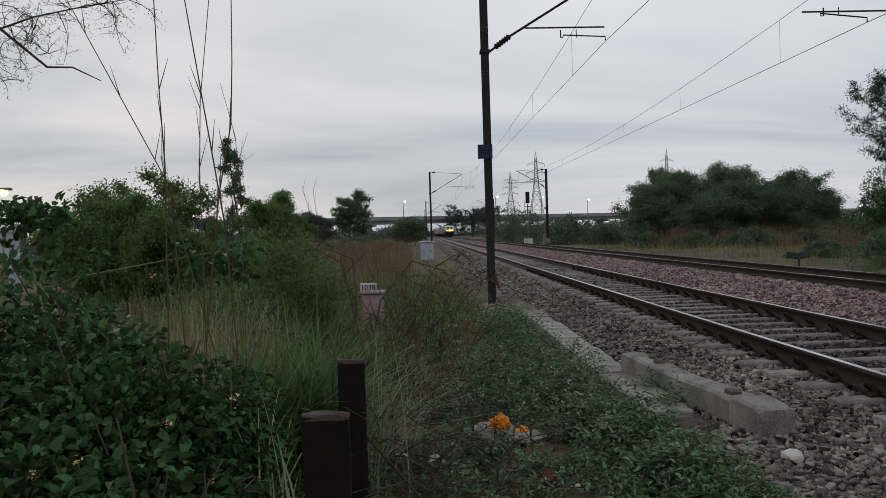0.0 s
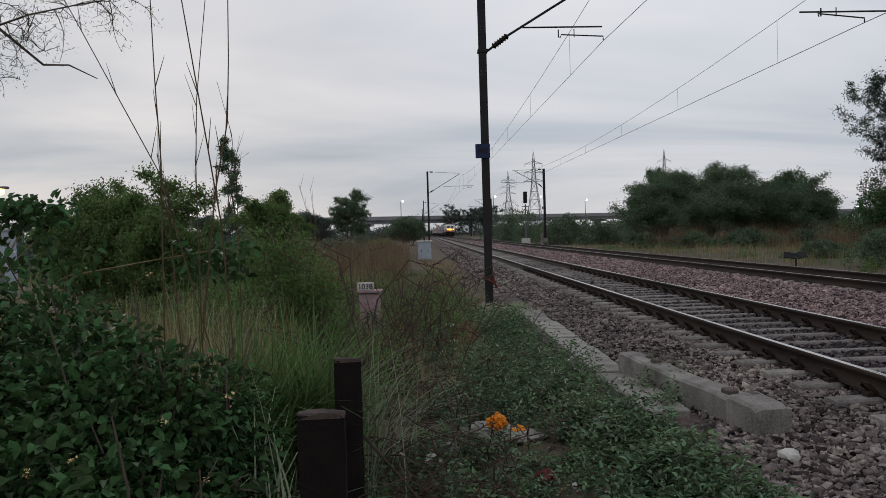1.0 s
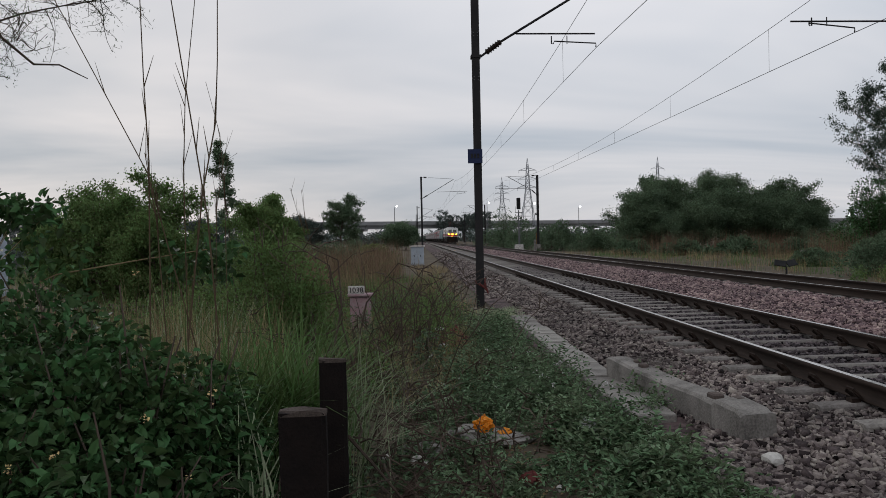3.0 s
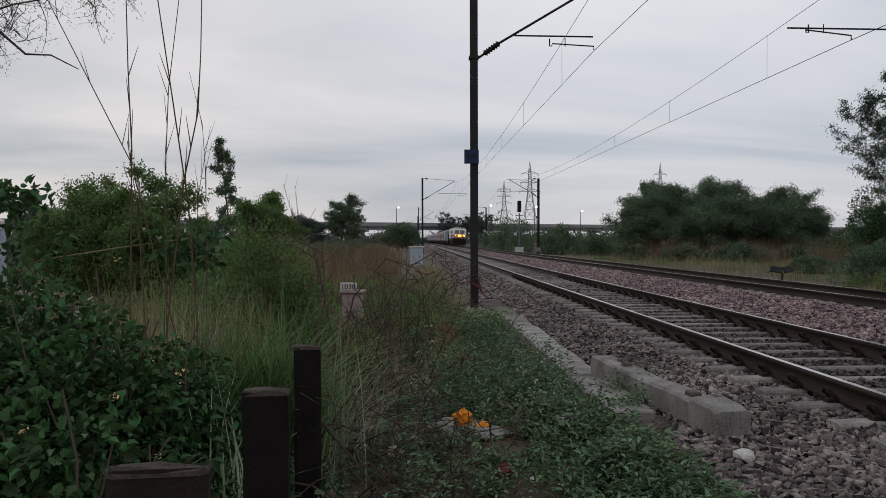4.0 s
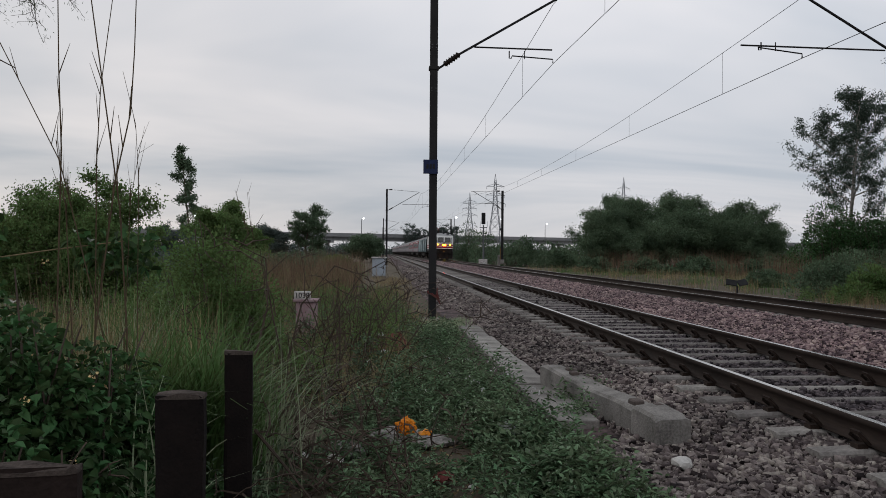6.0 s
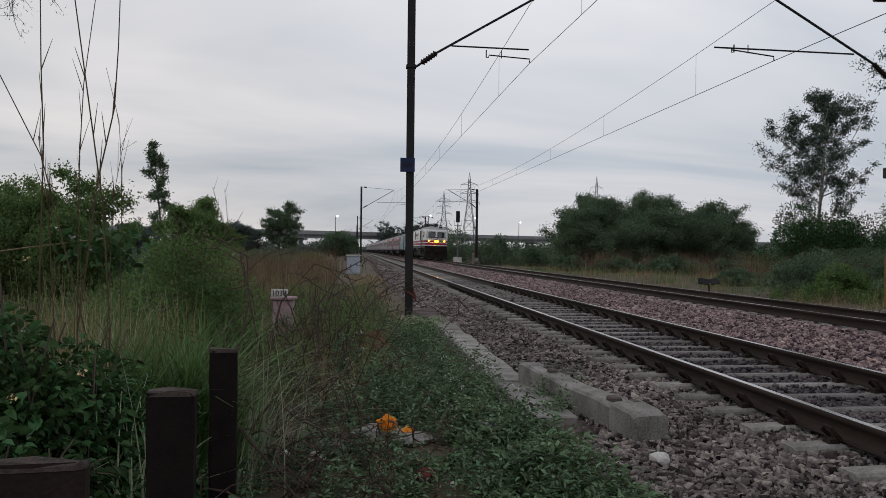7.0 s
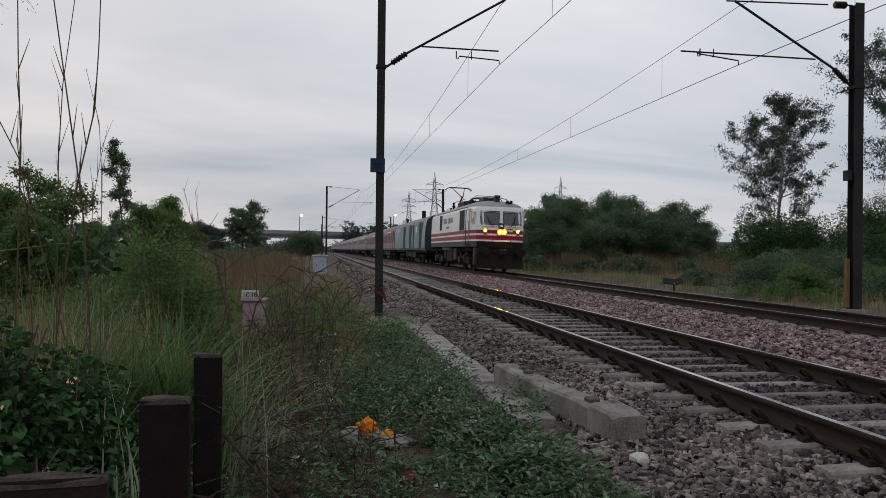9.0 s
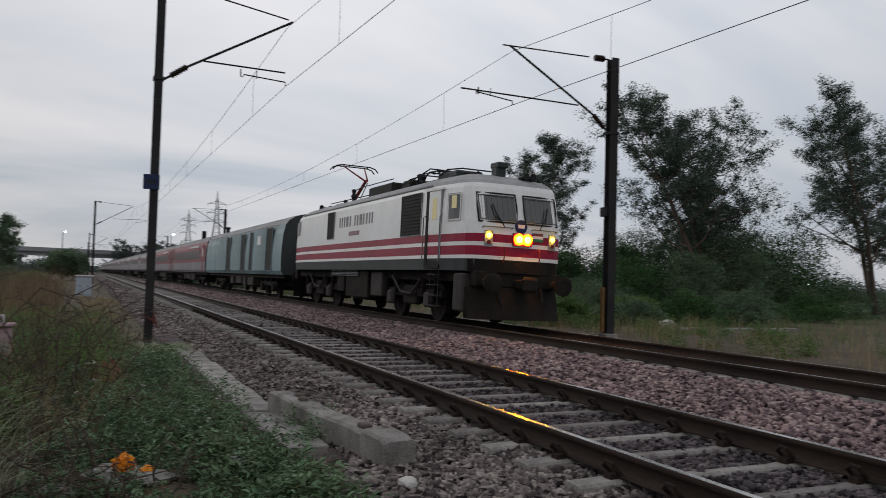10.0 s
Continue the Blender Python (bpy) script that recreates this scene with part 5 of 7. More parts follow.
def wheelset(parent, y, r):
    """Two wheels on an axle; its origin lies on the axle."""
    bm = bmesh.new()
    lathe(bm, [(-0.9, 0.08), (0.9, 0.08)], (0, 0, 0), "x", 10)
    for s_ in (-1, 1):
        lathe(bm, [(s_ * 0.80, r + 0.03), (s_ * 0.835, r + 0.03), (s_ * 0.84, r), (s_ * 0.94, r - 0.005), (s_ * 0.94, r - 0.07), (s_ * 0.91, r - 0.09), (s_ * 0.91, 0.2), (s_ * 0.95, 0.15)], (0, 0, 0), "x", 28)
        for k in range(6):
            a = k * math.pi / 3
            lathe(bm, [(s_ * 0.90, 0.05), (s_ * 0.925, 0.05)], (0, 0.3 * math.cos(a), 0.3 * math.sin(a)), "x", 8)
    w = part("wheelset", bm, M["under"], parent, "steel wheels on an axle")
    w.location = (0, y, r)
    WHEELS.append((w, y, r))
    return w


def coach_shell(e, length, side, upper, roofm, zsplit):
    prof = [(1.5, 1.12), (1.6, 1.3), (1.62, zsplit), (1.61, 2.4), (1.57, 3.0), (1.48, 3.42)]
    top = [(1.48, 3.42), (1.34, 3.62), (1.05, 3.82), (0.6, 3.95), (0.0, 4.0)]

    def shell(name, rows, material, label="", ends=False):
        bm = bmesh.new()
        pts = rows + [(-x, z) for x, z in rows[::-1] if x > 0] if rows[-1][0] == 0 else rows
        for sgn in ((1,) if rows[-1][0] == 0 else (1, -1)):
            r0 = [bm.verts.new((sgn * x, 0, z)) for x, z in pts]
            r1 = [bm.verts.new((sgn * x, length, z)) for x, z in pts]
            for i in range(len(pts) - 1):
                bm.faces.new((r0[i], r0[i + 1], r1[i + 1], r1[i]))
        return part(name, bm, material, e, label)

    shell("lower_side", prof[:3], side, "dusty lower side")
    shell("upper_side", prof[2:], upper)
    shell("roof", top, roofm, "ribbed grey roof")
    for y in (0, length):
        bm = bmesh.new()
        full = prof + top[1:]
        vs = [bm.verts.new((x, y, z)) for x, z in full] + [bm.verts.new((-x, y, z)) for x, z in full[::-1] if x > 0]
        bm.faces.new(vs)
        part("end_wall", bm, M["skirt"], e, "dark blue-grey end wall")
    bm = bmesh.new()
    for y in np.arange(0.6, length, 1.2):
        tube(bm, [(x * 1.005, y, z + 0.006) for x, z in top] , 0.015, 3)
        tube(bm, [(-x * 1.005, y, z + 0.006) for x, z in top], 0.015, 3)
    tagged(part("roof_rib", bm, roofm, e), kind="stuff")
    bm = bmesh.new()
    box(bm, -0.35, 0.35, -0.24, 0, 1.2, 3.3, bev=0.05)
    part("gangway", bm, M["black"], e, "black rubber gangway")
    bm = bmesh.new()
    box(bm, -1.35, 1.35, 0.2, length - 0.2, 0.95, 1.13)
    part("underframe", bm, M["under"], e)
    for yc in (4.3, length - 4.3):
        for s_ in (-1, 1):
            bm = bmesh.new()
            box(bm, *sorted((s_ * 1.0, s_ * 1.18)), yc - 1.75, yc + 1.75, 0.55, 0.78, bev=0.04)
            for dy in (-1.28, 1.28):
                box(bm, *sorted((s_ * 1.05, s_ * 1.28)), yc + dy - 0.2, yc + dy + 0.2, 0.3, 0.72, bev=0.05)
                box(bm, *sorted((s_ * 1.0, s_ * 1.2)), yc + dy * 0.45 - 0.12, yc + dy * 0.45 + 0.12, 0.6, 1.0)
            part("bogie_frame", bm, M["under"], e)
    for y0, y1, z0 in ((7.4, 9.0, 0.5), (9.6, 10.3, 0.45), (10.9, 12.6, 0.55), (13.4, 14.4, 0.5)):
        bm = bmesh.new()
        box(bm, -1.35, 1.35, y0, y1, z0, 0.98, bev=0.03)
        part("equipment_box", bm, M["undergrey"], e)


def parcel_van():
    e = thing("parcel_van", D2, 280, Z2, "blue-grey parcel van with tall dark open door slots", "railway van")
    coach_shell(e, 23.4, M["vangrey"], M["vangrey"], M["roofgrey"], 2.0)
    for s_ in (-1, 1):
        # openings are solid dark panels: the shade inside is put into their colour
        for y0, y1, z1 in ((1.9, 3.2, 3.35), (6.6, 7.4, 3.3), (8.7, 9.8, 3.3), (13.4, 14.6, 3.3)):
            bm = bmesh.new()
            box(bm, *sorted((s_ * 1.6, s_ * 1.628)), y0, y1, 1.3, z1, bev=0.006)
            d = part("door_slot", bm, M["grille"], e, "tall dark panel painted as the shade in a door opening")
            bm = bmesh.new()
            outline_bar(bm, [(s_ * 1.63, y0, 1.3), (s_ * 1.63, y1, 1.3), (s_ * 1.63, y1, z1), (s_ * 1.63, y0, z1)], 0.02)
            part("door_frame", bm, M["vangrey"], d)
        for y0, y1 in ((9.9, 12.6), (14.8, 17.6), (3.3, 6.3)):
            bm = bmesh.new()
            box(bm, *sorted((s_ * 1.615, s_ * 1.65)), y0, y1, 1.28, 3.36, bev=0.01)
            d = part("sliding_door", bm, M["vangrey"], e)
            bm = bmesh.new()
            for k in range(1, 5):
                z = 1.28 + k * 0.42
                box(bm, *sorted((s_ * 1.65, s_ * 1.662)), y0 + 0.1, y1 - 0.1, z - 0.02, z + 0.02)
            part("door_rib", bm, M["vangrey"], d)
        bm = bmesh.new()
        box(bm, *sorted((s_ * 1.655, s_ * 1.662)), 4.5, 5.3, 2.6, 3.05)
        part("notice", bm, M["whitestripe"], e, "pale notice panel")
        bm = bmesh.new()
        tube(bm, [(s_ * 1.63, 0.4, 3.42), (s_ * 1.63, 23.0, 3.42)], 0.025, 4)
        part("door_track", bm, M["roofgrey"], e)
    bm = bmesh.new()
    lathe(bm, [(3.8, 0.12), (4.25, 0.12), (4.3, 0.17), (4.38, 0.17)], (-0.5, 21.5, 0), "z", 10)
    part("roof_vent", bm, M["black"], e)
    return e


def coach(upper, label):
    e = thing("passenger_coach", D2, 300, Z2, label, "railway coach", "coaches of the train")
    coach_shell(e, 23.4, M["coachgrey"], upper, M["roofgrey"], 1.9)
    for s_ in (-1, 1):
        for k in range(9):
            y = 3.4 + k * 1.95
            bm = bmesh.new()
            box(bm, *sorted((s_ * 1.58, s_ * 1.622)), y, y + 1.72, 2.16, 2.85, bev=0.01)
            part("window", bm, M["coachglass"], e, "dark sealed window")
        bm = bmesh.new()
        box(bm, *sorted((s_ * 1.58, s_ * 1.613)), 3.1, 21.0, 2.08, 2.93, bev=0.008)
        part("window_band", bm, M["crimson"], e, "dark crimson window band")
        for y in (1.0, 21.6):
            bm = bmesh.new()
            box(bm, *sorted((s_ * 1.58, s_ * 1.625)), y, y + 0.8, 1.2, 3.2, bev=0.01)
            d = part("door", bm, upper, e)
            bm = bmesh.new()
            box(bm, *sorted((s_ * 1.62, s_ * 1.63)), y + 0.2, y + 0.6, 2.3, 2.9, bev=0.004)
            part("door_window", bm, M["glass"], d)
        bm = bmesh.new()
        box(bm, *sorted((s_ * 1.58, s_ * 1.618)), 4.0, 9.0, 3.05, 3.18)
        part("name_strip", bm, M["whitestripe"], e, "pale strip of lettering")
    return e


loco = locomotive()
for yc in (4.1, 13.4):
    for dy in (-1.4, 1.4):
        wheelset(loco, yc + dy, 0.53)
van = parcel_van()
CARS = [van]
red_coach = coach(M["coachred"], "dusty red and grey passenger coach with a dark window band")
grey_coach = coach(M["coachgrey"], "pale grey passenger coach with a dark window band")
for car in (van, red_coach, grey_coach):
    for y in (3.02, 5.58, 17.82, 20.38):
        wheelset(car, y, 0.457)
CARS += [red_coach, copy_thing(red_coach, pose(D2, 0, Z2)), grey_coach] + [copy_thing(grey_coach, pose(D2, 0, Z2)) for k in range(11)]
for car in CARS[2:3] + CARS[4:]:
    for w in car.children:
        if w.name.startswith("wheelset"):
            WHEELS.append((w, w.location.y, 0.457))


# ---- trees ----
def limb(bm, start, direction, length, r, wobble, rise, segs=6, sides=5, tip=0.25):
    """A bent, tapering branch; returns its points."""
    p, d = Vector(start), Vector(direction).normalized()
    pts = [p.copy()]
    for k in range(segs):
        d = (d + Vector(rng.normal(size=3)) * wobble + Vector((0, 0, rise))).normalized()
        p = p + d * (length / segs)
        pts.append(p.copy())
    tube(bm, pts, r, sides, r * tip, cap=False)
    return pts


def tree(name, x, y, height, spread, bark, leafm, label, crown_from=0.35, limbs=9, subs=5, leaves=26, leaf=(0.16, 0.05), clump=0.45, trunk=0.02, lean=(0, 0), rise=0.12, droop=0.8, top=1.0, flat=0.9, stems=1, group="", bend=0.07):
    """Trunk, limbs and twigs, with leaves in clumps at the twigs' ends."""
    z = float(ground_z(x, y)) - 0.1
    e = thing(name, x, y, z, label, "tree", group)
    wood = bmesh.new()
    spots = []
    for st in range(stems):
        a0 = rng.uniform(0, 6.28)
        off = Vector((math.cos(a0), math.sin(a0), 0)) * (0.0 if stems == 1 else 0.28)
        d0 = Vector((lean[0], lean[1], 1)) + off * (1.2 if stems > 1 else 0)
        tr = limb(wood, off * 0.5, d0, height * top * (1 if st == 0 else 0.85), trunk * height, bend, 0.05, 10, 8, 0.18)
        for i in range(limbs):
            f = crown_from + (1 - crown_from) * (i + rng.uniform(0, 0.8)) / limbs
            k = min(int(f * 10), 9)
            base = tr[k].lerp(tr[k + 1], f * 10 - k)
            a = i * 2.4 + rng.uniform(-0.5, 0.5) + st
            prof = math.sin(math.pi * min(1, 0.22 + 0.78 * (f - crown_from) / (1 - crown_from + 1e-6))) ** 0.7
            ln = spread * (0.35 + 0.65 * prof) * rng.uniform(0.75, 1.15)
            lb = limb(wood, base, (math.cos(a), math.sin(a), rng.uniform(0.25, 0.9) * flat), ln, trunk * height * 0.42 * (1.1 - f * 0.7), 0.16, rise, 6, 5)
            for j in range(subs):
                k2 = rng.integers(2, 6)
                a2 = rng.uniform(0, 6.28)
                tw = limb(wood, lb[k2], (math.cos(a2), math.sin(a2), rng.uniform(-0.1, 0.7)), ln * rng.uniform(0.25, 0.5), trunk * height * 0.12, 0.22, rise * 0.6, 4, 3)
                spots += [tw[-1], tw[-2], tw[2]]
            spots += [lb[-1], lb[-2]]
        spots.append(tr[-1])
    part("trunk", wood, bark, e, "branching trunk")
    c = np.array([tuple(p) for p in spots])
    n = len(c) * leaves
    at = np.repeat(c, leaves, 0) + unit(rng.normal(size=(n, 3))) * (2.0 * rng.uniform(0, 1, (n, 1)) ** 0.8) * clump * np.repeat(rng.uniform(0.5, 1.2, (len(c), 1)), leaves, 0) * (1, 1, 0.8)
    leaf_mesh("crown", at, leaf[0], leaf[1], leafm, e, droop)
    return e


def shrub(name, x, y, w, d, h, leafm, label, n=9000, leaf=(0.07, 0.045), z0=None, lumps=26, group="", stemm=None, fine=False, category="bush"):
    """A bush of many leafy lumps over thin stems, with an uneven top and gaps."""
    z = float(ground_z(x, y)) if z0 is None else z0
    e = thing(name, x, y, z - 0.05, label, category, group)
    cs = np.stack([rng.normal(size=lumps) * w * 0.27, rng.normal(size=lumps) * d * 0.27, np.zeros(lumps)], 1)
    fall = np.clip(1 - (cs[:, 0] / (w * 0.6)) ** 2 - (cs[:, 1] / (d * 0.6)) ** 2, 0.25, 1)
    cs[:, 2] = h * fall * rng.uniform(0.25, 0.95, lumps)
    rad = h * rng.uniform(0.10, 0.24, lumps) + 0.05 * w
    k = rng.integers(0, lumps, n)
    v = unit(rng.normal(size=(n, 3)))
    at = cs[k] + v * (rad[k] * rng.uniform(0.55, 1.12, n) ** 0.6)[:, None] * (1, 1, 0.8)
    at[:, 2] = np.maximum(at[:, 2], 0.03)
    leaf_mesh("foliage", at, leaf[0], leaf[1], leafm, e, dirs=v * 0.8 + ((0, 0, -0.25) if fine else (0, 0, 0.15)), fine=fine)
    bm = bmesh.new()
    for c in cs:
        p0 = (c[0] * 0.35, c[1] * 0.35, 0)
        tube(bm, [p0, (c[0] * 0.75 + rng.normal() * 0.04, c[1] * 0.75, c[2] * 0.6), tuple(c), tuple(c + (rng.normal() * 0.1, rng.normal() * 0.1, rad[0] * 1.2))], 0.012 * max(1, h * 0.6), 4, 0.004, cap=False)
    tagged(part("stem_tangle", bm, stemm or M["bark"], e), kind="stuff")
    return e


# right of the tracks
tree("gum_tree", 29.9, 55.6, 13.0, 5.2, M["palebark"], M["leaf_euc"], "tall slender gum tree with pale bark and airy crown", 0.3, 18, 7, 80, (0.19, 0.065), 0.33, 0.014, lean=(-0.03, 0), top=0.93, rise=0.16, bend=0.04, group="gum trees")
tree("gum_tree", 33.2, 40.0, 13.0, 7.0, M["bark"], M["leaf_euc"], "broad gum tree with spreading dark limbs", 0.22, 17, 7, 74, (0.19, 0.07), 0.36, 0.015, lean=(0.02, 0), rise=0.15, bend=0.04, stems=2, group="gum trees")
tree("gum_tree", 47.6, 39.0, 15.0, 6.4, M["bark"], M["leaf_euc"], "ragged gum tree with gaps in its crown", 0.25, 16, 7, 70, (0.19, 0.07), 0.36, 0.015, stems=2, group="gum trees")
tree("gum_tree", 40.5, 50.0, 9.5, 4.0, M["bark"], M["leaf_euc"], "thin gum tree behind the row", 0.3, 12, 6, 50, (0.27, 0.09), 0.30, 0.014, group="gum trees")
tree("thorn_tree", 36.5, 50.0, 6.6, 3.8, M["bark"], M["leaf_acacia"], "thin spreading thorn tree with bare dark limbs", 0.3, 10, 6, 13, (0.16, 0.05), 0.45, 0.014, rise=0.08, stems=3, group="thorn trees")
tree("thorn_tree", 39.0, 46.0, 6.0, 3.6, M["bark"], M["leaf_acacia"], "thin spreading thorn tree with bare dark limbs", 0.3, 9, 6, 14, (0.16, 0.05), 0.45, 0.014, rise=0.08, stems=3, group="thorn trees")
for x, y, h, s_, n_ in ((17.9, 74, 7.2, 3.4, 60), (20.6, 77, 8.3, 3.8, 66), (26.4, 78, 8.0, 4.4, 66), (30.2, 77, 6.6, 3.6, 60), (16.0, 72, 4.6, 2.6, 50), (33.0, 74, 4.8, 2.6, 50), (23.5, 70, 5.0, 3.4, 50), (19.8, 69, 4.4, 3.0, 50), (27.5, 71, 4.8, 3.2, 50)):
    tree("thorn_tree", x, y, h, s_, M["bark"], M["leaf_acacia"], "dense round-headed thorn tree in a dark clump", 0.16, 15, 6, n_ + 22, (0.17, 0.08), 0.40, 0.014, rise=0.13, flat=1.0, stems=2, top=0.85, group="thorn trees")
for x, y, w_, h, m_ in ((29.5, 51, 6, 3.8, "leaf_dark"), (33.0, 53, 5, 3.2, "leaf_acacia"), (26.4, 52.5, 4.4, 3.9, "leaf_dark"), (24.0, 39, 5, 2.0, "leaf_acacia"), (27.0, 40, 5, 2.6, "leaf_dark"), (33.4, 57, 4, 3.4, "leaf_acacia"), (36.5, 55, 5, 4.4, "leaf_acacia"), (21.0, 33, 4, 1.0, "leaf_mid"), (17.4, 30, 2.6, 0.8, "leaf_weed"), (34.5, 39, 6, 4.4, "leaf_acacia"), (39.5, 39, 6, 4.6, "leaf_dark"), (45.0, 40, 7, 2.4, "leaf_acacia"), (29.5, 38, 4, 3.0, "leaf_acacia"), (51, 37, 6, 2.4, "leaf_dark"), (36.5, 43, 7, 5.0, "leaf_dark"), (42, 44, 8, 5.2, "leaf_acacia"), (49, 44, 8, 2.5, "leaf_dark"), (55, 42, 8, 2.5, "leaf_acacia"), (60, 40, 8, 5.2, "leaf_dark"), (31, 46, 3.6, 3.9, "leaf_dark"), (66, 44, 9, 4.5, "leaf_dark"), (26.5, 46, 5, 2.4, "leaf_acacia"), (20.5, 41, 6, 1.2, "leaf_acacia"), (29.0, 54.5, 4.4, 4.2, "leaf_acacia"), (32.6, 47, 5, 4.4, "leaf_acacia"), (35.5, 46, 5, 4.0, "leaf_acacia"), (38.5, 42, 5, 4.0, "leaf_acacia"), (13.0, 29.0, 3.4, 1.7, "leaf_acacia"), (12.6, 26.4, 2.2, 1.2, "leaf_mid"), (16.2, 26.5, 2.4, 1.0, "leaf_acacia"), (19.6, 27.2, 3.0, 1.5, "leaf_dark"), (22.6, 27.0, 3.0, 1.4, "leaf_acacia"), (14.6, 38, 2.6, 0.9, "leaf_acacia"), (25, 30, 3.4, 1.2, "leaf_acacia"), (29, 29, 3.4, 1.3, "leaf_dark"), (32, 33, 3, 0.8, "leaf_weed"), (37, 33, 3, 0.9, "leaf_weed")):
    shrub("bush", x, y, w_, w_ * 0.8, h * (1.3 if h > 2.5 else 1.0), M[m_], "dark green scrub bush beyond the far track", 12000 if h > 2.5 else 7500, (0.17, 0.09) if h > 2.5 else (0.12, 0.065), group="scrub bushes", lumps=40)
for x, y, w_, h in ((10.5, 92, 5, 3.0), (13.0, 95, 5, 3.4), (16.0, 92, 6, 2.8), (9.2, 105, 4, 4.2), (20, 96, 7, 2.6), (24, 100, 7, 2.4), (12, 120, 8, 3.4), (8.6, 118, 3, 3.4), (30, 104, 9, 2.6), (17, 130, 10, 3.6), (11, 150, 8, 4.0), (14.6, 84, 4, 2.2), (16.5, 62, 4, 1.2), (20.5, 60, 5, 1.4), (25.5, 61, 5, 1.3), (30, 60, 5, 1.5), (13.5, 66, 3, 1.3), (40, 95, 9, 3.0), (48, 92, 9, 3.0), (60, 85, 10, 3.4), (9.8, 128, 3.4, 6.6)):
    shrub("bush", x, y, w_, w_ * 0.7, h, M["leaf_acacia"], "green trackside scrub far down the line", 3200, (0.26, 0.13), group="scrub bushes")

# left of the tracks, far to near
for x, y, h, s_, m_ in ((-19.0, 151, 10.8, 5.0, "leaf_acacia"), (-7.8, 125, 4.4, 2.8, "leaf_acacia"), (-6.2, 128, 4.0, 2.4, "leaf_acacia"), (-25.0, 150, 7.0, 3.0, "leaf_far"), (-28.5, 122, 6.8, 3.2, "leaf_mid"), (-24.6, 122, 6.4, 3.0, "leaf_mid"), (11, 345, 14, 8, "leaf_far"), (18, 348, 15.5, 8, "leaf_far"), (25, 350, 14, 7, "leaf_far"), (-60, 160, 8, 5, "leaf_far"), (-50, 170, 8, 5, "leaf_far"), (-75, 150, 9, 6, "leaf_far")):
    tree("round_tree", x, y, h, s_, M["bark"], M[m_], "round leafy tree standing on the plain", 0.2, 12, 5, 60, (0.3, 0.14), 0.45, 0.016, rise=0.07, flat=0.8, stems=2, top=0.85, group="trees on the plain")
tree("scrub_tree", -12.6, 40, 4.1, 1.7, M["bark"], M["leaf_mid"], "small round bright green tree in the field", 0.2, 12, 5, 60, (0.13, 0.075), 0.24, 0.014, rise=0.1, stems=2, group="scrub trees")
tree("slender_tree", -18.6, 60, 9.3, 1.25, M["bark"], M["leaf_acacia"], "tall narrow tree with a ragged crown", 0.2, 19, 4, 30, (0.2, 0.085), 0.22, 0.010, rise=0.22, bend=0.025, group="trees on the plain")
for x, y, h, s_ in ((-13.6, 22.5, 3.4, 1.3), (-11.7, 22.0, 3.7, 1.25), (-12.6, 21.2, 3.0, 1.3), (-11.3, 20.5, 2.5, 0.9), (-14.4, 23, 2.6, 1.2)):
    tree("scrub_tree", x, y, h, s_, M["bark"], M["leaf_mid"], "bushy green scrub tree with a ragged top", 0.12, 13, 5, 32, (0.085, 0.05), 0.20, 0.014, rise=0.1, flat=0.9, stems=3, group="scrub trees")
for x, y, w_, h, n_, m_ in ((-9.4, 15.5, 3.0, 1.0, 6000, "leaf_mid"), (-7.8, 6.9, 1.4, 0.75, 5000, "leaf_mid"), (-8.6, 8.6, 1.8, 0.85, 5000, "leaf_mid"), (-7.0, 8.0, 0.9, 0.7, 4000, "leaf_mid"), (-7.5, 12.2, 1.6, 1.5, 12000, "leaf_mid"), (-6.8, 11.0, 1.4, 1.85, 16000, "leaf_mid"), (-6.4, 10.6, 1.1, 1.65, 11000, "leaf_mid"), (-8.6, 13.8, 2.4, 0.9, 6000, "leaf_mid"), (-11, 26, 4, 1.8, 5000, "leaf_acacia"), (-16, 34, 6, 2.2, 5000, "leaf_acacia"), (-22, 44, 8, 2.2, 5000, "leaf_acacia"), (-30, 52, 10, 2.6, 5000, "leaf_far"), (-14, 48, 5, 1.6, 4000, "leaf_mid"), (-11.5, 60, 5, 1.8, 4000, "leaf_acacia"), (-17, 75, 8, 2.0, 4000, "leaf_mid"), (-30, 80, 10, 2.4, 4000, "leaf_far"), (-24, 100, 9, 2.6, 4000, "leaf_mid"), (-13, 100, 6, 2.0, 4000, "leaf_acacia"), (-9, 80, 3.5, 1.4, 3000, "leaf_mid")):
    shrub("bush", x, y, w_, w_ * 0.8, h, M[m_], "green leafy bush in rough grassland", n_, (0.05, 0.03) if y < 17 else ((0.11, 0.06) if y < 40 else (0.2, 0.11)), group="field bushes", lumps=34)

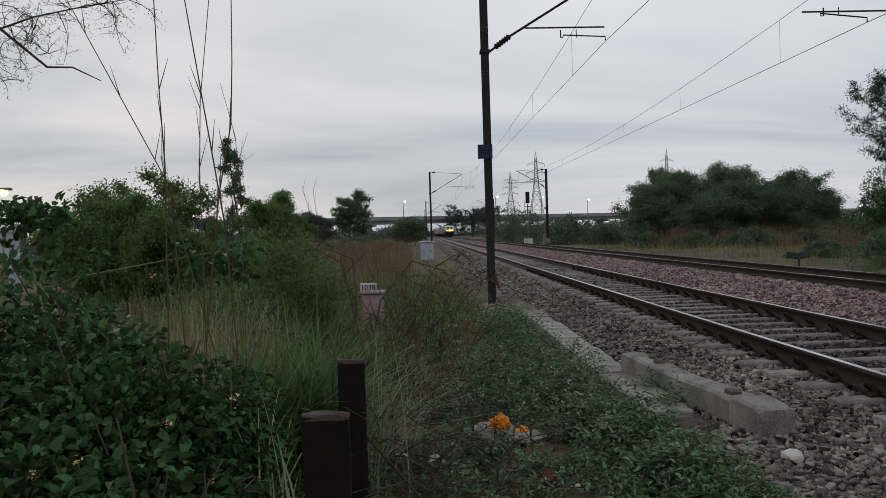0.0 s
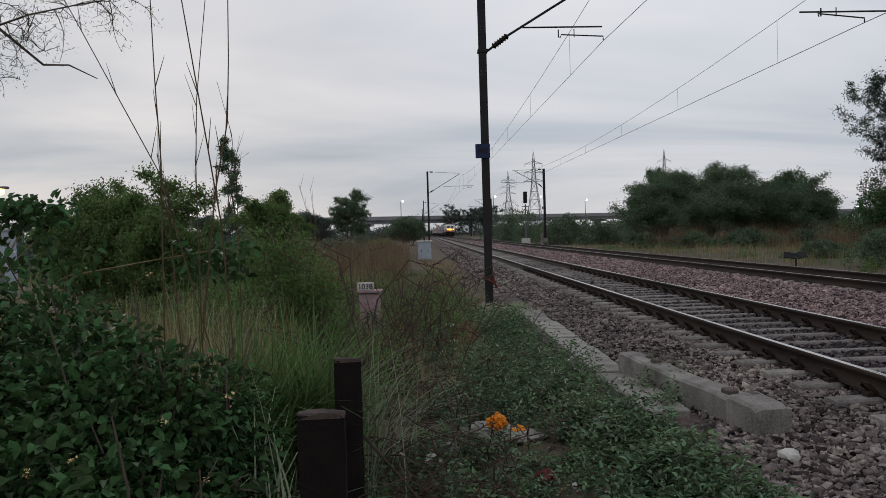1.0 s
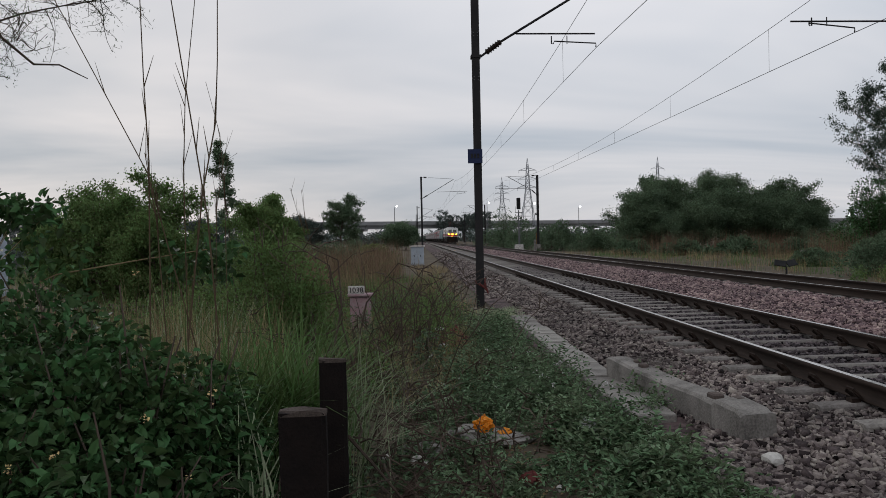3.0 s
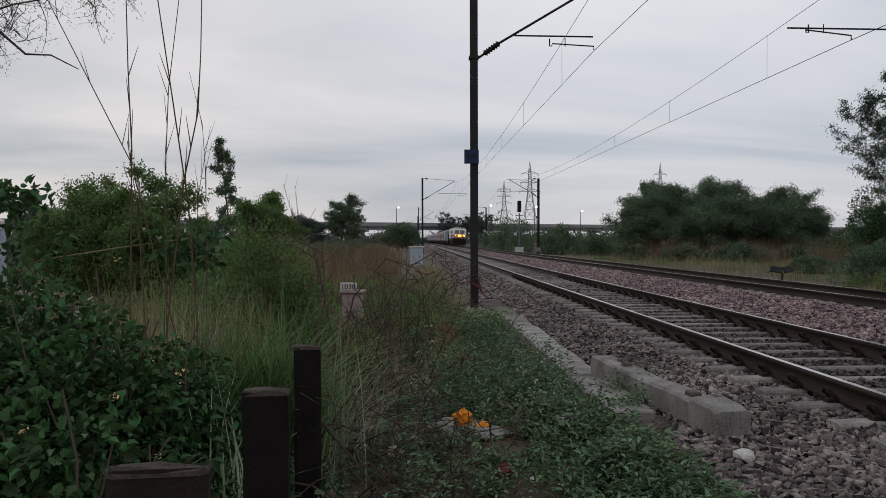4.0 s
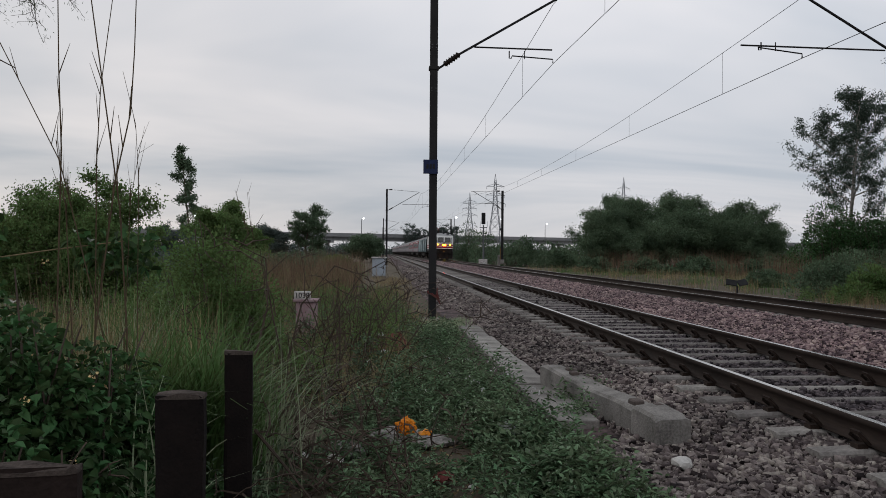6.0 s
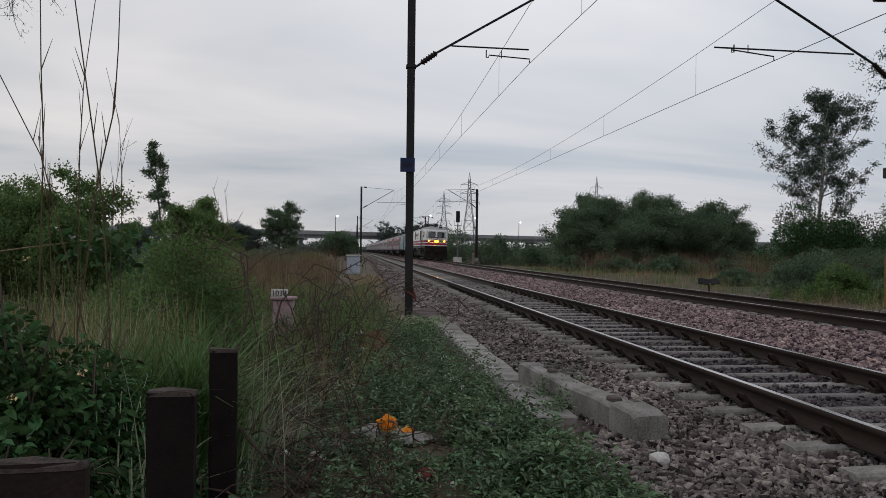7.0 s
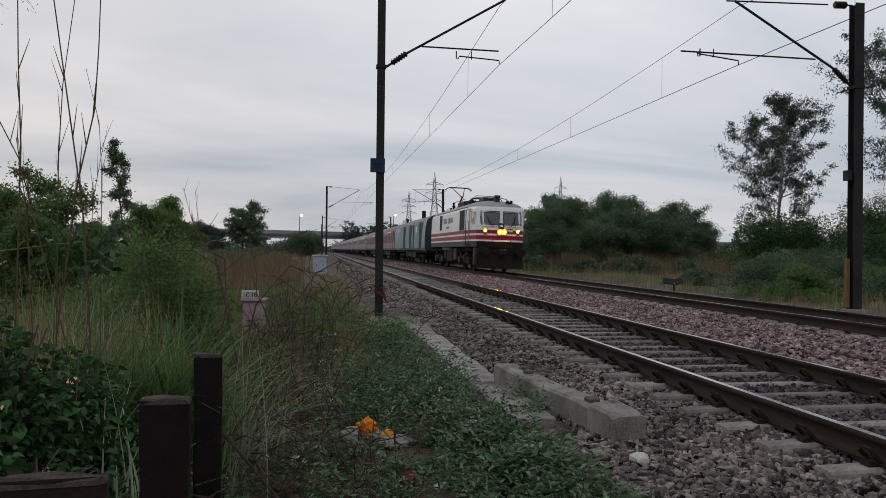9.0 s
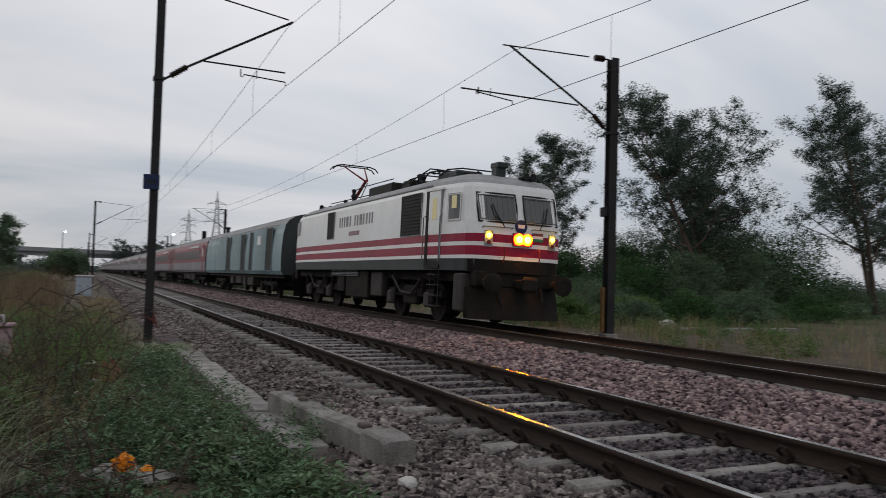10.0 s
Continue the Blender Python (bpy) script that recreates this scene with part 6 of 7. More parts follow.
# broad-leaved bush close by, in lobes, with small yellow flowers
for x, y, w_, h, n_, lf in ((-7.0, 4.3, 1.7, 1.22, 5200, (0.088, 0.07)), (-6.45, 3.9, 1.1, 1.05, 3600, (0.082, 0.065)), (-6.2, 4.7, 0.9, 1.15, 2600, (0.075, 0.058)), (-5.95, 4.6, 0.7, 1.0, 1900, (0.07, 0.055)), (-6.4, 5.0, 1.0, 1.12, 2600, (0.078, 0.06)), (-6.05, 4.95, 0.8, 1.02, 1900, (0.07, 0.055)), (-8.0, 5.3, 1.2, 1.75, 2600, (0.088, 0.07)), (-6.3, 4.3, 1.1, 1.3, 3000, (0.082, 0.065)), (-6.0, 3.6, 0.8, 0.95, 2200, (0.08, 0.062)), (-6.9, 4.9, 1.3, 1.4, 3000, (0.085, 0.066)), (-7.35, 5.4, 1.2, 1.75, 2400, (0.08, 0.062)), (-6.0, 3.0, 0.9, 0.62, 2600, (0.082, 0.065)), (-5.75, 2.7, 0.6, 0.4, 1200, (0.07, 0.055)), (-8.6, 5.0, 1.8, 1.5, 3600, (0.088, 0.07)), (-8.3, 3.6, 1.6, 1.3, 3000, (0.088, 0.07))):
    b = shrub("broadleaf_bush", x, y, w_, w_ * 0.9, h, M["leaf_dark"], "dense dark green broad-leaved bush with yellow flowers", int(n_ * 1.9), (lf[0] * 0.78, lf[1] * 0.76), group="broad-leaved bushes", lumps=26, fine=True)
    k = max(2, n_ // 700)
    ctr = np.stack([rng.normal(size=k) * w_ * 0.3, rng.normal(size=k) * w_ * 0.25 - w_ * 0.2, h * rng.uniform(0.5, 1.0, k)], 1)
    at = np.repeat(ctr, 9, 0) + rng.normal(size=(k * 9, 3)) * 0.012
    tagged(leaf_mesh("flower_heads", at, 0.016, 0.013, M["yellow"], b, 0, label="small yellow flower heads"), kind="stuff")
# a leafy shoot that leans out
bm = bmesh.new()
row = [Vector((-7.7, 5.6, 0.9)), Vector((-7.2, 5.7, 1.12)), Vector((-6.7, 5.75, 1.2)), Vector((-6.2, 5.8, 1.27))]
tube(bm, row, 0.006, 5, 0.004)
for q in ((-7.62, 5.7, 1.62), (-7.42, 5.75, 1.66), (-7.2, 5.7, 1.58), (-7.5, 5.65, 1.4)):
    tube(bm, [(-7.75, 5.6, 0.4), (-7.65, 5.6, 1.1), q], 0.006, 5, 0.003)
e = thing("leaning_shoot", 0, 0, 0, "leaning leafy shoot reaching out of the bush", "branch")
part("stem", bm, M["straw"], e, "pale bare stem")
at = np.concatenate([np.array([(-6.25, 5.8, 1.2)]) + np.clip(rng.normal(size=(170, 3)), -1.5, 1.5) * (0.16, 0.13, 0.09), np.array([(-7.45, 5.7, 1.56)]) + np.clip(rng.normal(size=(230, 3)), -1.5, 1.5) * (0.17, 0.12, 0.06), np.array([(-7.4, 5.7, 1.28)]) + np.clip(rng.normal(size=(170, 3)), -1.5, 1.5) * (0.25, 0.15, 0.12)])
leaf_mesh("leaves", at, 0.075, 0.05, M["leaf_dark"], e, 0.6, fine=True)


# ---- grasses ----
def scatter(n, x0, x1, y0, y1, tuft=0, spread=0.08):
    if tuft:
        k = max(1, n // tuft)
        c = np.stack([rng.uniform(x0, x1, k), rng.uniform(y0, y1, k)], 1)
        p = np.repeat(c, tuft, 0) + rng.normal(size=(k * tuft, 2)) * spread
    else:
        p = np.stack([rng.uniform(x0, x1, n), rng.uniform(y0, y1, n)], 1)
    return np.column_stack([p, ground_z(p[:, 0], p[:, 1]) - 0.02])


def grass(name, n, area, length, width, material, label, lean=0.5, tuft=0, spread=0.08, wind=(0, 0), segs=3):
    return tagged(blade_mesh(name, scatter(n, *area, tuft, spread), length, width, material, lean, wind, segs=segs), label, "grass", kind="stuff")


grass("long_grass", 900, (-6.1, -5.6, 5.1, 6.0), 1.35, 0.030, M["grass"], "arching clump of long green grass blades", 0.7, 275, 0.12, (0.1, -0.15), 6)
grass("long_grass", 150, (-5.8, -5.55, 4.25, 4.7), 1.05, 0.02, M["silver"], "pale arching grass blades catching the light", 0.9, 50, 0.09, (-0.45, 0.12), 6)
grass("long_grass", 500, (-6.4, -5.5, 5.8, 7.2), 1.0, 0.016, M["grass"], "green grass blades behind the iron posts", 0.55, 100, 0.15, (0.2, 0), 5)
grass("long_grass", 60, (-5.9, -5.0, 5.4, 6.6), 1.2, 0.014, M["silver"], "pale grass blades bending across the brambles", 0.5, 30, 0.12, (0.5, 0.12), 6)
grass("dry_grass", 120, (-7.6, -6.4, 6.4, 8.4), 1.5, 0.011, M["silver"], "pale dry stalks among the tall grass", 0.4, 20, 0.12, (0.1, 0), 4)
grass("dry_grass", 1900, (-8.4, -6.3, 6.4, 10.0), 1.2, 0.011, M["straw"], "tall dry straw-coloured grass behind the bush", 0.4, 26, 0.1, (0.08, 0), 4)
grass("dry_grass", 190, (-6.65, -6.1, 5.1, 5.7), 1.5, 0.007, M["straw"], "upright tan stalks at the foot of the reeds", 0.16, 50, 0.10, (-0.03, 0), 4)
grass("dry_grass", 2400, (-8.6, -6.2, 6.2, 10.5), 1.1, 0.010, M["grass"], "tall green grass behind the bush", 0.5, 24, 0.12, (0.05, 0), 4)
grass("russet_grass", 2400, (-9.0, -5.6, 20, 46), 0.9, 0.016, M["redstraw"], "stand of russet dry grass along the line", 0.5, 30, 0.2)
grass("russet_grass", 3000, (-11.5, -5.6, 30, 70), 2.0, 0.018, M["redstraw"], "stand of russet dry grass along the line", 0.5, 15, 0.5)
grass("field_grass", 16000, (-30, -6.0, 12, 60), 0.75, 0.016, M["grass"], "rough green grass over the open field", 0.45, 20, 0.3)
grass("dry_grass", 4600, (-6.4, -4.0, 8.5, 16.0), 0.6, 0.008, M["straw"], "pale dry grass under the brambles", 0.7, 14, 0.15)
grass("field_grass", 9000, (-30, -6.4, 12, 60), 0.8, 0.014, M["straw"], "rough dry grass over the open field", 0.4, 20, 0.3)
grass("verge_grass", 3600, (-7.4, -3.9, 12, 34), 0.5, 0.010, M["grass"], "green and yellow grass along the ballast edge", 0.5, 25, 0.2)
grass("russet_grass", 2600, (-7.2, -4.0, 13, 30), 0.55, 0.01, M["redstraw"], "thin russet grass along the line", 0.5, 25, 0.2)
grass("verge_grass", 3000, (-4.8, -3.3, 16.6, 50), 0.3, 0.012, M["straw"], "dry yellow grass along the ballast edge", 0.5, 40, 0.2)
grass("verge_grass", 3600, (-3.5, -2.6, 15.6, 18.6), 0.16, 0.008, M["silver"], "yellowish turf beside the mast", 0.6, 60, 0.12)
grass("roadside_grass", 4500, (9.3, 24, 18, 75), 0.7, 0.016, M["straw"], "dry straw grass beyond the far track", 0.4, 24, 0.3)
grass("roadside_grass", 7000, (9.6, 30, 16, 75), 0.5, 0.016, M["grass"], "green grass beyond the far track", 0.5, 24, 0.3)
grass("russet_grass", 4200, (14, 34, 60, 72), 2.0, 0.026, M["redstraw"], "tall russet grass at the foot of the thorn trees", 0.2, 40, 0.35)
grass("russet_grass", 2600, (18, 34, 40, 52), 1.7, 0.025, M["redstraw"], "tall russet grass before the scrub", 0.2, 40, 0.35)
grass("roadside_grass", 8000, (11, 60, 18, 37), 0.4, 0.016, M["grass"], "green grass beyond the far track", 0.5, 24, 0.3)


# tall flowering reeds with bare stalks
def reed(pts, r, plume=0.0, label="tall dry reed stalk with a thin plume"):
    """A stalk through the points given, foot first; plume: the share of its length that is feathered."""
    p = [Vector(q) for q in pts]
    foot = Vector((p[0].x, p[0].y, float(ground_z(p[0].x, p[0].y))))
    e = thing("reed", foot.x, foot.y, foot.z, label, "reed", "tall reeds")
    row = [Vector((0, 0, -0.05))] + [q - foot for q in p]
    bm = bmesh.new()
    tube(bm, row, r, 5, r * 0.45)
    for k in (0.1, 0.5, 0.9):
        a = row[2].lerp(row[min(3, len(row) - 1)], k)
        b = a + Vector((rng.uniform(-0.07, 0.07), rng.uniform(-0.04, 0.04), 0.2))
        tube(bm, [tuple(a), tuple(a.lerp(b, 0.6)), tuple(b)], r * 0.6, 4, r * 0.2)
    part("stalk", bm, M["reed"], e)
    n = 26
    at = np.array([tuple(row[1].lerp(row[2], f) if len(row) > 2 else row[1]) for f in rng.uniform(1 - plume, 1.0, n)])
    tagged(blade_mesh("plume", at, 0.16, 0.004, M["reed"], 0.12, parent=e, segs=2), kind="stuff")
    return e


for pts, r, plume in (
        (((-6.13, 5.20, 0.63), (-6.41, 5.20, 1.75), (-6.90, 5.20, 2.73), (-7.08, 5.20, 3.08)), 0.005, 0.3),
        (((-6.42, 5.20, 0.63), (-6.40, 5.20, 1.82), (-6.42, 5.20, 2.33), (-6.44, 5.20, 3.35)), 0.0065, 0.3),
        (((-6.00, 5.20, 0.70), (-6.05, 5.20, 1.46), (-6.17, 5.20, 2.31), (-6.25, 5.20, 2.88), (-6.30, 5.20, 3.28)), 0.0065, 0.8),
        (((-6.19, 5.20, 0.70), (-6.19, 5.20, 1.75), (-6.17, 5.20, 2.20), (-6.08, 5.20, 2.94), (-6.03, 5.20, 3.28)), 0.0045, 0.3),
        (((-6.18, 5.17, 0.70), (-6.07, 5.17, 1.62), (-5.98, 5.17, 2.05), (-5.96, 5.17, 2.43), (-5.94, 5.17, 3.28)), 0.0065, 0.9),
        (((-5.96, 5.27, 0.70), (-5.96, 5.27, 1.65), (-5.98, 5.27, 1.99), (-6.06, 5.27, 2.32)), 0.003, 0.2),
        (((-6.06, 5.34, 0.63), (-6.03, 5.34, 1.52), (-5.98, 5.34, 1.82), (-5.89, 5.34, 1.88)), 0.003, 0.1),
        (((-6.27, 5.07, 0.56), (-6.32, 5.07, 1.45), (-6.38, 5.07, 1.86)), 0.005, 0.2),
        (((-6.05, 12.0, 0.3), (-6.5, 12.0, 1.7), (-6.6, 12.0, 2.1)), 0.0045, 0.2),
        (((-6.15, 12.4, 0.3), (-6.45, 12.4, 1.6), (-6.5, 12.4, 2.1)), 0.0045, 0.2)):
    reed(pts, r, plume)


# ---- low weeds, brambles, thorny branch overhead ----
def weeds(name, n, area, h, leaf, material, label, per=22):
    p = scatter(n, *area, 9, 0.12)
    n = len(p)
    hh = h * rng.uniform(0.3, 1.45, n)
    at = np.repeat(p, per, 0)
    t = np.tile(np.linspace(0.15, 1.0, per), n)
    ang = rng.uniform(0, 6.28, n * per)
    out = np.stack([np.cos(ang), np.sin(ang), rng.uniform(0.0, 0.7, n * per)], 1)
    at = at + np.column_stack([np.zeros((n * per, 2)), t * np.repeat(hh, per)]) + out * (np.repeat(hh, per) * (1.1 - t) * 0.35)[:, None] * (1, 1, 0.3) + rng.normal(size=(n * per, 3)) * 0.02
    return tagged(leaf_mesh(name, at, leaf[0], leaf[1], material, dirs=out, fine=True), label, "weeds", kind="stuff")


weeds("low_weeds", 520, (-4.3, -3.08, 8.0, 14.8), 0.35, (0.06, 0.02), M["leaf_weed"], "dense greyish-green weeds between path and trough", 34)
weeds("low_weeds", 190, (-4.9, -3.9, 7.6, 9.8), 0.28, (0.055, 0.02), M["leaf_weed"], "greyish-green weeds before the brambles", 28)
weeds("low_weeds", 130, (-3.75, -3.1, 6.9, 8.4), 0.30, (0.06, 0.022), M["leaf_weed"], "leafy green weeds beside the trough", 32)
weeds("low_weeds", 170, (-5.0, -3.4, 5.2, 7.5), 0.19, (0.05, 0.02), M["leaf_weed"], "low greyish-green weeds among litter", 24)
weeds("low_weeds", 230, (-3.6, -2.85, 4.9, 7.0), 0.25, (0.065, 0.026), M["leaf_weed"], "leafy green weeds at the ballast edge", 34)
weeds("low_weeds", 130, (-3.5, -2.75, 3.9, 5.1), 0.2, (0.06, 0.025), M["leaf_weed"], "leafy green weeds at the ballast edge", 28)
weeds("low_weeds", 150, (-5.9, -4.6, 4.4, 6.6), 0.2, (0.05, 0.022), M["leaf_weed"], "sparse grey-green weeds on trodden earth")
weeds("low_weeds", 300, (-6.0, -4.9, 2.2, 4.4), 0.22, (0.06, 0.035), M["leaf_weed"], "grey-green weeds round the iron posts")
weeds("low_weeds", 380, (-6.6, -3.6, 9.5, 20.0), 0.45, (0.06, 0.024), M["leaf_acacia"], "dull green weeds under the brambles")
weeds("low_weeds", 60, (-2.62, -2.3, 7.4, 8.6), 0.22, (0.05, 0.022), M["leaf_weed"], "weeds growing between concrete beam and trough", 16)
weeds("low_weeds", 420, (8.9, 17, 12.5, 26), 0.42, (0.08, 0.035), M["leaf_mid"], "rank green weeds beyond the far track", 18)
grass("roadside_grass", 1600, (8.8, 17, 11, 26), 0.55, 0.012, M["straw"], "dry straw tufts beside the far track", 0.5, 20, 0.2)
at = scatter(34, -4.6, -2.9, 7.5, 13.5) + (0, 0, 0.3)
tagged(leaf_mesh("white_blossom", np.repeat(at, 4, 0) + rng.normal(size=(136, 3)) * 0.012, 0.03, 0.022, M["whitebag"]), "tiny white blossoms in the weeds", "flowers", kind="stuff")
at = scatter(1600, -5.8, -3.2, 3.5, 7.0)
tagged(leaf_mesh("leaf_litter", at + (0, 0, 0.025), 0.05, 0.028, M["straw"], dirs=rng.normal(size=(1600, 3)) * (1, 1, 0.1)), "dry fallen leaves on trodden earth", "leaf litter", kind="stuff")


def bramble(x, y, size, n, label, category="bramble", material=None, seed=0, up=0.55):
    """A tangle of dead thorny canes."""
    z = float(ground_z(x, y)) - 0.03
    e = thing("bramble", x, y, z, label, category, "dead brambles")
    bm = bmesh.new()
    for k in range(int(n * 0.5)):
        a = rng.uniform(0, 6.28)
        d = Vector((math.cos(a), math.sin(a), rng.uniform(0.5, 1.6)))
        pts = limb(bm, (rng.normal() * 0.4 * size, rng.normal() * 0.4 * size, 0), d, size * rng.uniform(1.0, 2.2), 0.009 * (0.6 + size * 0.5), 0.25, -0.07, 8, 4, 0.3)
        for j in range(4):
            q = pts[rng.integers(2, 8)]
            tw = limb(bm, q, tuple(rng.normal(size=3) + (0, 0, 0.3)), size * rng.uniform(0.2, 0.55), 0.008, 0.3, -0.03, 5, 3, 0.4)
            for i in range(1):
                limb(bm, tw[rng.integers(1, 5)], tuple(rng.normal(size=3)), size * rng.uniform(0.08, 0.22), 0.005, 0.3, 0, 3, 3, 0.5)
    tagged(part("cane_tangle", bm, material or M["twig"], e), kind="stuff")
    return e


for x, y, sz, n_ in ((-5.35, 9.5, 1.0, 26), (-4.9, 10.6, 1.05, 26), (-5.7, 11.0, 1.1, 22), (-4.55, 9.2, 0.8, 20), (-5.0, 8.2, 0.75, 20), (-4.75, 6.9, 0.5, 18), (-5.15, 6.3, 0.6, 18), (-4.3, 6.2, 0.45, 14), (-5.1, 5.2, 0.5, 12), (-4.6, 12.4, 0.9, 18), (-5.9, 8.6, 0.9, 14), (-5.75, 13.2, 0.6, 16), (-4.9, 14.2, 1.1, 24), (-4.5, 16.2, 1.0, 20), (-5.4, 17.5, 1.1, 18), (-4.85, 5.7, 0.45, 16), (-4.4, 5.3, 0.4, 14), (-5.3, 4.4, 0.4, 10)):
    bramble(x, y, sz, n_, "brown leafless bramble tangle beside the track")
for x, y, w_, h in ((-5.0, 12.8, 1.8, 1.0), (-4.6, 15.0, 1.6, 1.0), (-5.6, 10.5, 1.5, 0.6), (-4.4, 17.0, 1.2, 0.6), (-6.6, 16.5, 2.0, 0.9), (-4.7, 11.2, 1.3, 0.9), (-5.3, 9.2, 1.2, 0.7), (-4.6, 13.6, 1.5, 0.9), (-5.2, 16.0, 1.8, 1.0)):
    shrub("scrub", x, y, w_, w_, h, M["leaf_mid"], "thin dull green scrub in the brambles", 2200, (0.045, 0.018), group="field bushes", lumps=30, stemm=M["twig"])

# long bare canes that arch over the brambles
for row in (((-5.35, 8.6, -0.4), (-5.55, 8.6, 0.5), (-5.75, 8.7, 1.05), (-6.1, 8.9, 1.3), (-6.4, 9.1, 1.2)),
            ((-5.5, 7.0, -0.4), (-5.5, 7.0, 0.3), (-5.4, 7.0, 0.75), (-5.5, 7.1, 1.15), (-5.65, 7.1, 1.3)),
            ((-5.6, 9.0, -0.4), (-5.3, 9.0, 0.6), (-4.95, 9.0, 1.05), (-4.6, 9.0, 0.9), (-4.35, 8.9, 0.4)),
            ((-5.0, 10.0, -0.4), (-4.9, 10.0, 0.5), (-4.65, 10.0, 0.95), (-4.35, 10.0, 1.1), (-4.1, 10.0, 0.75)),
            ((-5.4, 6.2, -0.4), (-5.1, 6.1, 0.1), (-4.85, 6.0, 0.0), (-4.5, 5.9, -0.15), (-4.0, 5.8, -0.1)),
            ((-5.2, 5.2, 0.1), (-5.0, 5.1, -0.05), (-4.85, 5.0, -0.2), (-4.8, 4.95, -0.4)),
            ((-4.7, 11.0, -0.4), (-4.6, 11.0, 0.4), (-4.2, 11.0, 0.8), (-3.9, 11.1, 0.6))):
    e = thing("bare_cane", 0, 0, 0, "long bare dark cane arching over the brambles", "branch", "bare canes")
    bm = bmesh.new()
    tube(bm, [Vector(q) + Vector(rng.normal(size=3)) * 0.03 for q in row], 0.012, 5, 0.004)
    part("stem", bm, M["twig"], e)
    for j in range(9):
        k = rng.integers(1, len(row))
        q = Vector(row[k - 1]).lerp(Vector(row[k]), rng.uniform())
        bm = bmesh.new()
        tw = limb(bm, q, tuple(rng.normal(size=3) + (0.2, 0, 0.2)), rng.uniform(0.2, 0.6), 0.007, 0.25, -0.03, 5, 4, 0.3)
        limb(bm, tw[3], tuple(rng.normal(size=3)), rng.uniform(0.1, 0.25), 0.004, 0.25, 0, 3, 3, 0.4)
        part("twig", bm, M["twig"], e)

# a thorn tree out of view on the left reaches over the picture's corner
e = thing("thorn_tree", -10.37, 7.43, 0.68, "feathery thorn tree whose twigs hang into view", "tree", "thorn trees")
wood = bmesh.new()
spots = []
tr = limb(wood, (0, 0, -2.0), (0.05, 0.0, 1), 8.2, 0.14, 0.05, 0.03, 8, 8, 0.4)
for k in range(9):
    lb = limb(wood, tr[6 + k % 3], (1, rng.uniform(-0.35, 0.5), rng.uniform(-0.2, 0.25)), rng.uniform(2.2, 3.5), 0.035, 0.12, 0.0, 8, 5, 0.2)
    for j in range(9):
        tw = limb(wood, lb[rng.integers(2, 9)], tuple(rng.normal(size=3) * 0.7 + (0.5, 0, 0.1)), rng.uniform(0.4, 1.0), 0.010, 0.2, -0.05, 5, 3, 0.3)
        for i in range(8):
            t2 = limb(wood, tw[rng.integers(1, 6)], tuple(rng.normal(size=3)), rng.uniform(0.15, 0.4), 0.005, 0.2, -0.05, 3, 3, 0.5)
            spots += [t2[-1], t2[1]]
bough = [Vector(q) - Vector((-13.15, 11.0, 0.35)) for q in ((-13.1, 11.0, 5.2), (-11.5, 10.8, 5.0), (-10.13, 10.5, 4.13), (-9.55, 10.5, 3.62), (-9.23, 10.5, 3.61), (-8.88, 10.5, 3.43))]
tube(wood, bough, 0.03, 5, 0.006)
spray = [Vector(q) - Vector((-13.15, 11.0, 0.35)) for q in ((-11.5, 10.8, 5.0), (-10.6, 10.5, 4.0), (-10.13, 10.5, 4.12), (-9.7, 10.5, 4.26), (-9.05, 10.5, 4.38), (-8.5, 10.5, 4.46))]
tube(wood, spray, 0.022, 5, 0.005)
for j in range(34):
    f = rng.uniform(1.0, 4.9)
    tw = limb(wood, spray[int(f)].lerp(spray[int(f) + 1], f - int(f)), (rng.uniform(-0.5, 0.9), rng.normal() * 0.4, rng.uniform(-0.9, 0.6)), rng.uniform(0.2, 0.75), 0.007, 0.2, -0.02, 5, 3, 0.4)
    for i in range(4):
        t2 = limb(wood, tw[rng.integers(1, 6)], tuple(rng.normal(size=3)), rng.uniform(0.1, 0.3), 0.004, 0.2, -0.05, 3, 3, 0.5)
        spots += [t2[-1], t2[1]]
for j in range(10):
    tw = limb(wood, bough[2].lerp(bough[5], rng.uniform(0, 0.5)), (rng.uniform(-0.5, 0.8), rng.normal() * 0.4, rng.uniform(-0.3, 0.8)), rng.uniform(0.2, 0.6), 0.006, 0.2, 0.0, 4, 3, 0.4)
    spots += [tw[-1], tw[-2]]
part("trunk", wood, M["twig"], e, "thin dark branches")
c = np.array([tuple(p) for p in spots])
leaf_mesh("crown", np.repeat(c, 5, 0) + rng.normal(size=(len(c) * 5, 3)) * 0.04, 0.06, 0.009, M["leaf_acacia"], e, 0.4)

e.matrix_basis = e.matrix_basis @ Matrix.Scale(0.666, 4)

# far woods that close the horizon
def woods(name, n, area, h, leaf, label):
    x, y = rng.uniform(area[0], area[1], n), rng.uniform(area[2], area[3], n)
    top = h * (0.55 + 0.3 * np.sin(x * 0.31 + y * 0.11) * np.sin(x * 0.083 + 1) + 0.18 * np.sin(x * 0.9 + y))
    z = ground_z(x, y) + top * rng.uniform(0, 1, n) ** 0.7
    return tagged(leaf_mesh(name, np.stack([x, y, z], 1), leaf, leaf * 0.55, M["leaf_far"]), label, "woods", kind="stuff")


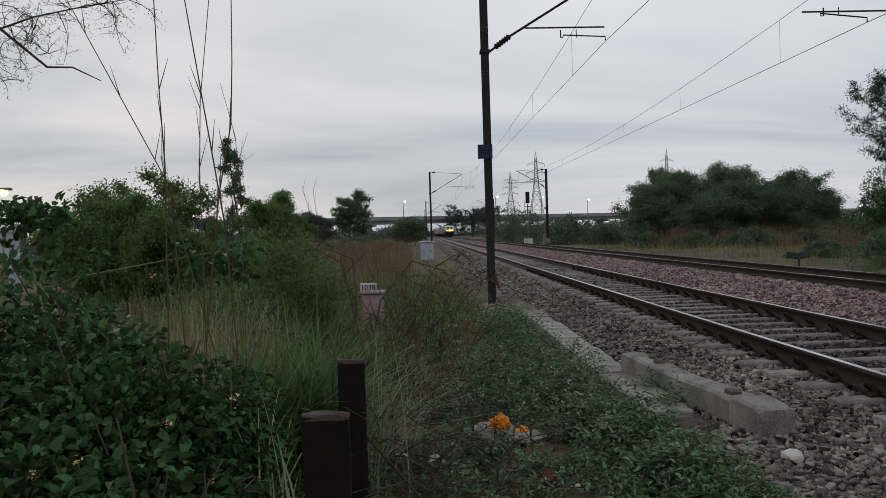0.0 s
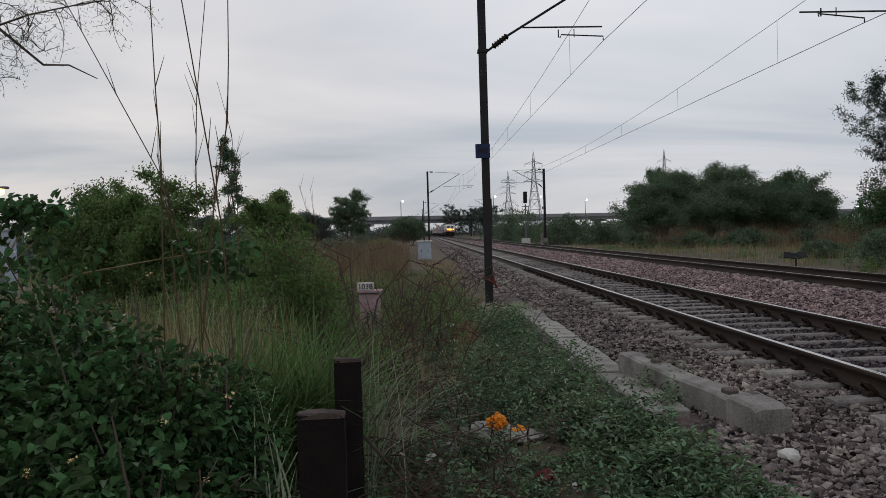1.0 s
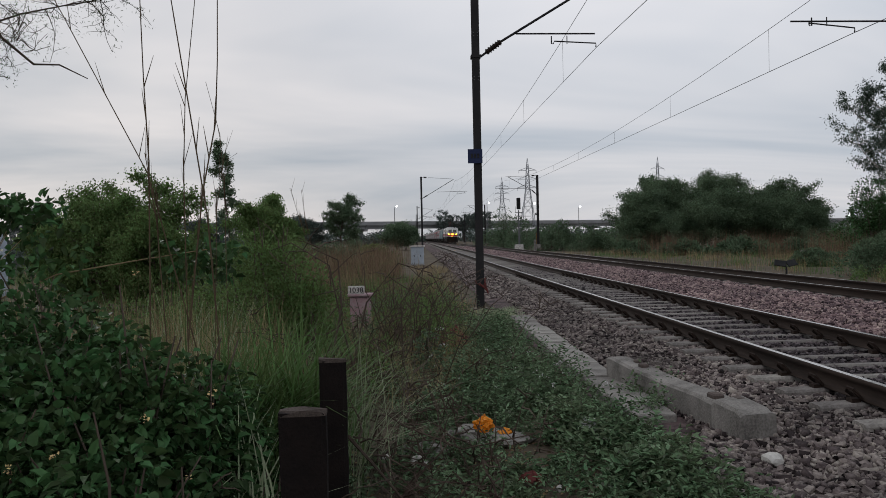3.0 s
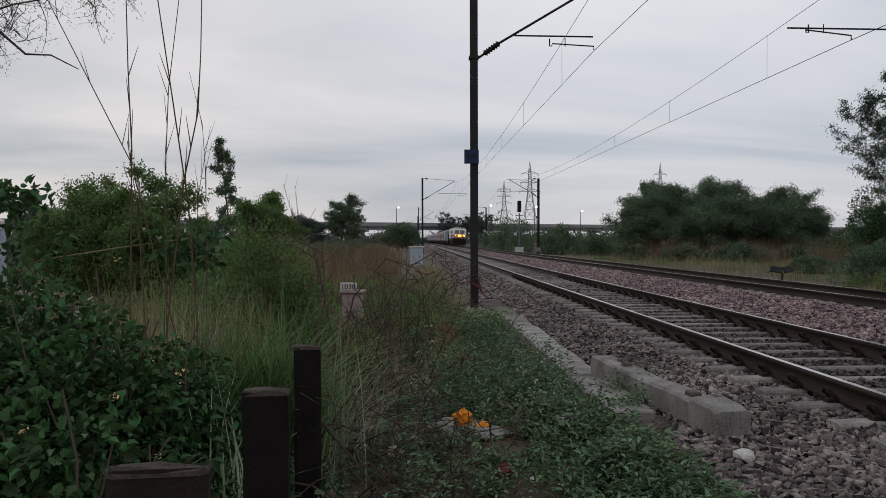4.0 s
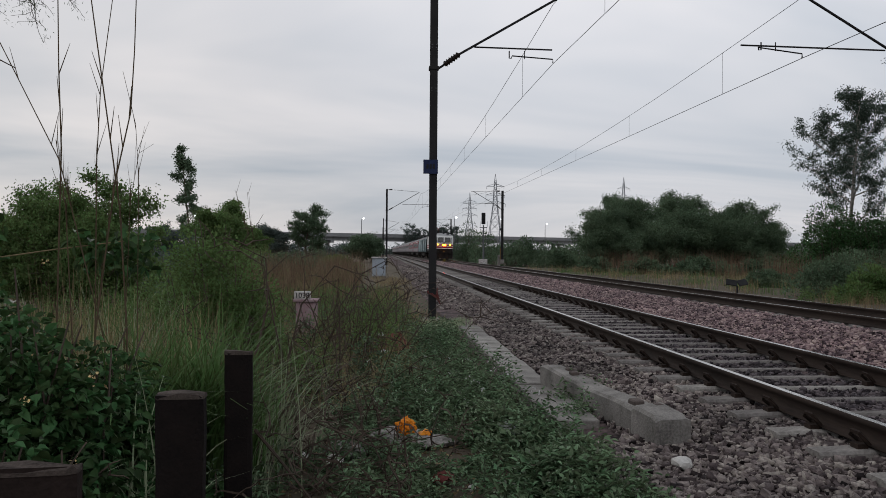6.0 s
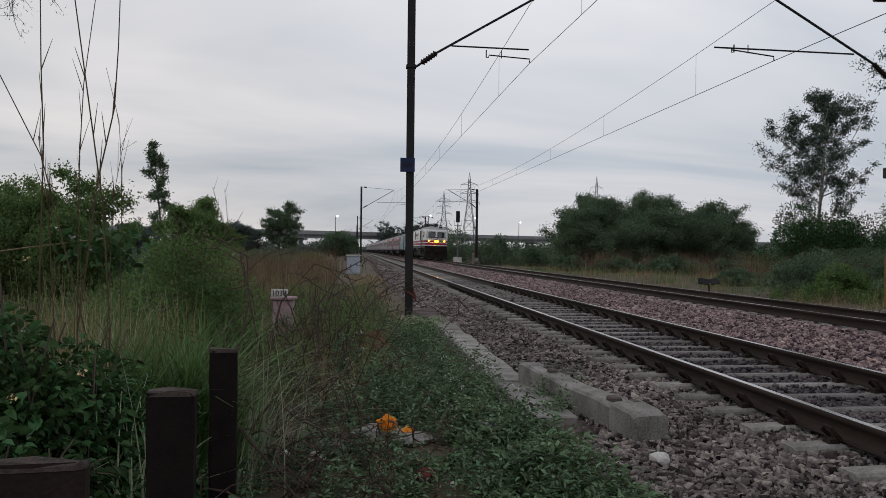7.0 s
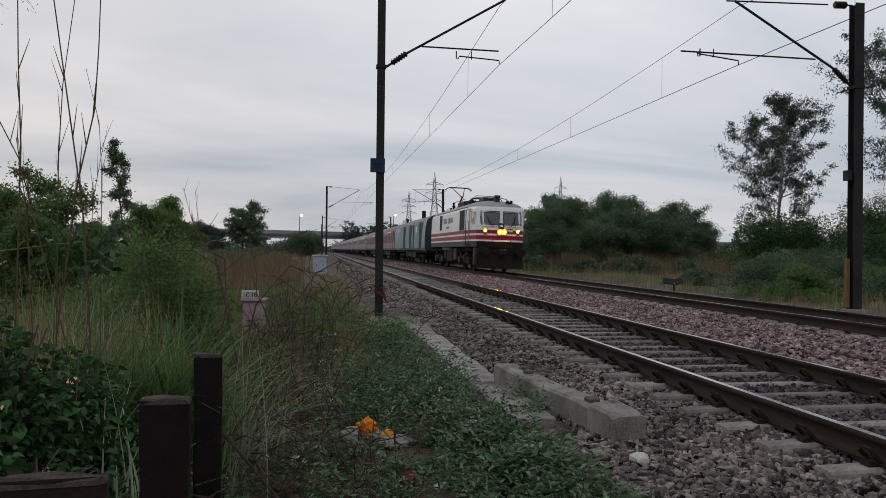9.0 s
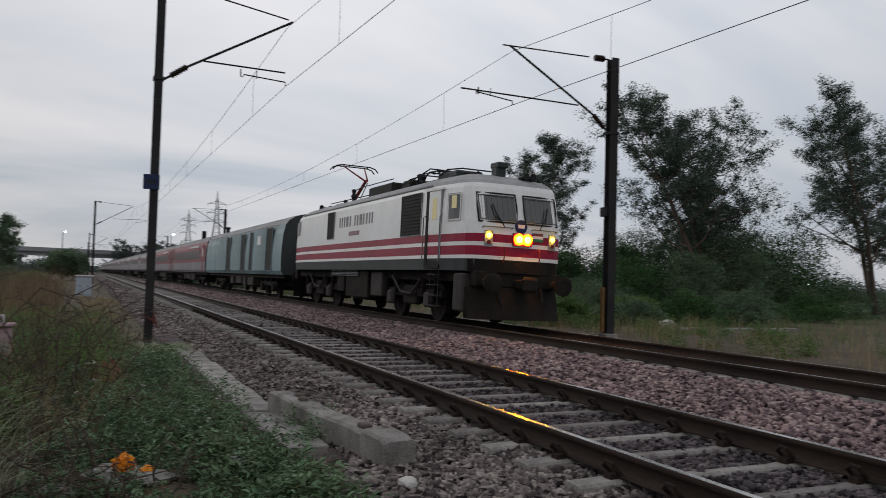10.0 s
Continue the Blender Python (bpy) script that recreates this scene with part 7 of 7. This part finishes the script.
woods("far_woods", 26000, (-260, -8, 300, 326), 7.6, 1.1, "hazy far belt of trees under the flyover")
woods("far_woods", 22000, (16, 330, 300, 322), 6.6, 1.1, "hazy far belt of trees under the flyover")
woods("far_woods", 5000, (-40, 60, 440, 460), 6.4, 1.3, "hazy far belt of trees beyond the flyover")
woods("far_woods", 16000, (60, 260, 92, 130), 4.2, 0.6, "dark belt of scrub behind the gum trees")
woods("far_woods", 12000, (-160, -36, 90, 140), 3.6, 0.6, "belt of scrub across the plain")


# ---- sleepers, each a piece of its track ----
SLEEPER, CLIPS = sleeper_mesh(), {s_: clip_mesh(s_) for s_ in (-1, 1)}
for tr, y_first in zip(TRACKS, (0.32, 0.5)):
    rest = []
    for i in range(-40, 420):
        y = y_first + i * PITCH
        if -3 < i < 150:
            ob = link("sleeper", SLEEPER, None, tr)
            ob.matrix_basis = pose(rng.uniform(-0.02, 0.02), y, rng.uniform(-0.008, 0.004), 0, 0, rng.uniform(-0.7, 0.7))
            if 2 < i < 45 and tr is TRACKS[0]:
                for rx in (-0.872, 0.872):
                    for s_ in (-1, 1):
                        c = link("spring_clip", CLIPS[s_], None, ob)
                        c.location = (rx, 0, 0)
        else:
            rest.append(y)
    bm = bmesh.new()
    for y in rest:
        box(bm, -1.37, 1.37, y - 0.12, y + 0.12, -0.4, -0.185)
    tagged(part("far_sleepers", bm, M["sleeper"], tr), kind="stuff")


# ---- the nearest ballast stones, each a piece of the bed ----
def stone_mesh():
    bm = bmesh.new()
    box(bm, -0.6, 0.6, -0.45, 0.45, -0.38, 0.38)
    for v in bm.verts:
        v.co = v.co * rng.uniform(0.6, 1.25) + Vector(rng.normal(size=3)) * 0.14
    bmesh.ops.triangulate(bm, faces=bm.faces)
    bmesh.ops.recalc_face_normals(bm, faces=bm.faces)
    me = bpy.data.meshes.new("stone")
    bm.to_mesh(me)
    bm.free()
    me.materials.append(M["loosestone"])
    return me


SHAPES = [stone_mesh() for k in range(12)]
for k in range(300):
    x, y = rng.uniform(-2.35, -1.05), 3.0 + 3.6 * rng.uniform()
    ob = link("stone", SHAPES[k % 12], None, BALLAST)
    s_ = rng.uniform(0.03, 0.052)
    ob.matrix_basis = pose(x, y, float(bed(x)) + 0.03, rng.uniform(-35, 35), rng.uniform(-35, 35), rng.uniform(0, 360)) @ Matrix.Scale(s_, 4)


def motions():
    rows = [(t, Y_END + SPEED * (10.0 - t)) for t in (0.0, 2.5, 5.0, 7.5, 10.0)]
    walk(loco, [(t, far_line(y)) for t, y in rows])
    for i, car in enumerate(CARS):
        walk(car, [(t, far_line(y + 18.6 + 24.0 * i)) for t, y in rows])
    for w, y, r in WHEELS:
        turn = math.degrees(SPEED / FPS / r)
        walk(w, [(k / FPS, pose(0, y, r, turn * k)) for k in range(301)] if turn < 89 else [(k / FPS, pose(0, y, r, 88.0 * k)) for k in range(301)])


motions()
